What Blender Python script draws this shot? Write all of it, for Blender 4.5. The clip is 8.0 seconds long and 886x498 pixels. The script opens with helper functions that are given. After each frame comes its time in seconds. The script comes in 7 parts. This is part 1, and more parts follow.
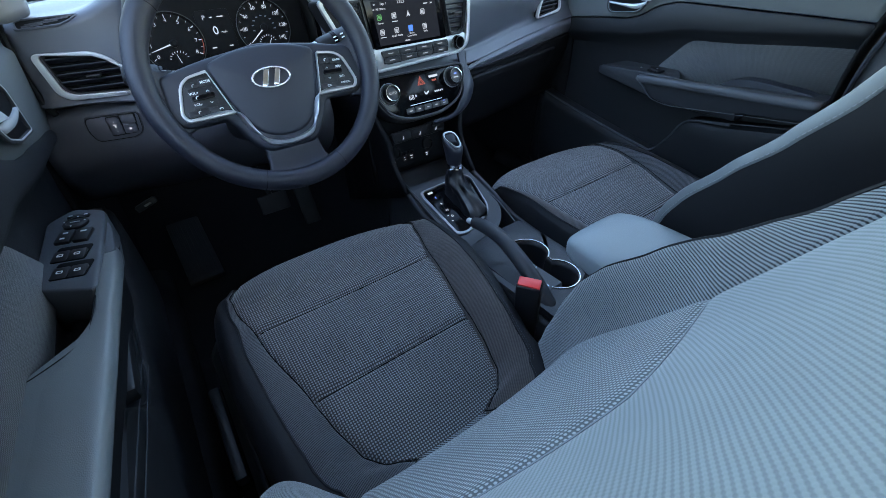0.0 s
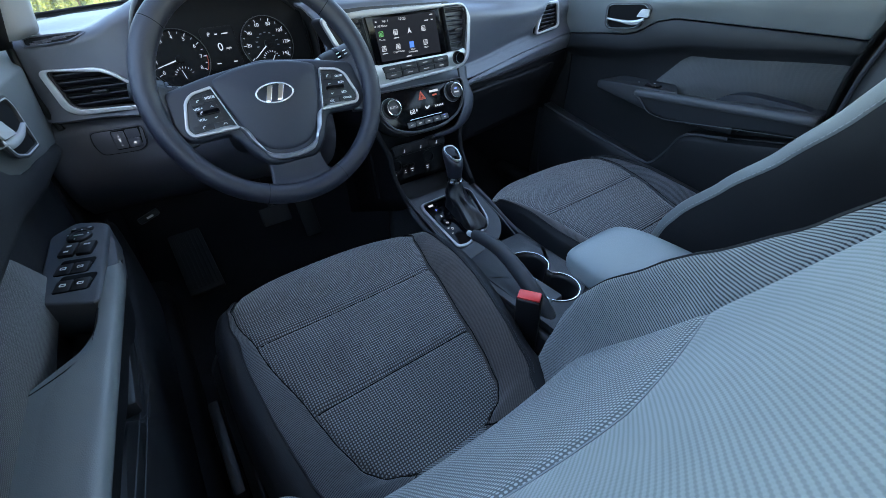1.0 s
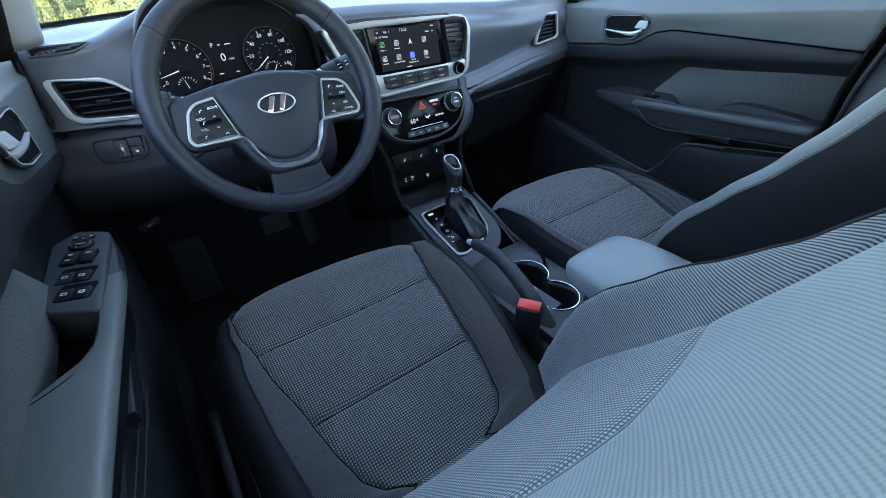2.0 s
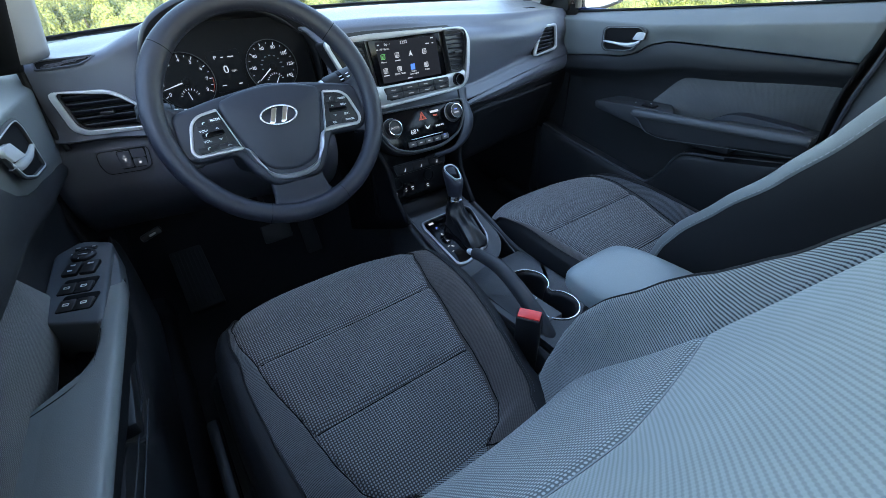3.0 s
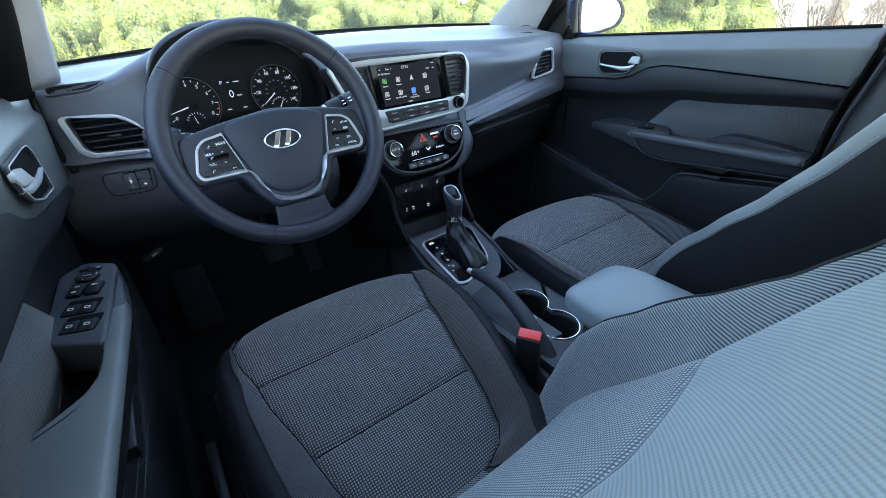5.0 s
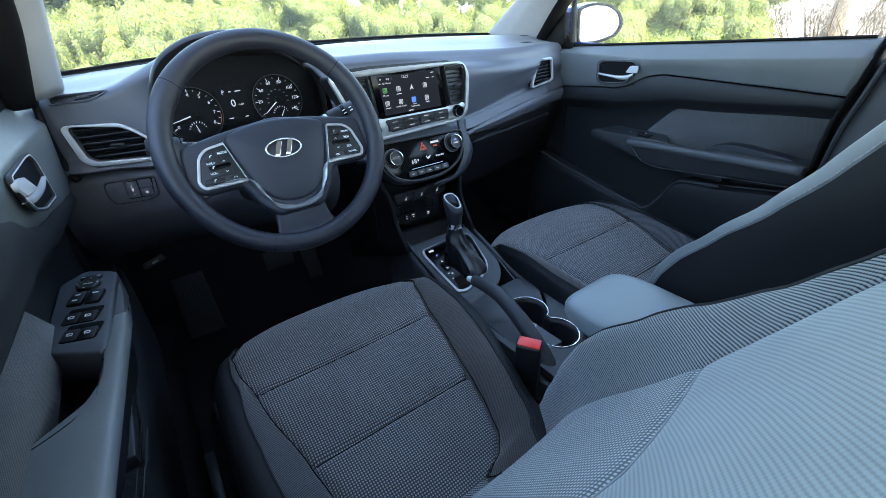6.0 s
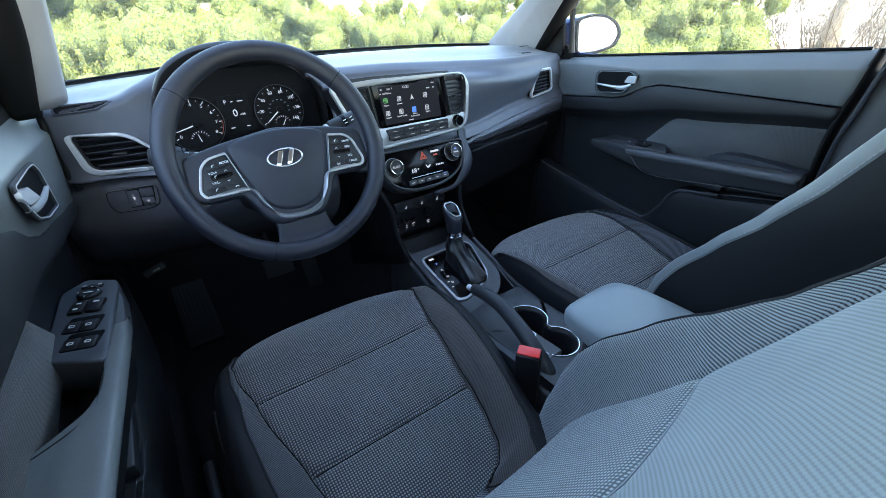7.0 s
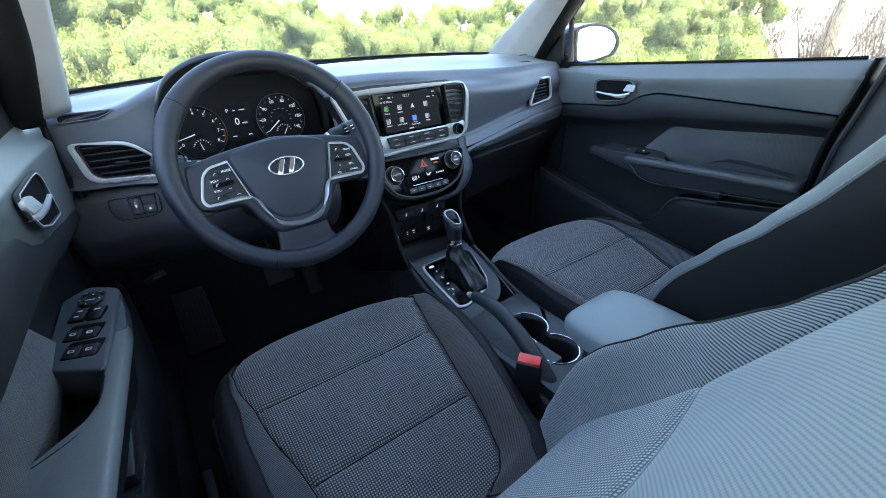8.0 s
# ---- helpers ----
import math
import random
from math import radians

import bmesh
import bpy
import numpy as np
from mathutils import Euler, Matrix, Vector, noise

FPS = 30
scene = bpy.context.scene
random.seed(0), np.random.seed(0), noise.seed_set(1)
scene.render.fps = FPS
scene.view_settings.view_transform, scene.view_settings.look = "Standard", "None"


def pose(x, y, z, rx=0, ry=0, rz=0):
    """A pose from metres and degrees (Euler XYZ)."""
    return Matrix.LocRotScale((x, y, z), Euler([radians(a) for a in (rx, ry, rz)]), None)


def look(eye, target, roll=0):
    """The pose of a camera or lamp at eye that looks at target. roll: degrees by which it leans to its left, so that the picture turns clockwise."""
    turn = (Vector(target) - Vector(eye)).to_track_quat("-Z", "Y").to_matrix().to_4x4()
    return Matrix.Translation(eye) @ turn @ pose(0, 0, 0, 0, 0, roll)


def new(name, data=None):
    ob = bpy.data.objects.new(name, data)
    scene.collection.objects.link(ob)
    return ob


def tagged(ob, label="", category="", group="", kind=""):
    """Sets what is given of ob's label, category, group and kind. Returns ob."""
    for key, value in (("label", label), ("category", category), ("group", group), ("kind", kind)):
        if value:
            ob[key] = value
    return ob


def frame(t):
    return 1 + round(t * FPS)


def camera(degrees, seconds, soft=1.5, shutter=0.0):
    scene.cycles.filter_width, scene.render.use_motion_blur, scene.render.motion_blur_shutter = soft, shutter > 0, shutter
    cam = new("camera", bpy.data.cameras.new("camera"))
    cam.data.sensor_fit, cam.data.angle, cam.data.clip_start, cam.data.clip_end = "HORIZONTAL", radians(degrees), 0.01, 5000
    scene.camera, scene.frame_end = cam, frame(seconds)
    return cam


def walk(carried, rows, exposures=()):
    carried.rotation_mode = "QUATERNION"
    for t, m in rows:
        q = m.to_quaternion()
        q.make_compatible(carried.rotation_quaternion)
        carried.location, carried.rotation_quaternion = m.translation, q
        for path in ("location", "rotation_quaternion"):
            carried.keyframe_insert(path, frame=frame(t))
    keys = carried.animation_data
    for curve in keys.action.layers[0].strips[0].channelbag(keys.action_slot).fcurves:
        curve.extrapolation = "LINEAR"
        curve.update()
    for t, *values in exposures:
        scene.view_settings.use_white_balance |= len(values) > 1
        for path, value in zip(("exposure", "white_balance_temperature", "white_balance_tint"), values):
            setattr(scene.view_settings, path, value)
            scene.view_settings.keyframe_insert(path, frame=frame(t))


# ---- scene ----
cam = camera(92.7, 8.0, soft=0.85)
PATH = [
    (0, (-0.532, -0.726, 0.871), (0.362, 0.595, -0.335), -2.4),
    (0.5, (-0.533, -0.726, 0.875), (0.374, 0.611, -0.304), -2.3),
    (1, (-0.533, -0.727, 0.877), (0.379, 0.618, -0.288), -2.3),
    (1.5, (-0.534, -0.727, 0.879), (0.386, 0.625, -0.273), -2.2),
    (3, (-0.534, -0.728, 0.886), (0.403, 0.649, -0.221), -2.2),
    (3.5, (-0.536, -0.729, 0.889), (0.411, 0.657, -0.2), -2.2),
    (4, (-0.536, -0.729, 0.891), (0.418, 0.665, -0.18), -2.1),
    (4.5, (-0.536, -0.73, 0.893), (0.423, 0.674, -0.161), -2.2),
    (6, (-0.536, -0.732, 0.899), (0.437, 0.692, -0.113), -2.2),
    (6.5, (-0.537, -0.733, 0.901), (0.442, 0.699, -0.096), -2.2),
    (7, (-0.537, -0.733, 0.903), (0.448, 0.704, -0.079), -2.1),
    (7.5, (-0.538, -0.734, 0.905), (0.452, 0.71, -0.064), -2.1),
    (8, (-0.538, -0.734, 0.906), (0.456, 0.715, -0.049), -2.1),
]
walk(cam, [(t, look(eye, target, roll)) for t, eye, target, roll in PATH],
     exposures=[(0, 3.0, 6400, 8), (8, 3.0, 6400, 8)])

# world, sun, exposure
world = bpy.data.worlds.new("sky")
scene.world = world
world.use_nodes = True
_nt = world.node_tree
_sky = _nt.nodes.new("ShaderNodeTexSky")
_sky.sky_type = "NISHITA"
_sky.sun_disc = False
_sky.sun_elevation = radians(57)
_sky.sun_rotation = radians(176)
_sky.air_density = 1.4
_sky.dust_density = 0.6
_nt.links.new(_sky.outputs["Color"], _nt.nodes["Background"].inputs["Color"])
_nt.nodes["Background"].inputs["Strength"].default_value = 0.15

sun = new("sun", bpy.data.lights.new("sun", "SUN"))
sun.data.energy = 4.0
sun.data.angle = radians(0.5)
sun.data.color = (1.0, 0.90, 0.74)
sun.matrix_world = look((1, -16, 25), (0, 0, 0))

# ---------------------------------------------------------------- building tools
V = Vector


def thing(name, at, label, category, group="", kind=""):
    ob = new(name)
    ob.empty_display_size = 0.05
    ob.location = at
    return tagged(ob, label, category, group, kind)


def finish(bm, name, mat, smooth=40):
    bmesh.ops.recalc_face_normals(bm, faces=bm.faces)
    me = bpy.data.meshes.new(name)
    bm.to_mesh(me)
    bm.free()
    if mat:
        me.materials.append(mat)
    if smooth:
        me.polygons.foreach_set("use_smooth", [True] * len(me.polygons))
        me.set_sharp_from_angle(angle=radians(smooth))
    return me


def part(name, bm, mat, parent=None, label="", smooth=40, solid=0.0, offset=-1.0):
    """One mesh object, built in world coordinates, under a thing or a part."""
    me = bm if isinstance(bm, bpy.types.Mesh) else finish(bm, name, mat, smooth)
    ob = new(name, me)
    if parent is not None:
        ob.parent = parent
        root = parent
        while root.parent is not None:
            root = root.parent
        if parent.type == "EMPTY" and parent.parent is None:
            ob.matrix_parent_inverse = Matrix.Translation(-V(parent.location))
    if solid:
        m = ob.modifiers.new("thickness", "SOLIDIFY")
        m.thickness, m.offset = solid, offset
    return tagged(ob, label) if label else ob


def frm(o, x, y):
    """A frame with its origin, x axis and about its y axis."""
    x = V(x).normalized()
    z = x.cross(V(y)).normalized()
    y = z.cross(x)
    return Matrix(((x.x, y.x, z.x, o[0]), (x.y, y.y, z.y, o[1]), (x.z, y.z, z.z, o[2]), (0, 0, 0, 1)))


def spline(pts, n, closed=False):
    """n + 1 points (n when closed) on a smooth curve through pts."""
    pts = [V(p) for p in pts]
    k = len(pts)
    segs = k if closed else k - 1
    out = []
    for i in range(n if closed else n + 1):
        f = i * segs / n
        j = min(int(f), segs - 1)
        t = f - j
        if closed:
            a, b, c, d = (pts[(j + q) % k] for q in (-1, 0, 1, 2))
        else:
            b, c = pts[j], pts[j + 1]
            a = pts[j - 1] if j else b * 2 - c
            d = pts[j + 2] if j + 2 < k else c * 2 - b
        out.append(0.5 * (2 * b + (c - a) * t + (2 * a - 5 * b + 4 * c - d) * t * t + (3 * b - a - 3 * c + d) * t ** 3))
    return out


def curve1(keys, x):
    """A smooth value between (x, value) keys."""
    if x <= keys[0][0]:
        return keys[0][1]
    for (a, va), (b, vb) in zip(keys, keys[1:]):
        if x <= b:
            t = (x - a) / (b - a)
            t = t * t * (3 - 2 * t) * 0.5 + t * 0.5
            return va + (vb - va) * t
    return keys[-1][1]


def grid(rows, closed_u=False, closed_v=False, uv=None):
    bm = bmesh.new()
    vs = [[bm.verts.new(p) for p in r] for r in rows]
    lay = bm.loops.layers.uv.new("UVMap") if uv else None
    nr, nc = len(vs), len(vs[0])
    for i in range(nr if closed_v else nr - 1):
        for j in range(nc if closed_u else nc - 1):
            ij = ((i, j), (i, (j + 1) % nc), ((i + 1) % nr, (j + 1) % nc), ((i + 1) % nr, j))
            try:
                fc = bm.faces.new([vs[a][b] for a, b in ij])
            except ValueError:
                continue
            if lay:
                for lp, (a, b) in zip(fc.loops, ij):
                    lp[lay].uv = uv[a][b]
    return bm


def patch(ctrl, nu, nv):
    """A smooth sheet through a net of points (rows of equal length)."""
    rows = [spline(r, nu) for r in ctrl]
    cols = [spline([r[j] for r in rows], nv) for j in range(nu + 1)]
    return grid([[c[i] for c in cols] for i in range(nv + 1)])


def fsheet(fn, u0, u1, v0, v1, nu, nv, uvfn=None):
    us = [u0 + (u1 - u0) * i / nu for i in range(nu + 1)]
    vs = [v0 + (v1 - v0) * i / nv for i in range(nv + 1)]
    rows = [[fn(u, v) for u in us] for v in vs]
    uv = [[uvfn(u, v) for u in us] for v in vs] if uvfn else None
    return grid(rows, uv=uv)


def bevelled(bm, w, seg=2, angle=30):
    if w <= 0:
        return bm
    es = [e for e in bm.edges if len(e.link_faces) == 2 and e.calc_face_angle(0) > radians(angle)]
    bmesh.ops.bevel(bm, geom=es, offset=w, segments=seg, affect="EDGES", profile=0.5, clamp_overlap=True)
    return bm


def prism(outline, m, depth, bevel=0.001, seg=2, angle=30):
    """An outline in the frame m, raised by depth along its z, with rounded edges."""
    bm = bmesh.new()
    a = [bm.verts.new(m @ V((x, y, 0))) for x, y in outline]
    b = [bm.verts.new(m @ V((x, y, depth))) for x, y in outline]
    bm.faces.new(b)
    bm.faces.new(list(reversed(a)))
    n = len(a)
    for i in range(n):
        bm.faces.new((a[i], a[(i + 1) % n], b[(i + 1) % n], b[i]))
    bmesh.ops.recalc_face_normals(bm, faces=bm.faces)
    return bevelled(bm, bevel, seg, angle)


def ring(outer, inner, m, depth, bevel=0.001, seg=2):
    """A frame between two outlines of equal count."""
    bm = bmesh.new()
    rows = []
    for o, z in ((outer, 0), (outer, depth), (inner, depth), (inner, 0)):
        rows.append([bm.verts.new(m @ V((x, y, z))) for x, y in o])
    n = len(outer)
    for k in range(4):
        for i in range(n):
            bm.faces.new((rows[k][i], rows[k][(i + 1) % n], rows[(k + 1) % 4][(i + 1) % n], rows[(k + 1) % 4][i]))
    bmesh.ops.recalc_face_normals(bm, faces=bm.faces)
    return bevelled(bm, bevel, seg, 35)


def rrect(w, h, r, n=5, cx=0.0, cy=0.0):
    out = []
    for qx, qy, a0 in ((1, 1, 0), (-1, 1, 90), (-1, -1, 180), (1, -1, 270)):
        for i in range(n + 1):
            a = radians(a0 + 90 * i / n)
            out.append((cx + qx * (w / 2 - r) + r * math.cos(a), cy + qy * (h / 2 - r) + r * math.sin(a)))
    return out


def rpoly(pts, r, n=4):
    """A polygon with rounded corners."""
    out = []
    k = len(pts)
    for i in range(k):
        p, a, b = V(pts[i]).to_2d(), V(pts[i - 1]).to_2d(), V(pts[(i + 1) % k]).to_2d()
        rr = r[i] if isinstance(r, (list, tuple)) else r
        da, db = (a - p), (b - p)
        d = min(rr, da.length * 0.45, db.length * 0.45)
        s, e = p + da.normalized() * d, p + db.normalized() * d
        for j in range(n + 1):
            t = j / n
            q = s * (1 - t) ** 2 + p * 2 * t * (1 - t) + e * t * t
            out.append((q.x, q.y))
    return out


def circle(r, n=32, cx=0.0, cy=0.0, a0=0.0):
    return [(cx + r * math.cos(a0 + 2 * math.pi * i / n), cy + r * math.sin(a0 + 2 * math.pi * i / n)) for i in range(n)]


def box(m, sx, sy, sz, bevel=0.002, seg=2):
    return prism([(-sx / 2, -sy / 2), (sx / 2, -sy / 2), (sx / 2, sy / 2), (-sx / 2, sy / 2)], m @ Matrix.Translation((0, 0, -sz / 2)), sz, bevel, seg)


def tube(pts, r, n=10, closed=False, flat=1.0, up=(0, 0, 1)):
    """A round bar along pts; r is a number or a list of radii."""
    pts = [V(p) for p in pts]
    k = len(pts)
    rows = []
    for i, p in enumerate(pts):
        if closed:
            d = pts[(i + 1) % k] - pts[i - 1]
        else:
            d = pts[min(i + 1, k - 1)] - pts[max(i - 1, 0)]
        d.normalize()
        a = d.cross(V(up))
        if a.length < 1e-4:
            a = d.cross(V((1, 0, 0)))
        a.normalize()
        b = d.cross(a)
        rr = r[i] if isinstance(r, (list, tuple)) else r
        rows.append([p + a * (rr * math.cos(2 * math.pi * j / n)) + b * (rr * flat * math.sin(2 * math.pi * j / n)) for j in range(n)])
    bm = grid(rows, closed_u=True, closed_v=closed)
    if not closed:
        bm.verts.ensure_lookup_table()
        bm.faces.new([bm.verts[j] for j in range(n)])
        bm.faces.new([bm.verts[(k - 1) * n + j] for j in range(n)])
    return bm


def lathe(profile, m, n=32):
    """A turned shape: (radius, height) pairs about the z axis of m."""
    bm = bmesh.new()
    rows = [[bm.verts.new(m @ V((r * math.cos(2 * math.pi * i / n), r * math.sin(2 * math.pi * i / n), h))) for i in range(n)] for r, h in profile]
    for a, b in zip(rows, rows[1:]):
        for i in range(n):
            bm.faces.new((a[i], a[(i + 1) % n], b[(i + 1) % n], b[i]))
    if profile[-1][0] < 0.001:
        bm.faces.new(rows[-1])
    else:
        a, b = rows[-1], rows[0]
        for i in range(n):
            bm.faces.new((a[i], a[(i + 1) % n], b[(i + 1) % n], b[i]))
    return bm


def joined(bms):
    out = bmesh.new()
    for b in bms:
        me = bpy.data.meshes.new("tmp")
        b.to_mesh(me)
        b.free()
        out.from_mesh(me)
        bpy.data.meshes.remove(me)
    return out


def words(text, size, m, mat, name, parent, depth=0.0002, align="CENTER", bold=0.0):
    """Raised lettering in the built-in font, on the frame m."""
    cu = bpy.data.curves.new(name, "FONT")
    cu.body, cu.size, cu.align_x, cu.align_y, cu.extrude, cu.offset = text, size, align, "CENTER", depth, bold
    cu.resolution_u = 3
    tmp = bpy.data.objects.new("tmp", cu)
    me = bpy.data.meshes.new_from_object(tmp)
    bpy.data.objects.remove(tmp)
    me.transform(m)
    me.materials.clear()
    me.materials.append(mat)
    return part(name, me, mat, parent)


def inside(p, poly):
    hit = False
    for (x0, y0), (x1, y1) in zip(poly, poly[1:] + poly[:1]):
        if (y0 > p[1]) != (y1 > p[1]) and p[0] < x0 + (x1 - x0) * (p[1] - y0) / (y1 - y0):
            hit = not hit
    return hit


def opening(bm, m, poly, deep=0.05):
    """Cuts the outline poly, in the frame m, out of a sheet."""
    inv = m.inverted()
    gone = []
    for f in bm.faces:
        q = inv @ f.calc_center_median()
        if abs(q.z) < deep and inside((q.x, q.y), poly):
            gone.append(f)
    bmesh.ops.delete(bm, geom=gone, context="FACES")
    segs = [(V((*a, 0)), V((*b, 0))) for a, b in zip(poly, poly[1:] + poly[:1])]
    for v in bm.verts:
        if not v.is_boundary:
            continue
        q = inv @ v.co
        if abs(q.z) > deep:
            continue
        best = None
        for a, b in segs:
            d = b - a
            t = max(0.0, min(1.0, (V((q.x, q.y, 0)) - a).dot(d) / max(d.length_squared, 1e-12)))
            c = a + d * t
            e = math.hypot(c.x - q.x, c.y - q.y)
            if best is None or e < best[0]:
                best = (e, c)
        if best[0] < 0.007:
            v.co = m @ V((best[1].x, best[1].y, q.z))
    return bm


def shrunk(poly, w):
    c = V((sum(p[0] for p in poly) / len(poly), sum(p[1] for p in poly) / len(poly)))
    return [tuple(c + (V(p) - c) * (1 - w / max((V(p) - c).length, 0.02))) for p in poly]

# ---------------------------------------------------------------- materials
def nodes_of(name):
    m = bpy.data.materials.new(name)
    m.use_nodes = True
    nt = m.node_tree
    return m, nt, nt.nodes["Principled BSDF"]


def N(nt, kind, **kw):
    n = nt.nodes.new(kind)
    for k, v in kw.items():
        if k in n.inputs:
            n.inputs[k].default_value = v
    return n


def math_node(nt, op, a, b=None, c=None):
    n = nt.nodes.new("ShaderNodeMath")
    n.operation = op
    for i, v in enumerate((a, b, c)):
        if v is None:
            continue
        if isinstance(v, (int, float)):
            n.inputs[i].default_value = v
        else:
            nt.links.new(v, n.inputs[i])
    return n.outputs[0]


def mixc(nt, fac, a, b):
    n = nt.nodes.new("ShaderNodeMix")
    n.data_type = "RGBA"
    for s, v in ((n.inputs[0], fac), (n.inputs[6], a), (n.inputs[7], b)):
        if isinstance(v, (int, float)):
            s.default_value = v
        elif isinstance(v, (tuple, list)):
            s.default_value = (*v[:3], 1)
        else:
            nt.links.new(v, s)
    return n.outputs[2]


def coords(nt, kind="Object"):
    return nt.nodes.new("ShaderNodeTexCoord").outputs[kind]


def surface(name, col, rough=0.5, metal=0.0, grain=900, relief=0.15, vary=0.12, blotch=14, dist=0.0004, spec=0.5, sheen=0.0, coat=0.0, rvary=0.08):
    """A solid surface with fine grain, slow blotches and uneven gloss."""
    m, nt, b = nodes_of(name)
    c = coords(nt)
    n1 = N(nt, "ShaderNodeTexNoise", Scale=blotch, Detail=4.0)
    n2 = N(nt, "ShaderNodeTexNoise", Scale=grain, Detail=2.0)
    for n in (n1, n2):
        nt.links.new(c, n.inputs["Vector"])
    lo = tuple(x * (1 - vary) for x in col)
    hi = tuple(min(1, x * (1 + vary)) for x in col)
    f = math_node(nt, "MULTIPLY_ADD", n2.outputs[0], 0.5, math_node(nt, "MULTIPLY_ADD", n1.outputs[0], 1.2, -0.35))
    nt.links.new(mixc(nt, f, lo, hi), b.inputs["Base Color"])
    nt.links.new(math_node(nt, "MULTIPLY_ADD", n1.outputs[0], rvary * 2, rough - rvary), b.inputs["Roughness"])
    b.inputs["Metallic"].default_value = metal
    b.inputs["Specular IOR Level"].default_value = spec
    b.inputs["Sheen Weight"].default_value = sheen
    b.inputs["Coat Weight"].default_value = coat
    if relief:
        bp = N(nt, "ShaderNodeBump", Strength=relief, Distance=dist)
        nt.links.new(n2.outputs[0], bp.inputs["Height"])
        nt.links.new(bp.outputs[0], b.inputs["Normal"])
    return m


def grained(name, col, rough, cell=700, relief=0.35, vary=0.1, dist=0.0006, spec=0.5):
    """Moulded plastic or leatherette with a pebbled grain."""
    m, nt, b = nodes_of(name)
    c = coords(nt)
    vo = N(nt, "ShaderNodeTexVoronoi", Scale=cell)
    vo.feature = "DISTANCE_TO_EDGE"
    n1 = N(nt, "ShaderNodeTexNoise", Scale=9.0, Detail=5.0)
    n2 = N(nt, "ShaderNodeTexNoise", Scale=260.0, Detail=3.0)
    for n in (vo, n1, n2):
        nt.links.new(c, n.inputs["Vector"])
    lo, hi = tuple(x * (1 - vary) for x in col), tuple(x * (1 + vary) for x in col)
    nt.links.new(mixc(nt, math_node(nt, "MULTIPLY_ADD", n1.outputs[0], 1.6, -0.3), lo, hi), b.inputs["Base Color"])
    nt.links.new(math_node(nt, "MULTIPLY_ADD", n1.outputs[0], 0.2, rough - 0.1), b.inputs["Roughness"])
    b.inputs["Specular IOR Level"].default_value = spec
    h = math_node(nt, "MULTIPLY_ADD", n2.outputs[0], 0.3, vo.outputs["Distance"])
    bp = N(nt, "ShaderNodeBump", Strength=relief, Distance=dist)
    nt.links.new(h, bp.inputs["Height"])
    nt.links.new(bp.outputs[0], b.inputs["Normal"])
    return m


def woven(name, dark, light, pu, pv, kind="dots", slant=0.0, duty=0.5, rough=0.9, relief=0.6):
    """Cloth whose pattern lies on the sheet's own metres (its UV map). pu, pv: the repeat across and along."""
    m, nt, b = nodes_of(name)
    uv = coords(nt, "UV")
    sp = nt.nodes.new("ShaderNodeSeparateXYZ")
    wob = N(nt, "ShaderNodeTexNoise", Scale=30.0, Detail=2.0)
    nt.links.new(uv, wob.inputs["Vector"])
    nt.links.new(uv, sp.inputs[0])
    wv = math_node(nt, "MULTIPLY_ADD", wob.outputs[0], 0.0007, -0.00035)
    u = math_node(nt, "ADD", sp.outputs[0], wv)
    v = math_node(nt, "ADD", sp.outputs[1], wv)
    if slant:
        u2 = math_node(nt, "MULTIPLY_ADD", v, slant, u)
        v = math_node(nt, "MULTIPLY_ADD", u, -slant, v)
        u = u2
    su = math_node(nt, "SINE", math_node(nt, "MULTIPLY", u, 2 * math.pi / pu))
    sv = math_node(nt, "SINE", math_node(nt, "MULTIPLY", v, 2 * math.pi / pv))
    if kind == "dots":
        h = math_node(nt, "MULTIPLY", math_node(nt, "MULTIPLY_ADD", su, 0.5, 0.5), math_node(nt, "MULTIPLY_ADD", sv, 0.5, 0.5))
        h = math_node(nt, "POWER", h, 0.8)
    else:
        h = math_node(nt, "MULTIPLY_ADD", sv, 0.4, 0.5)
        h = math_node(nt, "MULTIPLY_ADD", su, 0.12, h)
    thread = N(nt, "ShaderNodeTexNoise", Scale=1500.0, Detail=2.0)
    nt.links.new(uv, thread.inputs["Vector"])
    big = N(nt, "ShaderNodeTexNoise", Scale=7.0, Detail=3.0)
    nt.links.new(uv, big.inputs["Vector"])
    ramp = nt.nodes.new("ShaderNodeMapRange")
    ramp.inputs[1].default_value = 0.5 - duty * 0.5 - 0.05
    ramp.inputs[2].default_value = 0.5 + duty * 0.3
    nt.links.new(math_node(nt, "MULTIPLY_ADD", thread.outputs[0], 0.25, math_node(nt, "ADD", h, -0.12)), ramp.inputs[0])
    col = mixc(nt, ramp.outputs[0], dark, light)
    k = math_node(nt, "MULTIPLY_ADD", big.outputs[0], 0.5, 0.75)
    hsv = nt.nodes.new("ShaderNodeHueSaturation")
    nt.links.new(col, hsv.inputs["Color"])
    nt.links.new(k, hsv.inputs["Value"])
    nt.links.new(hsv.outputs[0], b.inputs["Base Color"])
    b.inputs["Roughness"].default_value = rough
    b.inputs["Specular IOR Level"].default_value = 0.25
    b.inputs["Sheen Weight"].default_value = 0.25
    b.inputs["Sheen Roughness"].default_value = 0.5
    bp = N(nt, "ShaderNodeBump", Strength=relief, Distance=0.0008)
    nt.links.new(math_node(nt, "MULTIPLY_ADD", thread.outputs[0], 0.3, h), bp.inputs["Height"])
    nt.links.new(bp.outputs[0], b.inputs["Normal"])
    return m


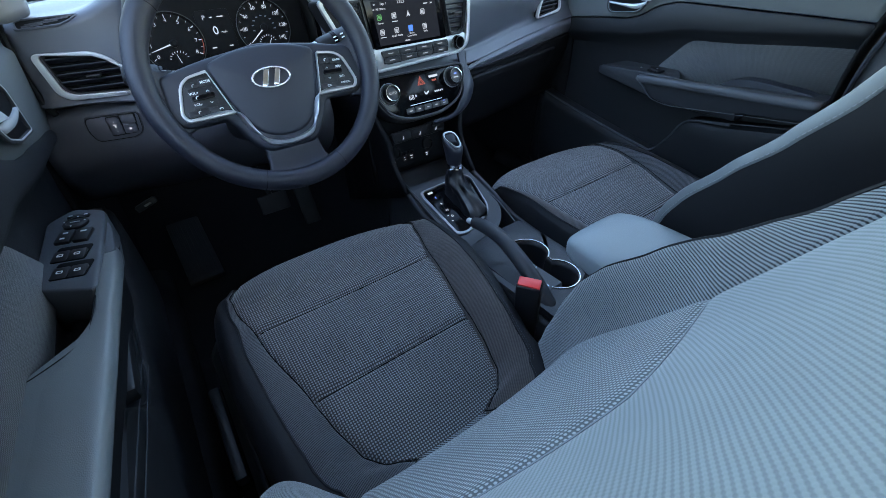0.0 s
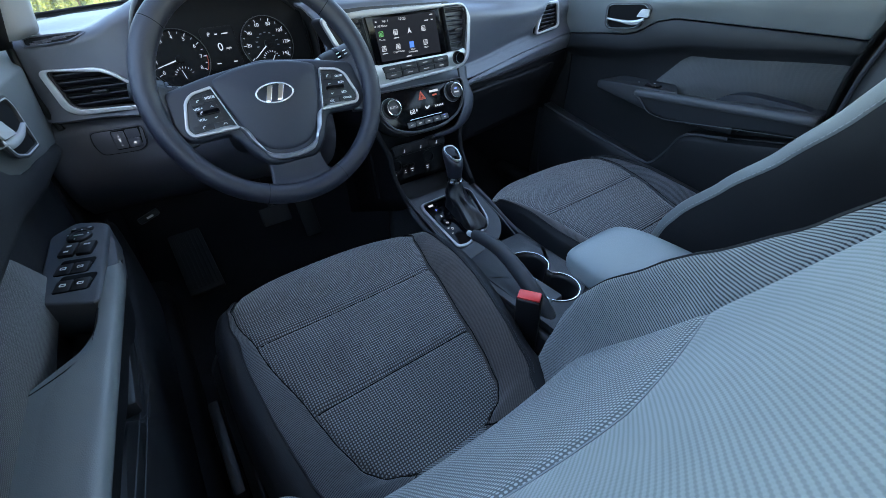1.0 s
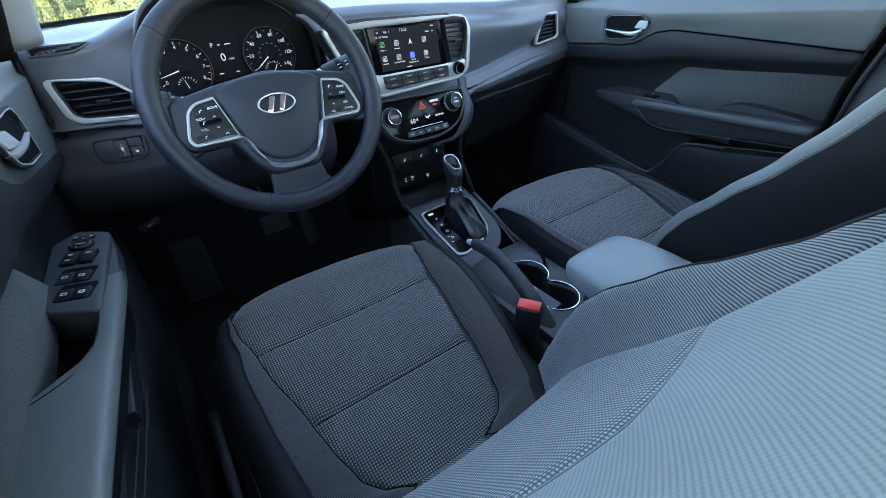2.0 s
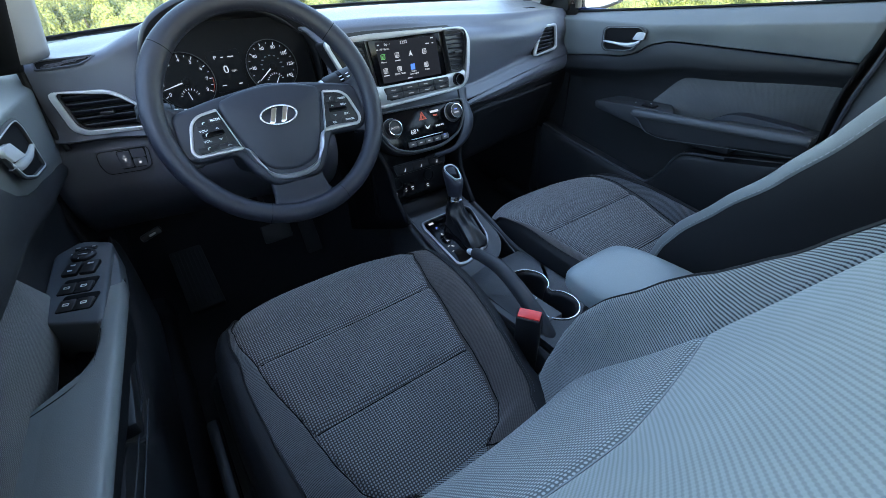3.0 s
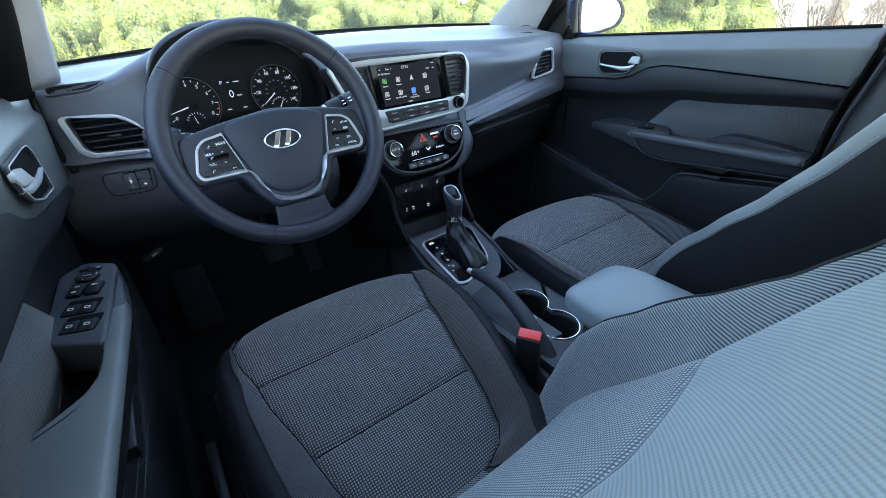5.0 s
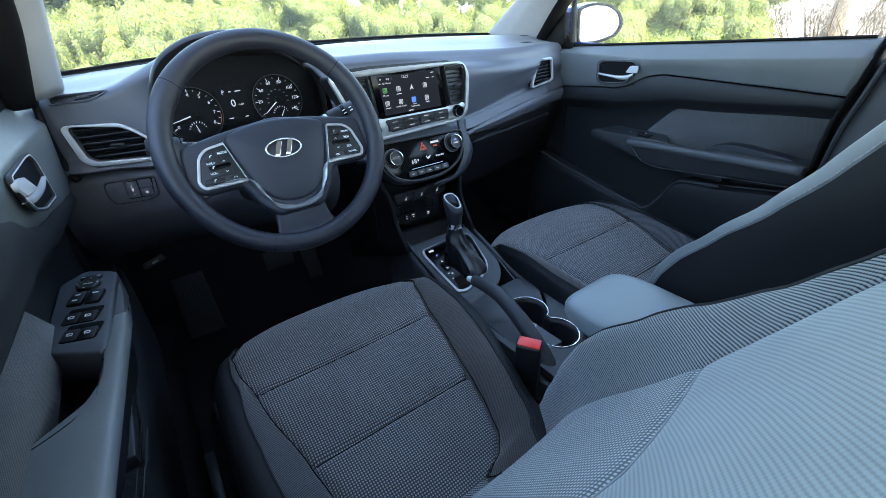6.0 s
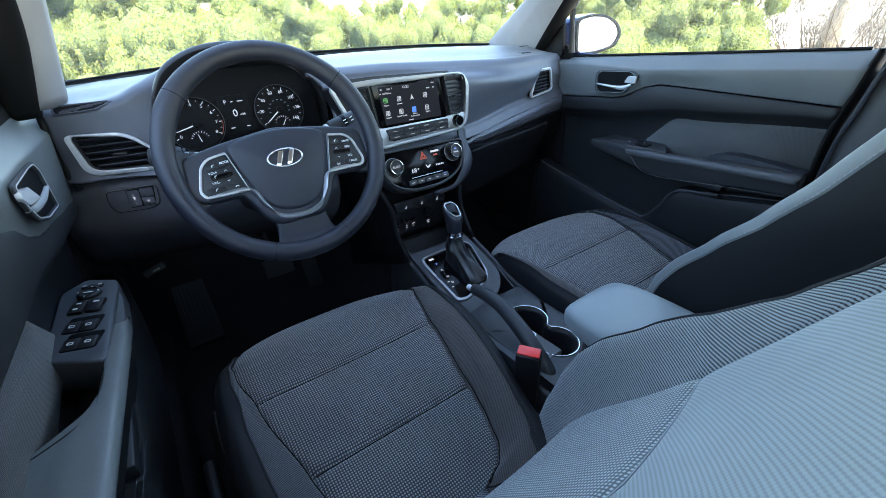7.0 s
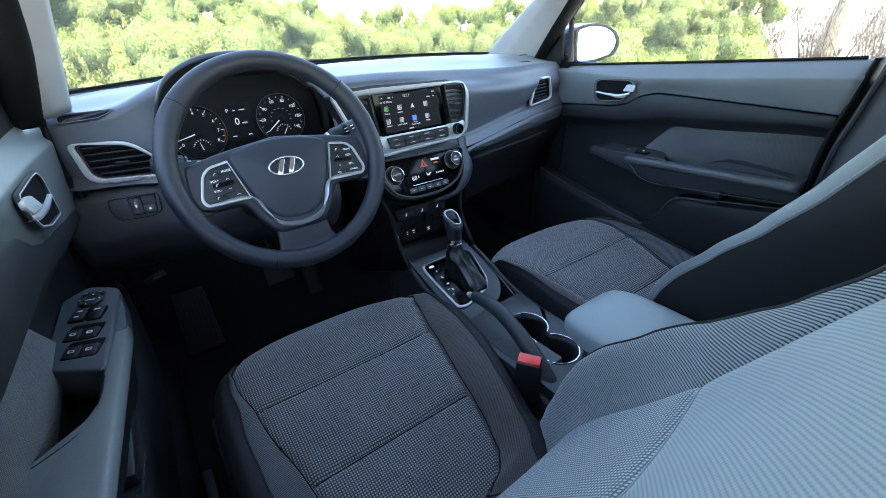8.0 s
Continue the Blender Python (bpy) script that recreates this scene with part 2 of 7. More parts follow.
def glow(name, col, strength):
    m, nt, b = nodes_of(name)
    b.inputs["Base Color"].default_value = (*[x * 0.1 for x in col], 1)
    b.inputs["Emission Color"].default_value = (*col, 1)
    b.inputs["Emission Strength"].default_value = strength
    b.inputs["Roughness"].default_value = 0.5
    b.inputs["Specular IOR Level"].default_value = 0.06
    return m


def clear_glass(name, tint=(0.97, 0.99, 0.98)):
    m, nt, b = nodes_of(name)
    nt.nodes.remove(b)
    out = nt.nodes["Material Output"]
    tr = N(nt, "ShaderNodeBsdfTransparent", Color=(*tint, 1))
    gl = N(nt, "ShaderNodeBsdfGlossy", Roughness=0.02)
    # a faint uneven translucent veil stands in for the glare haze over the view
    veil = N(nt, "ShaderNodeBsdfTranslucent", Color=(0.9, 0.86, 0.74, 1))
    nz = N(nt, "ShaderNodeTexNoise", Scale=3.0, Detail=5.0)
    nt.links.new(coords(nt), nz.inputs["Vector"])
    veil_mix = nt.nodes.new("ShaderNodeMixShader")
    nt.links.new(math_node(nt, "MULTIPLY_ADD", nz.outputs[0], 0.035, 0.022), veil_mix.inputs[0])
    nt.links.new(tr.outputs[0], veil_mix.inputs[1])
    nt.links.new(veil.outputs[0], veil_mix.inputs[2])
    mx = nt.nodes.new("ShaderNodeMixShader")
    mx.inputs[0].default_value = 0.03
    nt.links.new(veil_mix.outputs[0], mx.inputs[1])
    nt.links.new(gl.outputs[0], mx.inputs[2])
    nt.links.new(mx.outputs[0], out.inputs["Surface"])
    return m


DASH = grained("dash_soft_touch", (0.078, 0.083, 0.102), 0.42, 900, 0.3, spec=0.45)
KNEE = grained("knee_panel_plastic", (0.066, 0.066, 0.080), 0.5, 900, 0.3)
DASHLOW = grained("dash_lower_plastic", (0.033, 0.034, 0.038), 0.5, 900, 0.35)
# shaded copy of the lower plastic, its low light put into the colour
LOWSHADE = grained("lower_shaded_plastic", (0.007, 0.007, 0.0085), 0.6, 900, 0.3, spec=0.18)
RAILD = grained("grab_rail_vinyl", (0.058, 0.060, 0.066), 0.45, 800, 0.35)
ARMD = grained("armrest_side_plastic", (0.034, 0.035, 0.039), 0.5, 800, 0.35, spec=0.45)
PODP_LIT = grained("switch_pod_plastic_lit", (0.074, 0.079, 0.090), 0.45, 900, 0.3)
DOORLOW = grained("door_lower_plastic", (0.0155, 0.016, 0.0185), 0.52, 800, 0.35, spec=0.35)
SEATSIDE = grained("seat_side_vinyl", (0.0092, 0.0092, 0.0112), 0.58, 900, 0.3, spec=0.28)
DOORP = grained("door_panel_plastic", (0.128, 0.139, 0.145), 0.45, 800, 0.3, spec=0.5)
BLACKP = surface("black_plastic", (0.010, 0.010, 0.012), 0.45, relief=0.2)
# near-black that puts the shade of recesses and grooves into the colour
DEEP = surface("recess_shade", (0.006, 0.006, 0.007), 0.7, relief=0.1, spec=0.12)
GLOSSB = surface("gloss_black", (0.003, 0.003, 0.004), 0.12, relief=0.0, rvary=0.03, spec=0.14)
DIALB = surface("dial_black", (0.003, 0.003, 0.0035), 0.6, relief=0.0, spec=0.12)
LEATHER = grained("wheel_leather", (0.0165, 0.0175, 0.0265), 0.46, 1100, 0.35)
LEATHERETTE = grained("leatherette_trim", (0.019, 0.021, 0.030), 0.5, 900, 0.3)
GAITER = grained("gaiter_leather", (0.0095, 0.0105, 0.0135), 0.36, 1000, 0.3)
PADDED = grained("padded_vinyl", (0.225, 0.258, 0.270), 0.44, 900, 0.3)
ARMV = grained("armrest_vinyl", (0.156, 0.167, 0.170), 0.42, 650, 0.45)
SILVER = surface("satin_silver", (0.52, 0.52, 0.53), 0.33, metal=0.7, relief=0.05, vary=0.05)
UNITSILVER = surface("unit_surround_silver", (0.47, 0.47, 0.475), 0.35, metal=0.5, relief=0.05, vary=0.05)
VENTSILVER = surface("vent_ring_silver", (0.60, 0.60, 0.615), 0.3, metal=0.45, relief=0.05, vary=0.05)
SATIND = surface("satin_dark_silver", (0.29, 0.285, 0.29), 0.36, metal=0.6, relief=0.05, vary=0.06)
CHROME = surface("chrome", (0.85, 0.85, 0.86), 0.09, metal=1.0, relief=0.0, vary=0.02, rvary=0.03)
SATIN = surface("satin_bright_plastic", (0.62, 0.63, 0.65), 0.3, metal=0.15, relief=0.0, vary=0.04)
CHROMEB = surface("handle_chrome", (0.70, 0.71, 0.73), 0.16, metal=0.35, relief=0.0, vary=0.03, rvary=0.03)
PILLAR = surface("pillar_trim_grey", (0.33, 0.333, 0.345), 0.7, grain=1200, relief=0.3)
HEADLINER = surface("headliner_cloth", (0.45, 0.45, 0.44), 0.95, grain=1500, relief=0.5)
RUBBER = surface("seal_rubber", (0.006, 0.006, 0.0065), 0.6, relief=0.1, spec=0.2)
CARPET = surface("floor_carpet", (0.012, 0.012, 0.013), 1.0, grain=500, relief=1.0, dist=0.003, spec=0.1)
MATC = surface("rubber_heel_pad", (0.008, 0.008, 0.0085), 0.8, relief=0.3)
RED = surface("red_button", (0.85, 0.05, 0.045), 0.35, relief=0.05)
WHITEINK = surface("white_print", (0.75, 0.75, 0.75), 0.5, relief=0.0)
WHEELTHREAD = surface("wheel_stitching", (0.045, 0.048, 0.056), 0.8, relief=0.2)
THREAD = surface("stitching", (0.26, 0.27, 0.28), 0.8, relief=0.2)
PAINT = surface("blue_paint", (0.02, 0.035, 0.12), 0.25, coat=1.0, relief=0.0)
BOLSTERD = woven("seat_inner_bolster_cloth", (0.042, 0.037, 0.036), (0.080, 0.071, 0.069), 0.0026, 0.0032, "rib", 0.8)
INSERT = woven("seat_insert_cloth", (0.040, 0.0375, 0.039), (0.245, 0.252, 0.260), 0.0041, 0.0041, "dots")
# backrest and shoulder cloths lightened against the cushion's for the light they catch
BACKCLOTH_LIT = woven("seat_backrest_cloth_lit", (0.085, 0.098, 0.106), (0.39, 0.43, 0.44), 0.0040, 0.0040, "dots", relief=0.5)
CHEVRON_LIT = woven("seat_shoulder_cloth_lit", (0.185, 0.210, 0.218), (0.262, 0.295, 0.304), 0.0042, 0.0042, "rib", -0.97, relief=0.3)
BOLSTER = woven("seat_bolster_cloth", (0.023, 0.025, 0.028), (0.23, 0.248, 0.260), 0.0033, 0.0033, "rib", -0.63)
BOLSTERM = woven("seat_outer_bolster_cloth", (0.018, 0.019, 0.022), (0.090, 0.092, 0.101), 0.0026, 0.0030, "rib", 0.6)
DOORCLOTH = woven("door_cloth", (0.082, 0.082, 0.086), (0.104, 0.104, 0.109), 0.0018, 0.0022, "dots")
GLASS = clear_glass("window_glass")
MIRROR = surface("mirror_glass", (0.9, 0.9, 0.9), 0.02, metal=1.0, relief=0.0, vary=0.0, rvary=0.0)
LED = glow("dial_print_lit", (0.80, 0.87, 1.0), 0.10)
LEDB = glow("blue_backlight", (0.25, 0.35, 1.0), 0.22)
LEDR = glow("red_backlight", (1.0, 0.26, 0.20), 0.045)
SCREENBG = glow("screen_glow", (0.02, 0.022, 0.03), 0.10)
ICON = glow("screen_icon_light", (0.65, 0.68, 0.75), 0.13)
ICONB = glow("screen_icon_blue", (0.12, 0.3, 0.95), 0.13)
ICONG = glow("screen_icon_green", (0.25, 0.7, 0.25), 0.09)
for _m, _w in ((DASH, 0.12),):
    _b = _m.node_tree.nodes["Principled BSDF"]
    _b.inputs["Sheen Weight"].default_value = _w
    _b.inputs["Sheen Roughness"].default_value = 0.35

# ---------------------------------------------------------------- outdoors and the car's shell
def ground_mat():
    m, nt, b = nodes_of("dry_ground")
    c = coords(nt)
    n1 = N(nt, "ShaderNodeTexNoise", Scale=0.6, Detail=6.0)
    n2 = N(nt, "ShaderNodeTexNoise", Scale=25.0, Detail=6.0)
    for n in (n1, n2):
        nt.links.new(c, n.inputs["Vector"])
    f = math_node(nt, "MULTIPLY_ADD", n2.outputs[0], 0.7, math_node(nt, "MULTIPLY_ADD", n1.outputs[0], 1.2, -0.5))
    nt.links.new(mixc(nt, f, (0.24, 0.23, 0.21), (0.42, 0.40, 0.37)), b.inputs["Base Color"])
    b.inputs["Roughness"].default_value = 0.95
    bp = N(nt, "ShaderNodeBump", Strength=0.6, Distance=0.03)
    nt.links.new(n2.outputs[0], bp.inputs["Height"])
    nt.links.new(bp.outputs[0], b.inputs["Normal"])
    return m


GROUND = ground_mat()
bm = bmesh.new()
bmesh.ops.create_grid(bm, x_segments=60, y_segments=60, size=300)
for v in bm.verts:
    r = math.hypot(v.co.x, v.co.y)
    v.co.z = -0.32 + (noise.noise(v.co * 0.02) * 1.2 if r > 30 else 0)
tagged(part("ground", bm, GROUND), "pale dry ground with sparse grit around the car", "ground", kind="structure")


def shell(name, ctrl, nu, nv, mat, th, label, cat="car body"):
    ob = part(name, patch(ctrl, nu, nv), mat, solid=th, offset=0)
    return tagged(ob, label, cat, kind="structure")


# floor pan with the toe board
shell("floor", [[(x, -1.75, 0.02), (x, -0.6, 0.02), (x, 0.4, 0.015), (x, 0.72, 0.03), (x, 0.92, 0.16), (x, 0.96, 0.5), (x, 0.90, 0.74), (x, 0.79, 0.792 - 0.06 * abs(x))]
                for x in (-0.80, -0.4, 0, 0.4, 0.80)], 24, 8, CARPET, 0.02, "black carpeted car floor and toe board", "floor")
# roof with headliner
shell("ceiling", [[(-0.56, y, z), (-0.3, y, z + 0.035), (0, y, z + 0.045), (0.3, y, z + 0.035), (0.56, y, z)]
                  for y, z in ((-0.02, 1.205), (-0.3, 1.26), (-0.9, 1.27), (-1.5, 1.22), (-1.75, 1.17))], 16, 16, HEADLINER, 0.02, "light grey cloth headliner", "ceiling")
shell("roof_skin", [[(-0.60, y, z + 0.02), (-0.3, y, z + 0.07), (0, y, z + 0.08), (0.3, y, z + 0.07), (0.60, y, z + 0.02)]
                    for y, z in ((0.0, 1.205), (-0.3, 1.26), (-0.9, 1.27), (-1.5, 1.22), (-1.78, 1.17))], 16, 16, PAINT, 0.01, "blue painted car roof", "car body")
shell("bonnet", [[(x, 0.86, 0.77 - 0.05 * abs(x)), (x, 1.25, 0.71 - 0.06 * abs(x)), (x, 1.62, 0.58 - 0.05 * abs(x)), (x, 1.76, 0.40), (x, 1.78, 0.02)]
                 for x in (-0.78, -0.4, 0, 0.4, 0.78)], 20, 12, PAINT, 0.01, "blue painted car bonnet and nose", "car body")
shell("rear_shelf", [[(x, -1.60, 0.02), (x, -1.62, 0.5), (x, -1.66, 0.80), (x, -2.05, 0.83), (x, -2.12, 0.5), (x, -2.12, 0.0)]
                     for x in (-0.76, 0, 0.76)], 20, 6, CARPET, 0.02, "dark rear bulkhead and parcel shelf", "car body")
for s, nm in ((-1, "left"), (1, "right")):
    shell("rear_side", [[(s * 0.74, y, 0.0), (s * 0.75, y, 0.4), (s * 0.74, y, 0.82)] for y in (-0.62, -1.1, -1.66)], 6, 6, DOORP, 0.05,
          "dark rear side panel of the car", "car body")
    fw = 0.0 if s < 0 else 0.022
    xi = 0.745 if s < 0 else 0.722
    shell("b_pillar", [[(s * xi, -0.49 + fw, 0.0), (s * xi, -0.62, 0.0)], [(s * xi, -0.475 + fw * 0.3, 0.55), (s * xi, -0.61, 0.55)],
                       [(s * (xi - 0.004), -0.53 + fw, 0.82), (s * xi, -0.64, 0.82)], [(s * 0.64, -0.58, 1.08), (s * 0.64, -0.68, 1.08)],
                       [(s * 0.56, -0.60, 1.24), (s * 0.56, -0.70, 1.24)]], 3, 16, RAILD, 0.03, "dark plastic pillar behind the front door", "pillar")
    if s > 0:
        tagged(part("pillar_seal", tube(spline([(xi - 0.017, -0.470, 0.10), (xi - 0.017, -0.470, 0.55), (xi - 0.019, -0.488, 0.70), (xi - 0.018, -0.508, 0.82)], 20), 0.005, 8), LEATHERETTE), "black rubber bead along the pillar edge", "door seal", kind="structure")
    shell("roof_rail", [[(s * 0.56, y, z), (s * 0.61, y, z - 0.03), (s * 0.63, y, z - 0.07)] for y, z in ((0.0, 1.20), (-0.3, 1.25), (-0.9, 1.26), (-1.5, 1.21), (-1.75, 1.16))],
          5, 16, HEADLINER, 0.02, "light grey trim along the roof edge", "roof trim")
    shell("rear_pillar", [[(s * 0.57, -1.45, 1.21), (s * 0.55, -1.78, 1.17)], [(s * 0.66, -1.62, 1.0), (s * 0.62, -1.95, 1.0)], [(s * 0.74, -1.66, 0.80), (s * 0.70, -2.08, 0.82)]],
          4, 8, PILLAR, 0.03, "light grey rear pillar trim", "pillar")
    # front pillar: inner edge along the screen, outer edge along the door seal
    ins = [(0.650, 0.650, 0.772), (0.626, 0.505, 0.862), (0.601, 0.355, 0.953), (0.575, 0.18, 1.06), (0.545, -0.03, 1.19)]
    outs = [(0.694, 0.445, 0.752), (0.669, 0.355, 0.85), (0.643, 0.256, 0.95), (0.615, 0.15, 1.06), (0.585, 0.02, 1.18)]
    rows = []
    if s < 0:
        ins = [tuple(V((0.637, 0.366, 0.783)).lerp(V((0.545, 0.09, 1.194)), k / 4)) for k in range(5)]
        outs = [tuple(V((0.667, 0.300, 0.776)).lerp(V((0.592, 0.082, 1.185)), k / 4)) for k in range(5)]
    for a, b in zip(ins, outs):
        a, b = V(a), V(b)
        mid = (a + b) / 2 + V((-0.012, -0.008, 0.0))
        rows.append([V((s * p.x, p.y, p.z)) for p in (a + V((0.012, 0.03, -0.01)), a, a * 0.72 + b * 0.28 + V((-0.009, -0.008, 0)), mid, b + V((-0.004, -0.003, 0)), b + V((0.02, 0.005, 0)))])
    shell("a_pillar_trim", rows, 20, 24, PILLAR, 0.008, "light grey moulded windscreen pillar trim", "pillar")
    rows = [[V((s * (b[0] + dx), b[1] + dy, b[2])) for dx, dy in ((-0.006, 0.004), (-0.002, -0.010), (0.014, -0.020), (0.036, -0.02), (0.06, 0.0))] for b in [(0.682, 0.305, 0.765) if s < 0 else (0.694, 0.445, 0.752)] + outs[-4:]]
    shell("door_seal", rows, 8, 24, RUBBER, 0.008, "black rubber seal along the front pillar", "door seal")

for s in (-1, 1):
    shell("kick_panel", [[(s * 0.728, y, z) for y in (0.30, 0.5, 0.80, 0.97)] for z in (0.0, 0.3, 0.6, 0.775)], 10, 10, CARPET, 0.012, "dark side trim of the footwell", "car body")
    shell("scuttle", [[(s * x, y, z) for y, z in ((0.47, 0.752), (0.60, 0.765), (0.80, 0.76))] for x in (0.60, 0.68, 0.76)], 6, 6, RUBBER, 0.01, "black scuttle corner under the windscreen", "car body")

# windscreen
wsb = [(-0.66, 0.645, 0.775), (-0.4, 0.725, 0.785), (0, 0.755, 0.79), (0.4, 0.725, 0.785), (0.66, 0.645, 0.775)]
wst = [(-0.545, -0.03, 1.195), (-0.3, 0.02, 1.225), (0, 0.035, 1.235), (0.3, 0.02, 1.225), (0.545, -0.03, 1.195)]
glass = thing("windscreen", (0, 0.75, 0.79), "clear laminated windscreen with a black border", "window", kind="structure")
rows = [wsb, [tuple((V(a) * 0.5 + V(b) * 0.5 + V((0, 0.03, 0.03)))) for a, b in zip(wsb, wst)], wst]
ob = part("pane", patch(rows, 24, 16), GLASS, glass, "clear glass")
ob.visible_shadow = False
ob = part("black_border", grid([spline([V(p) + V((0, -0.012, 0.004)) for p in wsb], 24), spline([V(p) + V((0, -0.028, 0.014)) for p in wsb], 24)]), BLACKP, glass, "black enamel edge", solid=0.002)
for s in (-1, 1):
    sd = [(s * 0.738, 0.42, 0.77), (s * 0.742, -0.05, 0.79), (s * 0.742, -0.52, 0.82)], [(s * 0.70, 0.31, 0.90), (s * 0.70, -0.05, 1.0), (s * 0.70, -0.54, 1.0)], \
         [(s * 0.625, 0.03, 1.17), (s * 0.622, -0.3, 1.20), (s * 0.62, -0.58, 1.20)]
    ob = tagged(part("side_window_%d" % (1 if s < 0 else 2), patch(sd, 12, 10), GLASS), "clear raised side window pane of the front door", "window", kind="structure")
    ob.visible_shadow = False
    if s < 0:
        bpy.data.objects.remove(ob)

# an added, unseen shade roof over and behind the car, only there to block light
shade = thing("carport", (0, -2.4, -0.32), "added unseen flat roof that shades the car", "carport", kind="structure")
part("roof_slab", box(Matrix.Translation((0, -2.70, 2.75)), 2.3, 4.6, 0.10, 0.01), surface("added_shade_panel", (0.55, 0.55, 0.54), 0.6), shade)
for x in (-1.08, 1.08):
    for y in (-1.45, -4.2):
        part("post", tube([(x, y, -0.34), (x, y, 2.71)], 0.05, 12), SILVER, shade)

# ---------------------------------------------------------------- dashboard
dash = thing("dashboard", (0, 0.5, 0.4), "dark soft-touch dashboard with satin silver vent trims", "dashboard")
DROWS = [  # x, then (y, z) from the windscreen over the lip down to the crease
    (-0.682, (0.60, 0.770), (0.45, 0.778), (0.335, 0.773), (0.318, 0.761), (0.312, 0.70), (0.308, 0.648)),
    (-0.66, (0.62, 0.773), (0.46, 0.781), (0.322, 0.772), (0.306, 0.761), (0.302, 0.70), (0.300, 0.647)),
    (-0.60, (0.66, 0.778), (0.48, 0.785), (0.310, 0.774), (0.296, 0.764), (0.292, 0.705), (0.293, 0.645)),
    (-0.56, (0.675, 0.779), (0.485, 0.788), (0.306, 0.781), (0.292, 0.772), (0.285, 0.710), (0.283, 0.642)),
    (-0.52, (0.69, 0.780), (0.49, 0.793), (0.310, 0.797), (0.295, 0.787), (0.280, 0.715), (0.273, 0.638)),
    (-0.45, (0.715, 0.782), (0.49, 0.805), (0.335, 0.822), (0.315, 0.808), (0.285, 0.725), (0.276, 0.632)),
    (-0.36, (0.735, 0.783), (0.50, 0.812), (0.350, 0.830), (0.328, 0.806), (0.295, 0.720), (0.285, 0.625)),
    (-0.25, (0.745, 0.784), (0.50, 0.808), (0.325, 0.815), (0.298, 0.799), (0.260, 0.735), (0.245, 0.618)),
    (-0.17, (0.748, 0.785), (0.50, 0.804), (0.278, 0.797), (0.255, 0.787), (0.226, 0.745), (0.198, 0.615)),
    (0.01, (0.752, 0.786), (0.50, 0.806), (0.252, 0.795), (0.234, 0.784), (0.214, 0.750), (0.188, 0.610)),
    (0.19, (0.748, 0.785), (0.49, 0.804), (0.260, 0.785), (0.244, 0.772), (0.200, 0.735), (0.206, 0.597)),
    (0.42, (0.725, 0.783), (0.48, 0.797), (0.274, 0.773), (0.258, 0.761), (0.233, 0.712), (0.258, 0.616)),
    (0.58, (0.67, 0.779), (0.47, 0.790), (0.304, 0.769), (0.291, 0.757), (0.275, 0.712), (0.290, 0.629)),
    (0.715, (0.58, 0.772), (0.46, 0.780), (0.346, 0.761), (0.333, 0.746), (0.318, 0.703), (0.317, 0.639)),
]
vl = frm((-0.592, 0.287, 0.686), (1, -0.17, 0), (0, 0.06, 1))
vl_out = rpoly([(-0.068, 0.041), (0.018, 0.036), (0.040, 0.024), (0.072, -0.010), (0.078, -0.042), (-0.040, -0.038), (-0.057, -0.026)], [0.012, 0.02, 0.02, 0.006, 0.004, 0.012, 0.012])
vr = frm((0.612, 0.2940, 0.687), (1, 0.215, 0), (0, 0.02, 1))
vr_out = rpoly([(-0.078, 0.045), (0.008, 0.044), (0.024, -0.024), (0.010, -0.033), (-0.112, -0.038)], [0.024, 0.014, 0.012, 0.010, 0.016])
bm = patch([[(x, *r[0]), (x, *r[1]), (x, r[2][0] + 0.06, r[2][1] * 0.7 + r[1][1] * 0.3), (x, r[2][0] + 0.022, r[2][1] + 0.0022), (x, *r[2]), (x, *r[3]), (x, r[3][0] * 0.75 + r[4][0] * 0.25 - 0.001, r[3][1] * 0.7 + r[4][1] * 0.3), (x, *r[4])] + [(x, r[5][0] + 0.003, r[5][1] + 0.040), (x, r[5][0], r[5][1] + 0.020), (x, r[5][0] - 0.008, r[5][1] + 0.007), (x, r[5][0] - 0.016, r[5][1] - 0.005)] for x, *r in DROWS], 150, 260)
opening(bm, vl, shrunk(vl_out, 0.006))
opening(bm, frm((-0.362, 0.26, 0.690), (1, 0, 0), (0, 0, 1)), rpoly([(-0.138, -0.10), (-0.138, 0.06), (-0.115, 0.105), (0.0, 0.13), (0.145, 0.115), (0.186, 0.075), (0.190, -0.10)], 0.02), 0.10)
opening(bm, vr, shrunk(vr_out, 0.005))
part("upper_pad", bm, DASH, dash, "dark blue-grey soft-touch upper pad", solid=0.008)

# lower panels: ledge below the crease, then a face that falls away
LEDGE = ((0.170, 0.196, 0.580, 0.010), (0.1945, 0.206, 0.586, 0.014), (0.281, 0.222, 0.599, 0.031), (0.454, 0.260, 0.6144, 0.042), (0.602, 0.292, 0.627, 0.050), (0.715, 0.317, 0.634, 0.054))
LOWR = [[(x, yc - 0.002, zl - h + 0.006), (x, yc + 0.003, zl - h - 0.004), (x, yc + 0.004, 0.555), (x, yc + 0.012, 0.52), (x, yc + 0.03, 0.48), (x, yc + 0.06, 0.39)]
        for x, yc, zl, h in LEDGE]
# panel and glovebox lid coloured near-black for the shade below the lip
part("lower_panel", patch(LOWR, 36, 30), LOWSHADE, dash, "dark lower panel under the padded lip", solid=0.01)
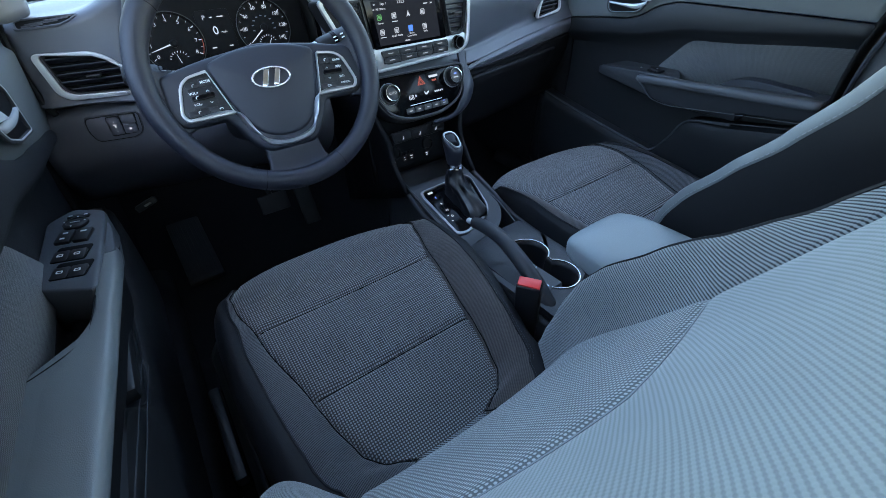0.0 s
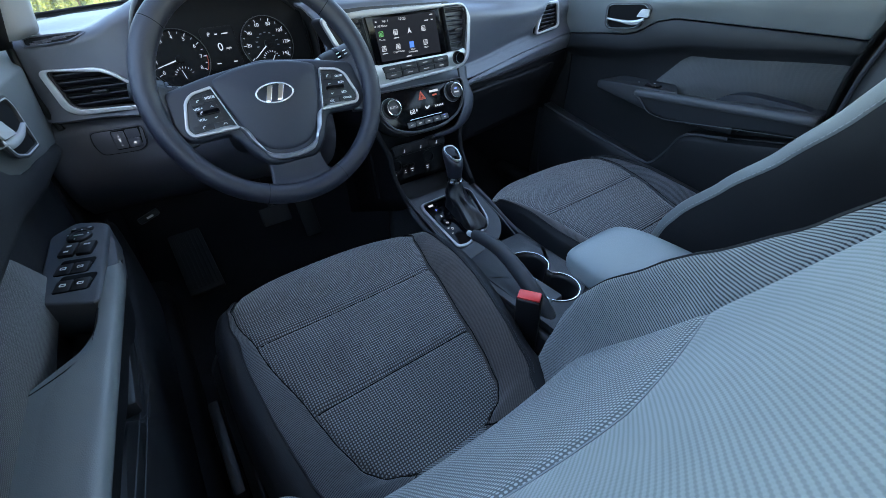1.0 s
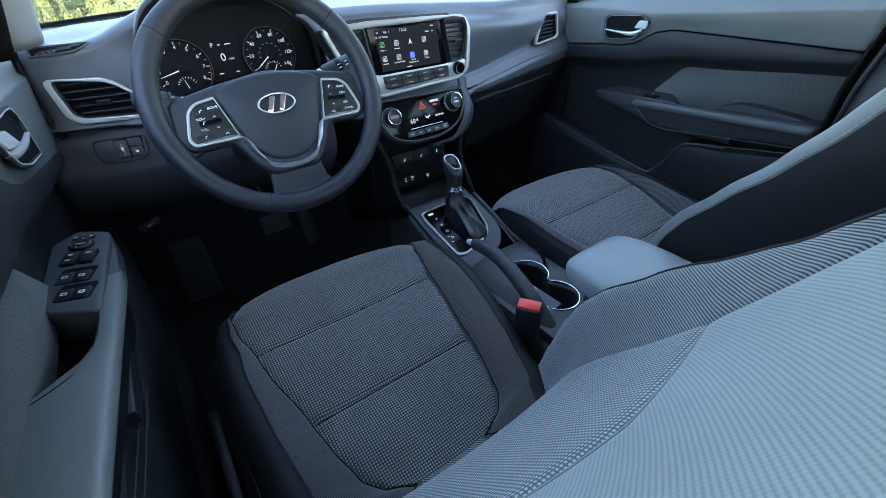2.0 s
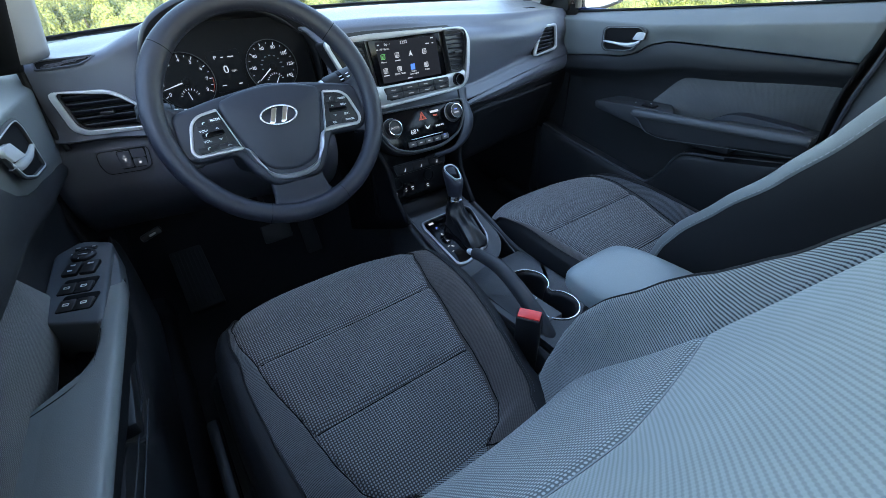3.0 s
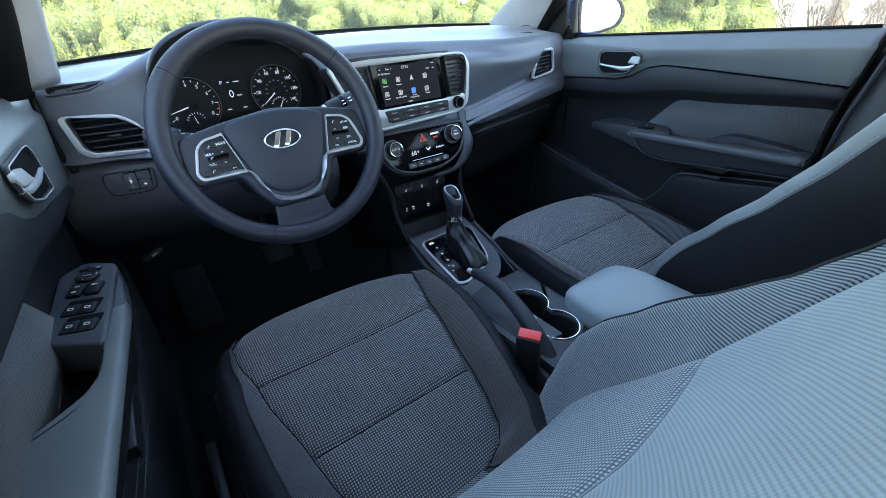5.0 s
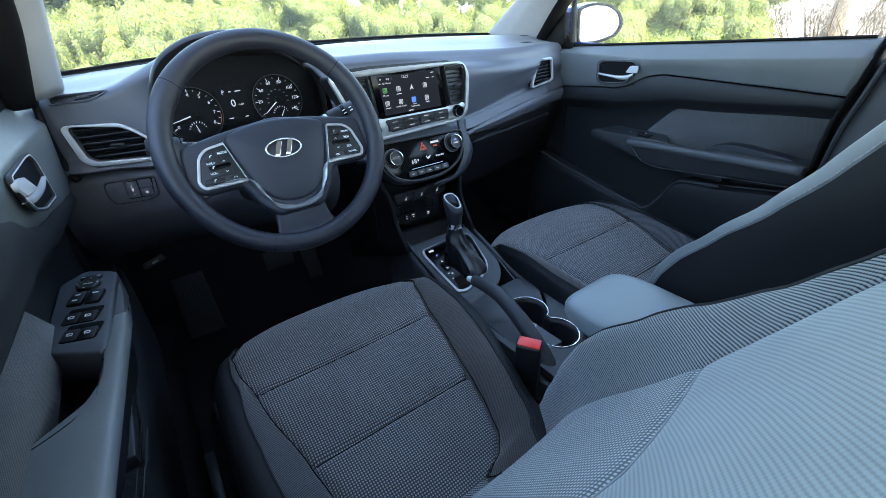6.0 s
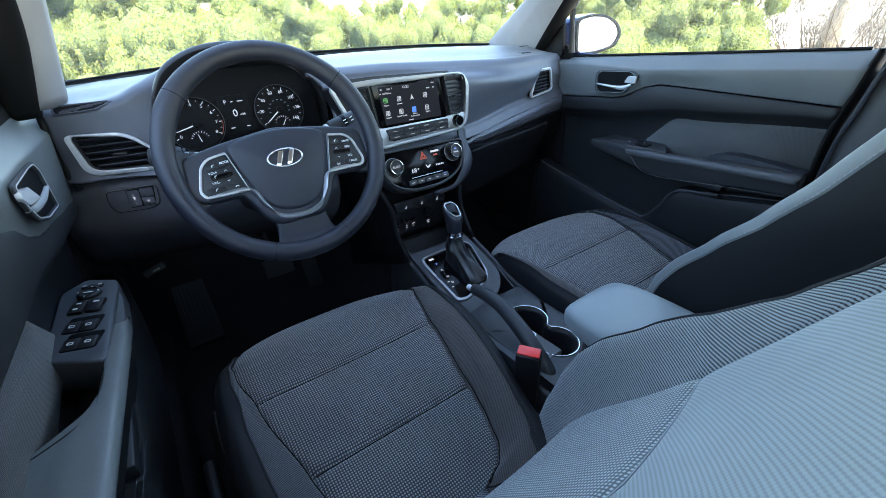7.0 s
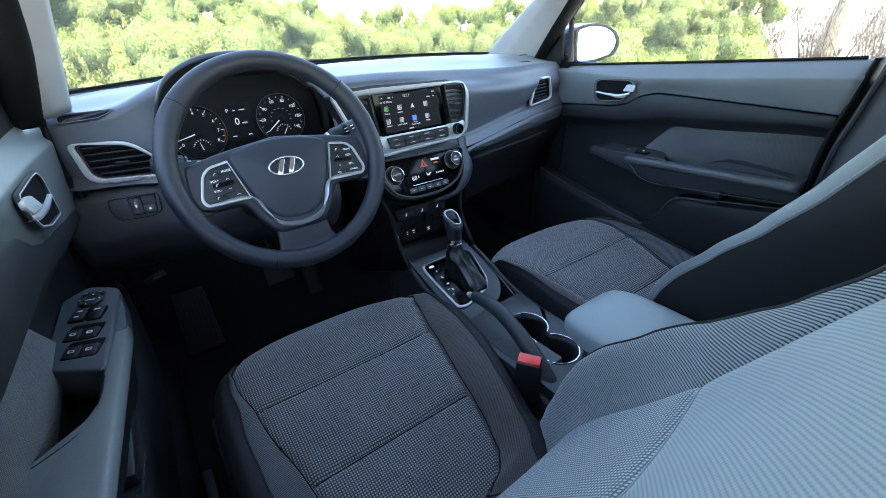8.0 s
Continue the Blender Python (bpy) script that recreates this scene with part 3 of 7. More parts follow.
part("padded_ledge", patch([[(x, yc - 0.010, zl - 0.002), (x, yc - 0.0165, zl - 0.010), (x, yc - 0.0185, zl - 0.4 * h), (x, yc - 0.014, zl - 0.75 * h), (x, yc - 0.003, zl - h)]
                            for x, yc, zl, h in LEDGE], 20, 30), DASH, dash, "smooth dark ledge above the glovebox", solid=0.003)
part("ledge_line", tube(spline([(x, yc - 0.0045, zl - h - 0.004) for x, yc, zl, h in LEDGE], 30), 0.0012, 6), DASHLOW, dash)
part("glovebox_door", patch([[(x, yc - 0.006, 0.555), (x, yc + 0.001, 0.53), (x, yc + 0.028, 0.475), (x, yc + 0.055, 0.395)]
                             for x, yc in ((0.20, 0.205), (0.42, 0.252), (0.62, 0.298))], 12, 14), LOWSHADE, dash, "dark glovebox lid", solid=0.012)
FLANK = [[(0.140, 0.172, 0.640), (0.158, 0.170, 0.634), (0.172, 0.174, 0.626), (0.184, 0.190, 0.614)],
         [(0.132, 0.148, 0.608), (0.148, 0.150, 0.606), (0.164, 0.160, 0.600), (0.178, 0.190, 0.594)],
         [(0.118, 0.116, 0.565), (0.142, 0.118, 0.563), (0.163, 0.133, 0.559), (0.180, 0.180, 0.555)],
         [(0.096, 0.101, 0.534), (0.116, 0.102, 0.526), (0.138, 0.119, 0.520), (0.156, 0.170, 0.512)],
         [(0.066, 0.094, 0.513), (0.076, 0.095, 0.505), (0.088, 0.112, 0.497), (0.106, 0.165, 0.482)],
         [(0.010, 0.092, 0.510), (0.014, 0.093, 0.500), (0.020, 0.110, 0.491), (0.030, 0.165, 0.474)]]
part("stack_flank", patch(FLANK, 16, 40), LEATHERETTE, dash, "dark flank of the centre stack", solid=0.004)
part("glovebox_catch", box(frm((0.30, 0.220, 0.545), (1, 0.2, 0), (0, 0.35, 1)), 0.075, 0.022, 0.014, 0.004), LOWSHADE, dash)
LOWL = [[(x, yc + 0.040, 0.650), (x, yc + 0.034, 0.632), (x, yc + 0.020, 0.622), (x, yc + 0.006, 0.612), (x, yc + 0.004, 0.575), (x, yc + 0.004, 0.535), (x, yc + 0.05, 0.47), (x, yc + 0.15, 0.40)]
        for x, yc in ((-0.715, 0.312), (-0.60, 0.296), (-0.48, 0.272), (-0.36, 0.262), (-0.19, 0.20))]
part("knee_panel", patch(LOWL, 24, 24), KNEE, dash, "dark lower panel below the wheel", solid=0.012)
# switch bank beside the column
sm = frm((-0.598, 0.286, 0.578), (1, -0.16, -0.02), (0, 0.06, 1))
bank = part("switch_bank", prism(rpoly([(-0.038, 0.036), (0.052, 0.037), (0.049, -0.003), (0.032, -0.0125), (-0.031, -0.0118), (-0.040, 0.010)], [0.008, 0.010, 0.012, 0.010, 0.012, 0.01]), sm, 0.006, 0.003), KNEE, dash, "dark panel with dimmer and traction switches")
part("bank_gap", tube([sm @ V((x, y, 0.0056)) for x, y in rpoly([(-0.036, 0.034), (0.050, 0.035), (0.047, -0.002), (0.031, -0.0105), (-0.030, -0.0100), (-0.038, 0.010)], 0.009)], 0.0009, 5, closed=True), RUBBER, bank)
part("switch_seat", prism(rpoly([(-0.0050, 0.0325), (0.0450, 0.0355), (0.0400, -0.0025), (-0.0040, -0.0040)], 0.004), sm @ Matrix.Translation((0, 0, 0.0055)), 0.0015, 0.0008), DEEP, bank)
part("dimmer_switch", prism(rrect(0.0205, 0.0325, 0.003, cx=0.0065, cy=0.0148), sm @ Matrix.Translation((0, 0, 0.006)), 0.0025, 0.0006), KNEE, bank)
part("blank_switch", prism(rrect(0.0225, 0.0165, 0.002, cx=0.0300, cy=0.0245), sm @ Matrix.Translation((0, 0, 0.006)), 0.0022, 0.0006), KNEE, bank)
part("traction_switch", prism(rrect(0.0215, 0.0170, 0.002, cx=0.0290, cy=0.0070), sm @ Matrix.Translation((0, 0, 0.006)), 0.0025, 0.0006), KNEE, bank)
for x, y, w, h in ((0.0065, 0.0225, 0.0018, 0.0018), (0.0065, 0.0170, 0.0060, 0.0012), (0.0065, 0.0140, 0.0020, 0.0042), (0.0068, 0.0045, 0.0022, 0.0008), (0.0290, 0.0068, 0.0040, 0.0036)):
    part("switch_mark", box(sm @ Matrix.Translation((x, y, 0.0086)), w, h, 0.0005, 0, 1), ICON, bank)


def air_vent(name, m, outer, rim, slats, parent, label, tab=True, w=0.008, shift=(0.0, 0.0)):
    """A louvred outlet: silver ring, dark box, slats and a sliding tab. outer: its outline."""
    c = V((sum(p[0] for p in outer) / len(outer), sum(p[1] for p in outer) / len(outer)))
    inner = [tuple(c + (V(p) - c) * (1 - w / max((V(p) - c).length, 0.02)) + V(shift)) for p in outer]
    vent = part(name, ring(outer, inner, m, 0.010, 0.0028, 3), rim, parent, label)
    in2 = [tuple(c + (V(p) - c) * 0.93) for p in inner]
    part("vent_inner_rim", ring(inner, in2, m @ Matrix.Translation((0, 0, -0.004)), 0.009, 0.001), BLACKP, vent)
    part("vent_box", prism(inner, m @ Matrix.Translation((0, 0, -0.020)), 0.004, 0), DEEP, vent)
    ys = [p[1] for p in in2]
    for i in range(slats):
        y = min(ys) + (max(ys) - min(ys)) * (i + 0.7) / (slats + 0.4)
        xs = []
        k = len(in2)
        for a, b in zip(in2, in2[1:] + in2[:1]):
            if (a[1] - y) * (b[1] - y) < 0:
                xs.append(a[0] + (b[0] - a[0]) * (y - a[1]) / (b[1] - a[1]))
        if len(xs) < 2:
            continue
        x0, x1 = min(xs), max(xs)
        sl = m @ Matrix.Translation(((x0 + x1) / 2, y, -0.006)) @ pose(0, 0, 0, -28)
        part("slat", box(sl, x1 - x0 + 0.002, 0.0028, 0.016, 0.0008, 1), LEATHERETTE, vent)
    if tab:
        part("vent_tab", box(m @ Matrix.Translation((c.x, c.y, 0.003)), 0.022, 0.005, 0.014, 0.0015), BLACKP, vent)
    return vent


air_vent("side_vent", vl, vl_out, VENTSILVER, 5, dash, "wide angular air vent in a satin silver ring", w=0.0085, shift=(0.0022, 0.0022))
air_vent("side_vent", vr, vr_out, VENTSILVER, 6, dash, "narrow angular air vent in a satin silver ring", tab=False, w=0.0085)
# sun sensor grille near the pillar
for k in range(4):
    part("sensor_slot", box(frm((0.535 + 0.013 * k, 0.345 + 0.002 * k, 0.7745 - 0.0004 * k), (1, 0.1, 0), (0, 1, 0.06)), 0.005, 0.022, 0.004, 0.001, 1), RUBBER, dash)
# demister slots on top
dm = frm((-0.615, 0.3010, 0.7690), (1, -0.10, 0.03), (0, 1, 0.75))
dmo = rpoly([(-0.044, -0.011), (-0.046, 0.006), (-0.038, 0.011), (0.046, 0.009), (0.048, 0.005), (0.020, -0.010)], 0.006)
dv = part("demister_vent", ring(dmo, [(x * 0.90, y * 0.80) for x, y in dmo], dm @ Matrix.Translation((0, 0, 0.000)), 0.0035, 0.0012), DASH, dash, "dark demister slot")
part("slot_floor", prism([(x * 0.92, y * 0.83) for x, y in dmo], dm @ Matrix.Translation((0, 0, -0.001)), 0.0022, 0), RUBBER, dv)
for x, y, ln in ((-0.019, -0.0052, 0.030), (-0.008, -0.0018, 0.052), (0.002, 0.0018, 0.062), (0.018, 0.0052, 0.040)):
    part("slat", box(dm @ Matrix.Translation((x, y, 0.0016)) @ pose(0, 0, 0, 35, 0, 5), ln, 0.0012, 0.0034, 0.0004, 1), KNEE, dv)
part("speaker_mark", box(frm((0.60, 0.40, 0.790), (1, 0, 0), (0, 1, 0)), 0.03, 0.01, 0.002, 0.0005), BLACKP, dash)

# cluster hood: an arch that reaches back to the dash top
HX, HY, HZ = -0.362, 0.262, 0.690
arch = [(-0.149, -0.045), (-0.150, 0.02), (-0.144, 0.066), (-0.123, 0.114), (-0.092, 0.142), (-0.040, 0.162), (0.025, 0.166), (0.09, 0.155), (0.150, 0.125), (0.186, 0.08), (0.200, 0.02), (0.198, -0.045)]
rows = []
for dy, sc, dz in ((0.0, 0.93, -0.004), (-0.008, 0.965, 0), (-0.010, 1.0, 0.004), (0.012, 1.01, 0.006), (0.10, 0.90, 0.0), (0.20, 0.70, -0.018), (0.26, 0.50, -0.035)):
    rows.append([(HX + x * sc, HY + dy + (0.035 if z < 0 else 0.035 - z * 0.2), HZ + dz + z * sc) for x, z in arch])
part("cluster_hood", patch(rows, 40, 24), BLACKP, dash, "dark arched hood over the gauges", solid=0.006)
rows = [[(HX + x * 0.93, HY + 0.035 - max(z, 0) * 0.2, HZ - 0.004 + z * 0.93) for x, z in arch], [(HX + x * 0.86, HY + 0.055, HZ + 0.0 + z * 0.80) for x, z in arch], [(HX + x * 0.80, HY + 0.060, HZ + z * 0.60) for x, z in arch]]
part("hood_lining", patch(rows, 40, 6), BLACKP, dash, "black inner lining", solid=0.003)

# ---------------------------------------------------------------- gauges
clu = thing("instrument_cluster", (HX, 0.26, 0.64), "lit instrument cluster with rev counter, display and speedometer", "gauges")
cm = frm((-0.366, 0.262, 0.722), (1, 0, 0), (0, 0.22, 1))
part("face_plate", prism(rrect(0.312, 0.17, 0.05, cx=0.018), cm @ Matrix.Translation((0, 0.01, -0.012)), 0.010, 0.001), DIALB, clu, "black face")


def dial(name, cx, cy, r, a0, a1, ticks, numbers, needle_deg, label):
    g = part(name, lathe([(r, -0.003), (r, 0.004), (r - 0.0022, 0.0045), (r - 0.004, 0.001), (0.0005, 0.001)], cm @ Matrix.Translation((cx, cy, 0)), 40), DIALB, clu, label)
    part("dial_ring", lathe([(r + 0.0010, 0.002), (r + 0.0008, 0.0052), (r - 0.0004, 0.0054), (r - 0.0008, 0.003)], cm @ Matrix.Translation((cx, cy, 0)), 48), BLACKP, g)
    n = ticks
    for i in range(n + 1):
        a = radians(a0 + (a1 - a0) * i / n)
        big = i % 2 == 0
        rr = r - 0.0065
        m = cm @ Matrix.Translation((cx + rr * math.sin(a), cy + rr * math.cos(a), 0.0015)) @ pose(0, 0, 0, 0, 0, -math.degrees(a))
        part("tick", box(m, 0.0012 if big else 0.0007, 0.006 if big else 0.0035, 0.0006, 0, 1), LED, g)
    for i, s in enumerate(numbers):
        a = radians(a0 + (a1 - a0) * i / (len(numbers) - 1))
        rr = r - 0.0140
        words(s, 0.0092, cm @ Matrix.Translation((cx + rr * math.sin(a), cy + rr * math.cos(a), 0.0016)), LED, "numeral", g)
    a = radians(needle_deg)
    d = cm @ Matrix.Translation((cx, cy, 0.005)) @ pose(0, 0, 0, 0, 0, -needle_deg)
    part("needle", prism([(-0.0012, r * 0.14), (0.0012, r * 0.14), (0.0005, r * 0.80), (-0.0005, r * 0.80)], d, 0.001, 0), LED, g, "white lit needle")
    part("needle_hub", lathe([(0.007, 0.0), (0.007, 0.004), (0.005, 0.006), (0.0005, 0.006)], cm @ Matrix.Translation((cx, cy, 0.001)), 20), DIALB, g)
    if cx < 0:
        arc = [(cx + (r - 0.0030) * math.sin(q), cy + (r - 0.0030) * math.cos(q)) for q in (radians(88 + 32 * k / 10) for k in range(11))]
        part("red_zone", tube([cm @ V((x, y, 0.0020)) for x, y in arc], 0.0009, 5), LEDR, g, "red arc at the end of the scale")
    # small gauge set into the lower part
    for i in range(9):
        b = radians(-70 + 140 * i / 8)
        m = cm @ Matrix.Translation((cx + 0.016 * math.sin(b), cy - 0.030 + 0.016 * math.cos(b), 0.0015)) @ pose(0, 0, 0, 0, 0, -math.degrees(b))
        part("small_tick", box(m, 0.001, 0.0032, 0.0006, 0, 1), LED, g)
    m = cm @ Matrix.Translation((cx, cy - 0.032, 0.004)) @ pose(0, 0, 0, 0, 0, -35 if cx > 0 else 12)
    part("small_needle", prism([(-0.0008, -0.002), (0.0008, -0.002), (0.0004, 0.014), (-0.0004, 0.014)], m, 0.0008, 0), LED, g)
    if cx > 0:
        for i in range(9):
            b = radians(-100 + 200 * i / 8)
            m = cm @ Matrix.Translation((cx + 0.021 * math.sin(b), cy + 0.021 * math.cos(b), 0.0015))
            part("inner_scale_mark", box(m, 0.0042, 0.0018, 0.0005, 0, 1), DASH, g)
    return g


dial("rev_counter", -0.0795, -0.003, 0.052, -120, 120, 16, ["0", "1", "2", "3", "4", "5", "6", "7", "8"], -104, "rev counter with lit numerals to eight")
dial("speedometer", 0.0885, 0.003, 0.051, -125, 125, 14, ["", "20", "40", "60", "80", "100", "120", "140"], -127, "speedometer with lit numerals to 140")
info = part("trip_display", prism(rrect(0.062, 0.075, 0.006, cy=0.006), cm @ Matrix.Translation((0, 0, 0.0)), 0.002, 0.0005), DIALB, clu, "black trip display")
words("P", 0.011, cm @ Matrix.Translation((-0.016, 0.031, 0.0024)), LED, "gear_letter", info)
words("0", 0.020, cm @ Matrix.Translation((-0.002, 0.008, 0.0024)), LED, "speed_figure", info)
words("mph", 0.0060, cm @ Matrix.Translation((0.0125, 0.0050, 0.0024)), ICON, "unit", info)
for x, y, w in ((-0.003, 0.031, 0.006), (0.013, 0.031, 0.014), (-0.014, -0.020, 0.010), (0.017, -0.020, 0.009)):
    part("figure_bar", box(cm @ Matrix.Translation((x, y, 0.0023)), w * 0.8, 0.0018, 0.0005, 0, 1), ICON, info)

# ---------------------------------------------------------------- infotainment unit
CX = 0.012
im = frm((CX, 0.168, 0.700), (1, 0, 0), (0, 0.12, 1))
radio = thing("infotainment_unit", (CX, 0.18, 0.62), "touchscreen unit in a satin silver surround between two vents", "car stereo")


def zi(d):
    return im @ Matrix.Translation((0, 0, d))


outl = rpoly([(-0.206, 0.070), (-0.10, 0.074), (0.150, 0.069), (0.168, 0.040), (0.156, -0.052), (0.128, -0.070), (-0.11, -0.079), (-0.150, -0.060)], [0.014, 0.05, 0.016, 0.02, 0.03, 0.02, 0.02, 0.03])
part("backing", prism(outl, zi(-0.055), 0.052, 0.002), BLACKP, radio, "black backing")
# black strip paints the shade between dash top and surround
part("gap_shade", prism(rpoly([(-0.19, 0.066), (0.138, 0.064), (0.120, 0.075), (-0.10, 0.082), (-0.19, 0.080)], 0.004), zi(-0.030), 0.010, 0.002), BLACKP, radio, "dark strip standing in for shade under the dash top")
# silver surround: outline ring, and the strip below the screen
cen = V((0.0, 0.0))
innr = [tuple(V(p) * (1 - 0.0100 / max(V(p).length, 0.05))) for p in outl]
sur = part("surround", ring(outl, innr, zi(-0.006), 0.012, 0.003, 3), UNITSILVER, radio, "satin silver surround")
part("top_bar", prism(rpoly([(-0.178, 0.0625), (0.083, 0.0630), (0.086, 0.0715), (-0.100, 0.0755), (-0.186, 0.0720)], 0.003), zi(-0.002), 0.011, 0.0025), SATIND, sur, "dark satin bar above the screen")
part("lower_strip", prism(rpoly([(-0.150, -0.022), (-0.09, -0.032), (0.098, -0.031), (0.148, -0.026), (0.154, -0.050), (0.126, -0.066), (-0.11, -0.075), (-0.150, -0.056)], 0.012), zi(-0.004), 0.006, 0.0015), UNITSILVER, sur, "satin silver strip below the screen")
scr = part("screen_frame", prism(rpoly([(-0.107, 0.064), (0.079, 0.064), (0.091, -0.032), (-0.096, -0.032)], 0.004), zi(-0.002), 0.005, 0.001), GLOSSB, radio, "glossy black screen frame")
disp = part("display", prism(rpoly([(-0.091, 0.0575), (0.067, 0.0575), (0.074, -0.0265), (-0.083, -0.0265)], 0.002), zi(0.003), 0.0006, 0), SCREENBG, radio, "lit display with a menu of icons")
Z = 0.0038
for i, x in enumerate((-0.0760, -0.0405, -0.0050, 0.0320)):
    for j, y in enumerate((0.0275, -0.0010)):
        mt = ICONG if (i, j) == (0, 0) else ICONB if (i, j) == (2, 1) else ICON
        x += 0.002 * j
        if (i, j) == (2, 0):
            part("icon", prism([(x, y + 0.0065), (x - 0.0050, y - 0.006), (x, y - 0.003), (x + 0.0050, y - 0.006)], zi(Z), 0.0003, 0), mt, disp)
        elif (i, j) == (2, 1):
            part("icon", prism(rrect(0.0115, 0.0125, 0.001, 2, x, y), zi(Z), 0.0003, 0), mt, disp)
        else:
            part("icon", ring(rrect(0.0108, 0.0108, 0.0018, 2, x, y), rrect(0.0084, 0.0084, 0.001, 2, x, y), zi(Z), 0.0003, 0), mt, disp)
            for q in (-0.0022, 0.0, 0.0022):
                part("icon_detail", box(zi(Z) @ Matrix.Translation((x, y + q, 0.0001)), 0.0062, 0.0013, 0.0003, 0, 1), mt, disp)
for x, y, s in ((-0.075, 0.0165, "Phone"), (-0.040, 0.0165, ""), (-0.073, -0.0110, ""), (-0.038, -0.0110, "Quick Guide"), (-0.001, -0.0105, "Voice"), (-0.001, -0.0155, "Commands"), (0.036, -0.0110, "Radio")):
    if s:
        words(s, 0.0054, zi(Z) @ Matrix.Translation((x, y, 0)), ICON, "caption", disp)
    else:
        part("caption_bar", box(zi(Z) @ Matrix.Translation((x, y, 0)), 0.014, 0.0018, 0.0003, 0, 1), ICON, disp)
words("Sep  1", 0.0062, zi(Z) @ Matrix.Translation((-0.062, 0.0515, 0)), ICON, "date", disp)
words("12:23", 0.0085, zi(Z) @ Matrix.Translation((-0.020, 0.0515, 0)), ICON, "clock", disp)
words("All Menus", 0.0058, zi(Z) @ Matrix.Translation((-0.070, 0.0425, 0)), ICON, "heading", disp)
for x, y, w in ((0.056, 0.053, 0.008), (0.042, 0.0425, 0.010), (0.057, 0.0425, 0.005), (-0.084, 0.0515, 0.004), (-0.087, 0.0425, 0.004), (-0.014, -0.0235, 0.013)):
    part("status_bar", box(zi(Z) @ Matrix.Translation((x, y, 0)), w, 0.0022, 0.0003, 0, 1), ICON, disp)
# menu buttons
strip = part("button_strip", prism(rpoly([(-0.087, -0.0365), (0.094, -0.0355), (0.093, -0.0595), (-0.074, -0.0655)], 0.006), zi(0.0005), 0.004, 0.0012), BLACKP, radio, "two rows of black menu buttons")
for i in range(4):
    for j in range(2):
        w = 0.0425
        x = -0.063 + i * 0.044 + 0.002 * j
        y = -0.0432 - j * 0.0135 + 0.0006 * i
        bt = part("button", prism(rrect(w * 0.96, 0.0118, 0.0015, 2, x, y), zi(0.0035), 0.0026, 0.0007, 1), BLACKP, strip)
        part("button_print", box(zi(0.0063) @ Matrix.Translation((x, y, 0)), 0.013, 0.0015, 0.0003, 0, 1), ICON, strip)
for x, y in ((0.122, -0.046), (-0.116, -0.054)):
    kn = part("knob", lathe([(0.0135, 0), (0.0135, 0.010), (0.0125, 0.0125), (0.0110, 0.0125), (0.0102, 0.0105), (0.0005, 0.0105)], zi(0.0015) @ Matrix.Translation((x, y, 0)), 32), GLOSSB, radio, "round black knob with a chrome ring")
    part("knob_ring", lathe([(0.0148, 0.0), (0.0148, 0.004), (0.0136, 0.0048), (0.0134, 0.0)], zi(0.0012) @ Matrix.Translation((x, y, 0)), 32), BLACKP, kn)
    part("knob_ring", lathe([(0.0128, 0.0120), (0.0126, 0.0130), (0.0112, 0.0130), (0.0108, 0.0118)], zi(0.0015) @ Matrix.Translation((x, y, 0)), 32), CHROME, kn)
air_vent("centre_vent", zi(-0.001), rpoly([(0.088, 0.064), (0.150, 0.063), (0.156, 0.040), (0.143, -0.020), (0.128, -0.030), (0.100, -0.028)], [0.004, 0.008, 0.01, 0.02, 0.015, 0.004]), BLACKP, 8, radio, "tall louvred centre vent", w=0.004)
air_vent("centre_vent", zi(-0.001), rpoly([(-0.190, 0.063), (-0.116, 0.064), (-0.106, -0.024), (-0.126, -0.024), (-0.147, 0.006)], [0.012, 0.004, 0.004, 0.012, 0.02]), BLACKP, 8, radio, "tall louvred centre vent", w=0.004)

# ---------------------------------------------------------------- climate panel
km = frm((0.006, 0.126, 0.578), (1, 0, 0), (0, 0.42, 1))
clim = thing("climate_panel", (0.006, 0.14, 0.51), "glossy black climate panel with two chrome-ringed dials", "climate control")


def zk(d, x=0.0, y=0.0):
    return km @ Matrix.Translation((x, y, d))


cpo = rpoly([(-0.128, 0.044), (0.128, 0.038), (0.124, 0.006), (0.098, -0.040), (0.040, -0.062), (-0.050, -0.062), (-0.100, -0.042), (-0.126, 0.010)], [0.012, 0.012, 0.02, 0.03, 0.03, 0.03, 0.03, 0.02])
cpi = [(x * 0.955, y * 0.92) for x, y in cpo]
part("housing", prism([(x * 1.03, y * 1.05) for x, y in cpo], zk(-0.05), 0.047, 0.004), DASHLOW, clim, "dark plastic housing")
part("rim", ring(cpo, cpi, zk(-0.006), 0.010, 0.003, 3), DASHLOW, clim, "dark satin rim")
part("panel", prism(cpi, zk(-0.006), 0.006, 0.001), GLOSSB, clim, "gloss black panel")
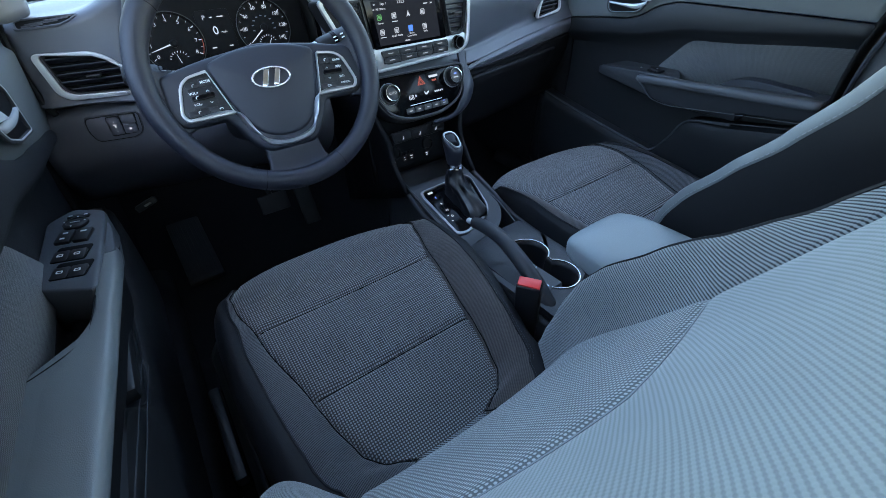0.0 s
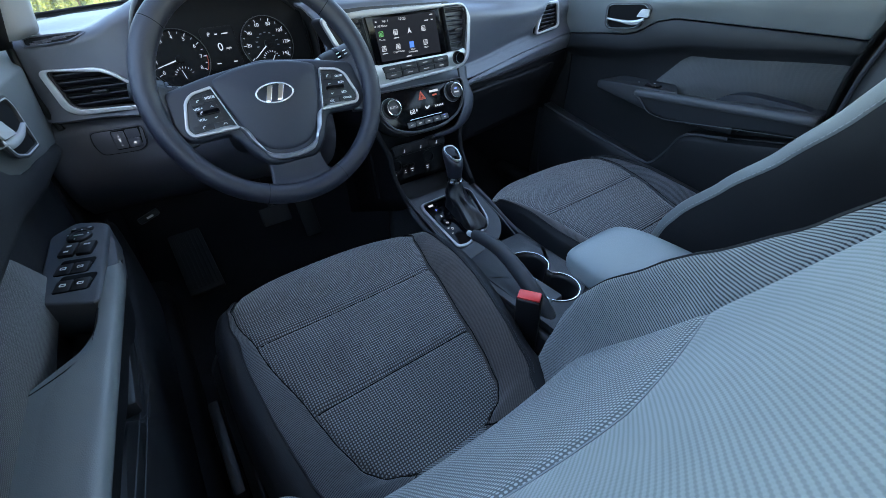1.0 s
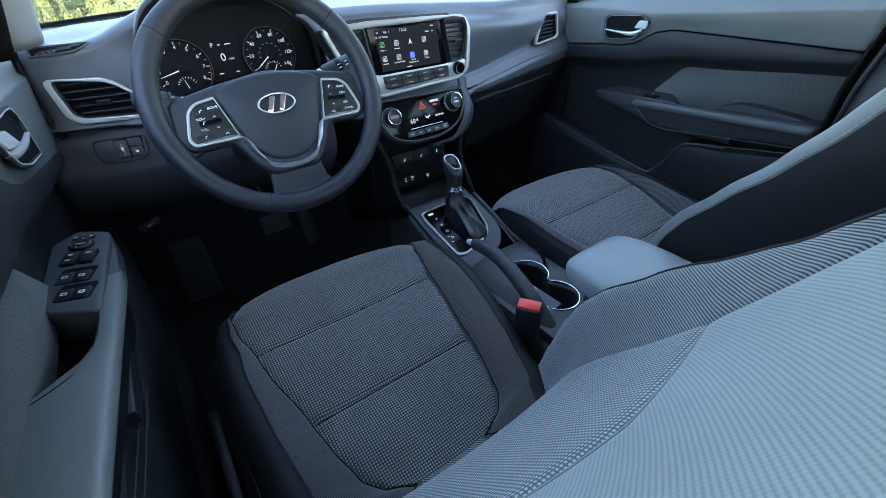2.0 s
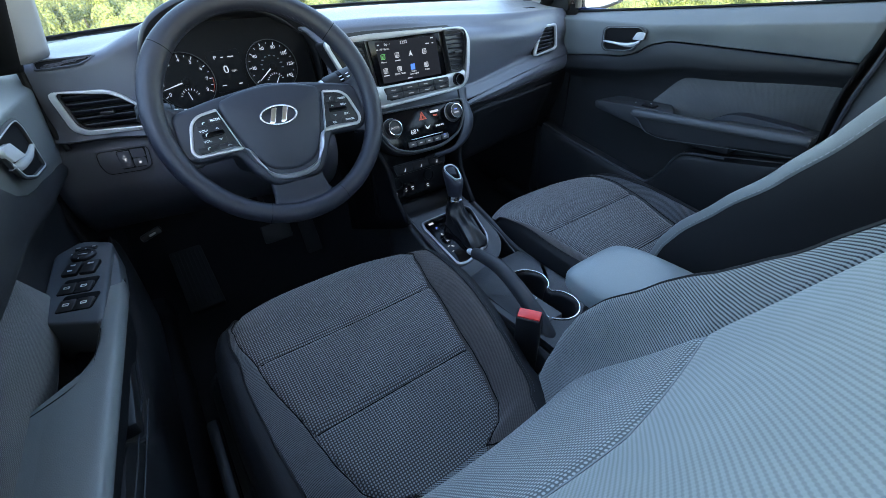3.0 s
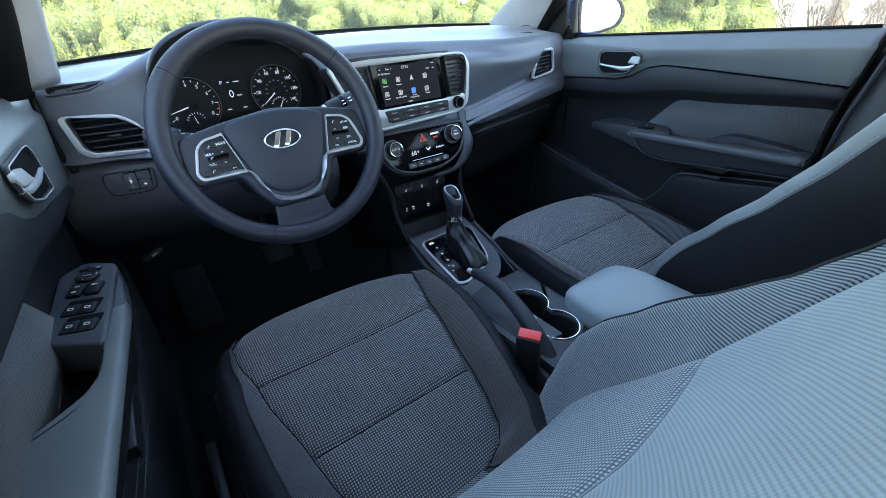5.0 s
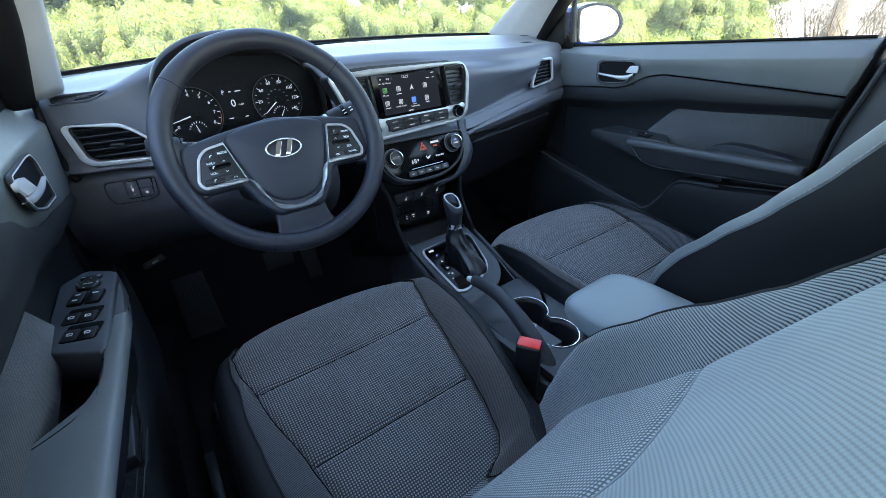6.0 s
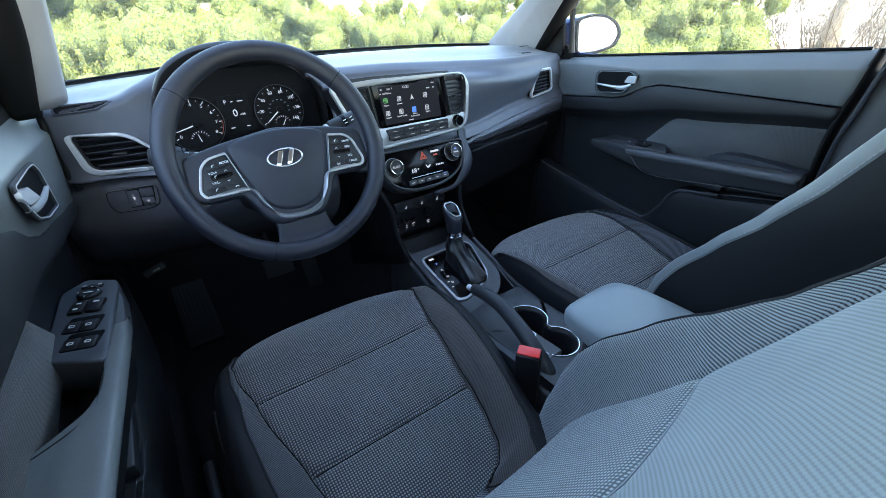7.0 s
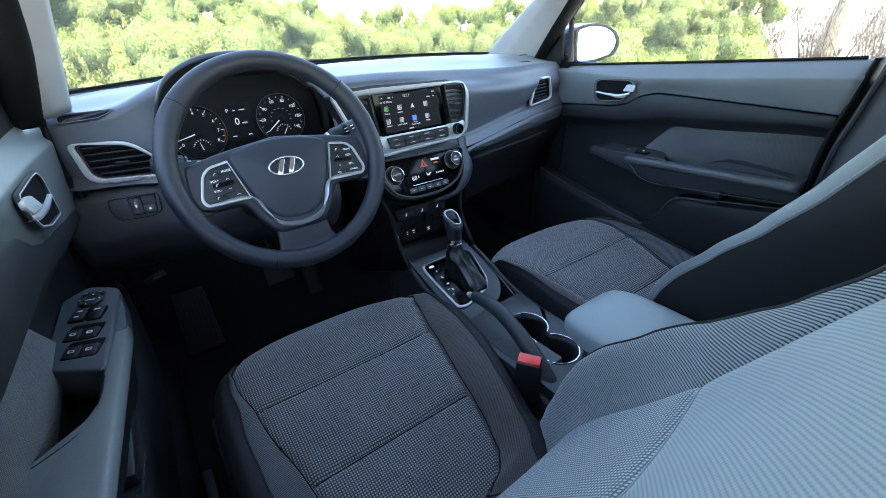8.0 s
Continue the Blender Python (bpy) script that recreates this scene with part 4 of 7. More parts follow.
for x, y, blue in ((-0.087, 0.004, 0), (0.087, 0.010, 1)):
    kn = part("dial", lathe([(0.0225, 0), (0.0225, 0.005), (0.0205, 0.006), (0.0190, 0.006), (0.0180, 0.018), (0.0168, 0.020), (0.0150, 0.020), (0.0145, 0.0178), (0.0005, 0.0178)], zk(0, x, y), 40), BLACKP, clim, "round black dial")
    part("dial_ring", lathe([(0.0171, 0.0185), (0.0169, 0.0211), (0.0158, 0.0213), (0.0155, 0.0185)], zk(0, x, y), 40), CHROME, kn, "chrome ring")
    part("base_ring", lathe([(0.0236, 0.0), (0.0234, 0.003), (0.0225, 0.0034), (0.0223, 0.0)], zk(0, x, y), 40), SATIND, kn)
    if blue:
        part("dial_lamp", box(zk(0.0178, x, y + 0.005), 0.007, 0.003, 0.0004, 0, 1), LEDB, kn)
        part("dial_print", box(zk(0.0178, x, y - 0.003), 0.014, 0.003, 0.0004, 0, 1), ICON, kn)
    else:
        words("AUTO", 0.0075, zk(0.0178, x, y), ICON, "dial_print", kn)
haz = part("hazard_button", ring([(-0.0105, -0.0075), (0.0105, -0.0075), (0, 0.012)], [(-0.0072, -0.0056), (0.0072, -0.0056), (0, 0.0080)], zk(0.0002, 0.0, 0.016), 0.0008, 0), LEDR, clim, "red hazard triangle")
part("hazard_inner", ring([(-0.0055, -0.0046), (0.0055, -0.0046), (0, 0.0058)], [(-0.0030, -0.0032), (0.0030, -0.0032), (0, 0.0026)], zk(0.0002, 0.0, 0.016), 0.0008, 0), LEDR, haz)
part("airbag_lamp_text", box(zk(0.0003, 0.036, 0.022), 0.024, 0.005, 0.0005, 0, 1), ICON, clim)
part("airbag_lamp", box(zk(0.0003, 0.036, 0.013), 0.012, 0.004, 0.0005, 0, 1), LEDR, clim)
words("68", 0.015, zk(0.0002, -0.034, -0.014), LED, "temperature", clim)
part("degree_mark", box(zk(0.0003, -0.022, -0.012), 0.003, 0.005, 0.0004, 0, 1), LED, clim)
part("airflow_figure", prism([(-0.004, 0.006), (0.0, 0.0), (0.009, 0.004), (0.009, 0.0015), (0.002, -0.004), (-0.003, -0.002)], zk(0.0003, 0.006, -0.011), 0.0005, 0), LED, clim)
part("fan_bars", joined([box(zk(0.0003, 0.032 + 0.005 * i, -0.012), 0.003, 0.004, 0.0005, 0, 1) for i in range(5)]), LED, clim)
part("light_strip", box(zk(0.0005, 0.0, -0.030), 0.090, 0.0012, 0.001, 0, 1), SILVER, clim, "thin silver line")
for i in range(5):
    x = -0.046 + i * 0.0235
    part("button", prism(rrect(0.022, 0.013, 0.002, 2), zk(0, x, -0.041), 0.003, 0.0008, 1), BLACKP, clim)
    part("button_print", box(zk(0.0032, x, -0.0415), 0.007, 0.0018, 0.0004, 0, 1), ICON, clim)
    if i == 4:
        part("button_lamp", box(zk(0.0032, x, -0.0365), 0.005, 0.0016, 0.0004, 0, 1), LEDB, clim)
    else:
        part("button_lamp", box(zk(0.0032, x, -0.0365), 0.005, 0.0010, 0.0004, 0, 1), BLACKP, clim)
# heater switches and sockets below
sh = thing("seat_heater_panel", (0.0, 0.12, 0.46), "dark switch panel with three seat heater buttons", "switch panel")
hm = frm((-0.0185, 0.119, 0.483), (1, 0, 0), (0, 0.35, 1))
part("panel", prism(rpoly([(-0.076, 0.013), (0.076, 0.013), (0.072, -0.013), (-0.072, -0.013)], 0.006), hm, 0.006, 0.002), LOWSHADE, sh)
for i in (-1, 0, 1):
    bt = part("button", prism(rrect(0.045, 0.018, 0.003, 3, i * 0.0465, 0), hm @ Matrix.Translation((0, 0, 0.0045)), 0.0020, 0.0008), LOWSHADE, sh)
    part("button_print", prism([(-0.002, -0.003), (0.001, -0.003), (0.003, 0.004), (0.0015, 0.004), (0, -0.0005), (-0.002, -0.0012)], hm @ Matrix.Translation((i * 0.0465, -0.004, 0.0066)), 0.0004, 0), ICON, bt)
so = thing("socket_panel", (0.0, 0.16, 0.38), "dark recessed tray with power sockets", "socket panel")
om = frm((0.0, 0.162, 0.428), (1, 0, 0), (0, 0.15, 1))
part("panel", prism(rpoly([(-0.085, 0.045), (0.085, 0.045), (0.080, -0.04), (-0.080, -0.04)], 0.008), om, 0.006, 0.002), LOWSHADE, so)
for x in (-0.068, 0.030):
    part("socket", lathe([(0.017, 0), (0.017, 0.003), (0.013, 0.004), (0.0125, 0.001), (0.0005, 0.001)], om @ Matrix.Translation((x, 0.000, 0.006)), 24), LOWSHADE, so)
    for q, w in ((-0.0235, 0.008), (-0.0285, 0.0065)):
        part("socket_print", box(om @ Matrix.Translation((x - 0.006, q, 0.0063)), w, 0.0018, 0.0006, 0, 1), ICON, so)
for x in (-0.043, -0.023):
    part("usb_port", box(om @ Matrix.Translation((x, -0.008, 0.007)), 0.015, 0.008, 0.004, 0.001, 1), DEEP, so)
    part("port_print", box(om @ Matrix.Translation((x, -0.0185, 0.0065)), 0.0028 if x < -0.03 else 0.0080, 0.0022, 0.0006, 0, 1), ICON, so)
    part("port_print", box(om @ Matrix.Translation((x, -0.0245, 0.0065)), 0.0050, 0.0014, 0.0006, 0, 1), ICON, so)
stk = thing("centre_stack", (0.0, 0.2, 0.30), "dark plastic cheeks joining the stack to the console", "console")
for s in (-1, 1):
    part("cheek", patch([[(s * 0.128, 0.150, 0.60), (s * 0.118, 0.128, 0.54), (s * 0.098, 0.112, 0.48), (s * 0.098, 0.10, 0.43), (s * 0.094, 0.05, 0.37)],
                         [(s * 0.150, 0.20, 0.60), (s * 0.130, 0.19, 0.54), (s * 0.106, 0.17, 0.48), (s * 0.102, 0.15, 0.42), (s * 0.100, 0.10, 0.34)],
                         [(s * 0.155, 0.40, 0.58), (s * 0.135, 0.40, 0.50), (s * 0.115, 0.40, 0.42), (s * 0.105, 0.40, 0.34), (s * 0.105, 0.40, 0.20)]], 12, 8), LOWSHADE, stk, solid=0.01)
part("stack_core", box(frm((0, 0.20, 0.47), (1, 0, 0), (0, 0.1, 1)), 0.24, 0.26, 0.02, 0.004), LOWSHADE, stk)

# ---------------------------------------------------------------- steering wheel
wheel = thing("steering_wheel", (-0.355, 0.06, 0.68), "dark leather three-spoke steering wheel with satin silver spoke trim", "steering wheel")
WM = frm((-0.355, 0.005, 0.703), (1, 0, 0), (0, math.sin(radians(26)), math.cos(radians(26))))


def zw(d, x=0.0, y=0.0):
    return WM @ Matrix.Translation((x, y, d))


def rim_arc(a0, a1, r, big, n, zoff=0.0):
    rows = []
    for i in range(n + 1):
        a = radians(a0 + (a1 - a0) * i / n)
        grip = 1.0 + 0.10 * (math.exp(-((math.degrees(a) - 35) / 14) ** 2) + math.exp(-((math.degrees(a) - 145) / 14) ** 2))
        c = V((math.cos(a), math.sin(a), 0))
        rows.append([WM @ (c * (r + big * grip * math.cos(q)) + V((0, 0, zoff + 0.0165 * grip * math.sin(q)))) for q in (2 * math.pi * j / 18 for j in range(18))])
    return rows


RR, RB = 0.1700, 0.0160
rim = part("rim", grid(rim_arc(0, 360, RR, RB, 120)[:-1], closed_u=True, closed_v=True), LEATHER, wheel, "dark leather-wrapped rim")
for a in (40, 139, 248, 292):
    part("seam", grid(rim_arc(a - 0.18, a + 0.18, RR, RB + 0.0004, 1), closed_u=True), DEEP, rim)
# stitches on the inner side of the upper rim
for a in range(42, 138, 3):
    part("stitch", tube([WM @ V(((RR - RB - 0.0002) * math.cos(radians(a + d)), (RR - RB - 0.0002) * math.sin(radians(a + d)), 0.004 + 0.002 * k)) for k, d in ((-1, -0.7), (1, 0.7))], 0.0005, 5), WHEELTHREAD, rim)


def lens_solid(outline, m, base, rise, edge=0.006, seg=4):
    """A cushion shape: the outline shrinks as it rises to a gently domed top."""
    c = V((sum(p[0] for p in outline) / len(outline), sum(p[1] for p in outline) / len(outline)))
    rows = []
    ext = max((V(p) - c).length for p in outline)
    for k in range(seg + 1):
        a = math.pi / 2 * k / seg
        sc = 1 - edge / ext * (1 - math.cos(a))
        rows.append([m @ V((*(c + (V(p) - c) * sc), base + edge * math.sin(a))) for p in outline])
    for k in range(1, 7):
        q = k / 6
        sc = (1 - edge / ext) * (1 - q) + 0.001
        rows.append([m @ V((*(c + (V(p) - c) * sc), base + edge + rise * (1 - (1 - q) ** 2))) for p in outline])
    bm = grid(rows, closed_u=True)
    bm.verts.ensure_lookup_table()
    bm.faces.new([bm.verts[i] for i in range(len(outline))])
    return bm


air = rpoly([(-0.086, 0.026), (-0.045, 0.0385), (0.0, 0.0425), (0.045, 0.0385), (0.086, 0.026), (0.078, -0.012), (0.058, -0.066), (0.036, -0.094), (0.0, -0.102), (-0.036, -0.094), (-0.058, -0.066), (-0.078, -0.012)],
            [0.012, 0.03, 0.03, 0.03, 0.012, 0.02, 0.02, 0.02, 0.03, 0.02, 0.02, 0.02], 5)
part("airbag_cover", lens_solid(air, WM, -0.012, 0.008, 0.010), LEATHERETTE, wheel, "smooth dark airbag cover")
# hub bowl and the spokes behind the trim
body = rpoly([(-0.150, 0.020), (-0.085, 0.034), (0.0, 0.046), (0.085, 0.034), (0.150, 0.020), (0.158, -0.040), (0.140, -0.058), (0.080, -0.056), (0.060, -0.095), (0.040, -0.118), (-0.040, -0.118), (-0.060, -0.095), (-0.080, -0.056), (-0.140, -0.058), (-0.158, -0.040)], 0.012)
part("hub", prism(body, zw(-0.034), 0.028, 0.008, 3), LEATHERETTE, wheel, "dark hub and spokes")
# lower spoke down to the rim
part("lower_spoke", patch([[WM @ V((x * w, y, z)) for x in (-1, -0.6, 0, 0.6, 1)] for y, w, z in ((-0.098, 0.046, -0.010), (-0.120, 0.044, -0.014), (-0.145, 0.050, -0.010), (-0.160, 0.072, 0.0))], 16, 12),
     LEATHERETTE, wheel, "dark leather lower spoke", solid=0.016)
# side spokes blend into the rim
for s in (-1, 1):
    part("side_spoke", patch([[WM @ V((s * x, y, z)) for y in ys] for x, z, ys in ((0.128, -0.014, (0.026, 0.0, -0.035, -0.060)), (0.145, -0.010, (0.030, 0.004, -0.038, -0.064)), (0.160, -0.003, (0.040, 0.008, -0.042, -0.074)))], 16, 8),
         LEATHER, wheel, solid=0.020)
# silver V trim: from one switch pod under the cover to the other
lower = [(-0.132, -0.0508), (-0.068, -0.0508), (-0.0500, -0.0835), (-0.0352, -0.1070), (0.0, -0.1138), (0.0352, -0.1070), (0.0500, -0.0835), (0.068, -0.0508), (0.132, -0.0508)]
upper = [(-0.128, -0.0450), (-0.0735, -0.0440), (-0.054, -0.076), (-0.034, -0.0975), (0.0, -0.1045), (0.034, -0.0975), (0.054, -0.076), (0.0735, -0.0440), (0.128, -0.0450)]
lo, up = [p.to_2d() for p in spline([(*p, 0) for p in lower], 48)], [p.to_2d() for p in spline([(*p, 0) for p in upper], 48)]
part("spoke_trim", grid([[zw(0) @ V((*p, -0.008)) for p in lo], [zw(0) @ V((*(p * 0.85 + q * 0.15), 0.0)) for p, q in zip(lo, up)], [zw(0) @ V((*(p * 0.3 + q * 0.7), 0.0025)) for p, q in zip(lo, up)], [zw(0) @ V((*q, -0.004)) for q in up]]),
     SILVER, wheel, "satin silver trim under the cover", solid=0.003)
for s in (-1, 1):
    o = [(s * x, y) for x, y in ((0.086, 0.0165), (0.116, 0.0115), (0.1285, 0.0005), (0.1405, -0.0385), (0.1345, -0.0505), (0.068, -0.0505))]
    i = [(s * x, y) for x, y in ((0.0865, 0.0110), (0.112, 0.0070), (0.1225, -0.0015), (0.1335, -0.0375), (0.1290, -0.0452), (0.0715, -0.0455))]
    rr = [0.002, 0.008, 0.010, 0.010, 0.008, 0.002]
    ro, ri = rpoly(o, rr), rpoly([(a * 0.35 + c * 0.65, b * 0.35 + e * 0.65) for (a, b), (c, e) in zip(o, i)], rr)
    pod = part("switch_pod", prism(ri, zw(-0.008), 0.0075, 0.001), BLACKP, wheel, "black pod of steering wheel buttons")
    part("pod_frame", ring(ro, ri, zw(-0.009), 0.0110, 0.0018), SILVER, pod, "satin silver edge")
    # a row of two buttons, a block with a raised bar across it, a row of two
    for x, y, w, h, hi in ((0.0935, 0.0010, 0.0155, 0.0100, 0.0024), (0.1115, -0.0020, 0.0180, 0.0095, 0.0024), (0.1030, -0.0200, 0.0340, 0.0270, 0.0014), (0.1020, -0.0195, 0.0320, 0.0070, 0.0042), (0.0875, -0.0400, 0.0260, 0.0085, 0.0024), (0.1165, -0.0395, 0.0270, 0.0085, 0.0024)):
        part("button", prism(rrect(w, h, 0.002, 2), zw(-0.001, s * x, y) @ pose(0, 0, 0, 0, 0, -s * 3), hi, 0.0008), GLOSSB if hi > 0.004 else BLACKP, pod)
    marks = (("MODE", 0.0925, 0.0008), ("VOL+", 0.1130, -0.0125), ("VOL-", 0.1127, -0.0283)) if s < 0 else (("CRUISE", 0.1140, -0.0022), ("RES+", 0.1150, -0.0128), ("SET-", 0.1155, -0.0292), ("OK", 0.0890, -0.0402), ("CANCEL", 0.1180, -0.0395))
    for tx, x, y in marks:
        words(tx, 0.0050 if len(tx) < 5 else 0.0042, zw(0.0017 if not -0.03 < y < -0.01 else 0.0008, s * x, y) @ pose(0, 0, 0, 0, 0, -s * 3), WHITEINK, "button_print", pod, bold=0.0001)
    for y, k in ((-0.0118, 1), (-0.0282, -1)):
        part("arrow_mark", tube([zw(0.0008, s * 0.0940 + dx, y + k * dy).translation for dx, dy in ((-0.0020, -0.0010), (0, 0.0010), (0.0020, -0.0010))], 0.0005, 5), WHITEINK, pod)
    icons = ((0.1100, -0.0018), (0.1110, -0.0192), (0.1150, -0.0392), (0.0850, -0.0400)) if s < 0 else ((0.0950, 0.0008),)
    for k, (x, y) in enumerate(icons):
        z = 0.0034 if y == -0.0192 else 0.0016
        part("button_mark", tube([zw(z, s * x + dx, y + dy).translation for dx, dy in (((-0.0014, -0.0020), (-0.0012, 0.0004), (0.0003, 0.0016), (0.0022, 0.0016)) if k != 3 else ((-0.0026, -0.0006), (-0.0015, 0.0010), (0.0015, 0.0010), (0.0026, -0.0006)))], 0.0006, 5), WHITEINK, pod)
# emblem: a plain chrome oval with two slanted bars
em = zw(0.0052, 0.0, -0.0115)
emb = part("emblem", ring([(0.0305 * math.cos(a), 0.0160 * math.sin(a)) for a in (2 * math.pi * k / 48 for k in range(48))], [(0.0272 * math.cos(a), 0.0130 * math.sin(a)) for a in (2 * math.pi * k / 48 for k in range(48))], em, 0.0045, 0.0012, 3), CHROME, wheel, "plain chrome oval emblem")
for x in (-0.009, 0.009):
    part("emblem_bar", prism(rpoly([(x - 0.0095, -0.0120), (x - 0.0010, -0.0120), (x + 0.0095, 0.0120), (x + 0.0010, 0.0120)], 0.002), em, 0.004, 0.001), CHROME, emb)

# ---------------------------------------------------------------- column and stalks
col = thing("steering_column", (-0.355, 0.2, 0.60), "black steering column shroud with two control stalks", "steering column")
AX = -(WM.to_3x3() @ V((0, 0, 1)))
c0 = V((-0.355, 0.005, 0.703)) + AX * 0.045
rows = []
for k, (d, w, h) in enumerate(((0, 0.044, 0.036), (0.02, 0.054, 0.042), (0.10, 0.058, 0.044), (0.22, 0.055, 0.040))):
    rows.append([c0 + AX * d + WM.to_3x3() @ V((w * math.copysign(abs(math.cos(q)) ** 0.7, math.cos(q)), h * math.copysign(abs(math.sin(q)) ** 0.7, math.sin(q)) - 0.026, 0)) for q in (2 * math.pi * j / 28 for j in range(28))])
part("shroud", grid(rows, closed_u=True), BLACKP, col, "black plastic shroud")
for s, nm in ((1, "wiper_stalk"), (-1, "lamp_stalk")):
    b = zw(-0.068, s * 0.050, 0.018).translation
    e = zw(-0.056, s * (0.184 if s > 0 else 0.188), 0.052 if s > 0 else 0.042).translation
    g = 1.25
    d = (e - b).normalized()
    k0 = 0.42 if s > 0 else 0.62
    at = [b + (e - b) * (k0 + (1 - k0) * q) for q in (0, 0.03, 0.10, 0.13, 0.2, 0.9, 0.47, 0.56)]
    st = part(nm, tube([b, b + (e - b) * k0 * 0.8, at[0]], [0.008, 0.0075, 0.009], 14), BLACKP, col, "black control stalk")
    part("stalk_collar", tube([at[1], at[2]], [0.0115 * g, 0.0115 * g], 14), SILVER if s > 0 else BLACKP, st)
    part("stalk_grip", tube([at[3], at[4], at[5], e], [0.0120 * g, 0.0135 * g, 0.0125 * g, 0.008 * g], 16), BLACKP, st)
    part("stalk_ring", tube([at[6], at[7]], [0.0139 * g, 0.0137 * g], 16), GLOSSB, st)
    m = frm(b + (e - b) * 0.66 + WM.to_3x3() @ V((0, 0, 0.0136 * g)), d * s, WM.to_3x3() @ V((0, 1, 0)))
    for k in range(4):
        part("stalk_mark", box(m @ Matrix.Translation((-0.006 + 0.014 * (k % 2) + 0.012, 0.003 - 0.006 * (k // 2), 0)), 0.006, 0.0018, 0.0006, 0, 1), WHITEINK, st)

# ---------------------------------------------------------------- centre console
con = thing("centre_console", (0.0, -0.2, 0.02), "dark plastic centre console with chrome-edged shifter and cup holders", "console")
T = radians(15.5)
GM = frm((0.006, -0.022, 0.346), (1, 0, 0), (0, math.cos(T), math.sin(T)))


def zg(d, x=0.0, y=0.0):
    return GM @ Matrix.Translation((x, y, d))


# side walls and tops
for s in (-1, 1):
    part("side_wall", patch([[(0.006 + s * 0.100, 0.16, 0.40), (0.006 + s * 0.104, 0.0, 0.345), (0.006 + s * 0.100, -0.12, 0.310), (0.006 + s * 0.098, -0.30, 0.302), (0.006 + s * 0.098, -0.50, 0.300), (0.006 + s * 0.098, -0.95, 0.300)],
                             [(0.006 + s * 0.106, 0.16, 0.30), (0.006 + s * 0.112, 0.0, 0.26), (0.006 + s * 0.110, -0.12, 0.24), (0.006 + s * 0.108, -0.30, 0.22), (0.006 + s * 0.108, -0.50, 0.22), (0.006 + s * 0.108, -0.95, 0.22)],
                             [(0.006 + s * 0.125, 0.16, 0.02), (0.006 + s * 0.125, 0.0, 0.02), (0.006 + s * 0.122, -0.12, 0.02), (0.006 + s * 0.12, -0.30, 0.02), (0.006 + s * 0.12, -0.50, 0.02), (0.006 + s * 0.12, -0.95, 0.02)]], 30, 10),
         DASHLOW, con, solid=0.008)
gate_out = rpoly([(-0.079, 0.068), (0.060, 0.074), (0.0690, 0.056), (0.0465, -0.044), (0.024, -0.071), (-0.058, -0.095), (-0.079, -0.088), (-0.085, 0.048)], [0.014, 0.014, 0.014, 0.022, 0.020, 0.014, 0.014, 0.014], 5)
gate_in = [(x + 0.0022, y + 0.0020) for x, y in shrunk(gate_out, 0.0062)]
cons_out = [(max(-0.096, min(0.080, x * 1.5)), max(-0.128, min(0.096, y * 1.5))) for x, y in gate_out]
part("shifter_deck", ring(cons_out, [(x * 0.98, y * 0.98) for x, y in gate_out], zg(-0.008), 0.010, 0.004, 3), DASHLOW, con, "dark raised deck round the shifter")
for s in (-1, 1):
    part("deck_edge", tube([zg(0.0010, -0.006 + 0.0845 * s, 0.140).translation, zg(0.0015, -0.006 + 0.0850 * s, 0.05).translation, zg(0.0015, -0.006 + 0.0845 * s, -0.05).translation, zg(0.0005, -0.006 + 0.076 * s, -0.118).translation], 0.0016, 6), RAILD, con)
part("front_tray", patch([[zg(-0.004, x, 0.094).translation, zg(-0.022, x, 0.104).translation, zg(-0.030, x, 0.135).translation, zg(-0.020, x, 0.178).translation] for x in (-0.100, -0.05, 0.0, 0.05, 0.094)], 12, 12), BLACKP, con, "black open tray ahead of the shifter", solid=0.004)
part("shifter_bezel", ring(gate_out, gate_in, zg(0.0), 0.006, 0.0025, 3), SATIND, con, "satin silver shifter bezel")
gate = part("gate_panel", prism([(x * 0.9, y * 0.92) for x, y in gate_out], zg(-0.006), 0.007, 0.001), GLOSSB, con, "gloss black gate panel with lit gear letters")
for k, (sx, sy) in enumerate((("P", 0.0370), ("R", 0.0140), ("N", -0.0100), ("D", -0.0312))):
    words(sx, 0.0088, zg(0.0012, -0.0515, sy), LED if k else LEDB, "gear_letter", gate)
part("gear_mark", box(zg(0.0013, -0.0555, 0.0565), 0.013, 0.006, 0.0005, 0, 1), ICON, gate)
for y in (-0.0260, -0.0440):
    part("gear_sign", box(zg(0.0013, -0.0600, y), 0.005, 0.0015, 0.0005, 0, 1), LED, gate)

# rear deck with the cup holders
CUPS = ((0.019, -0.236, 0.041), (0.014, -0.324, 0.042))


def pill(extra, n=40):
    """Outline of the two joined round wells."""
    out = []
    (ax, ay, r), (bx, by, _) = CUPS
    r += extra
    half = math.hypot(ax - bx, ay - by) / 2
    waist = 0.25
    base = math.atan2(ay - by, ax - bx)
    for (cx, cy), a0, a1 in (((ax, ay), base - math.pi + waist + 0.25, base + math.pi - waist - 0.25), ((bx, by), base + waist + 0.25, base + 2 * math.pi - waist - 0.25)):
        for i in range(n + 1):
            a = a0 + (a1 - a0) * i / n
            out.append((cx + r * math.cos(a), cy + r * math.sin(a)))
    return out


FL = Matrix.Translation((0, 0, 0.312))
deck_o = []
pin = pill(0.005)
for i, (x, y) in enumerate(pin):
    dx, dy = x - 0.019, y + 0.30
    k = max(abs(dx) / 0.085, abs(dy) / 0.165)
    deck_o.append((min(0.103, max(-0.094, 0.006 + dx / k * 1.0)), -0.300 + dy / k))
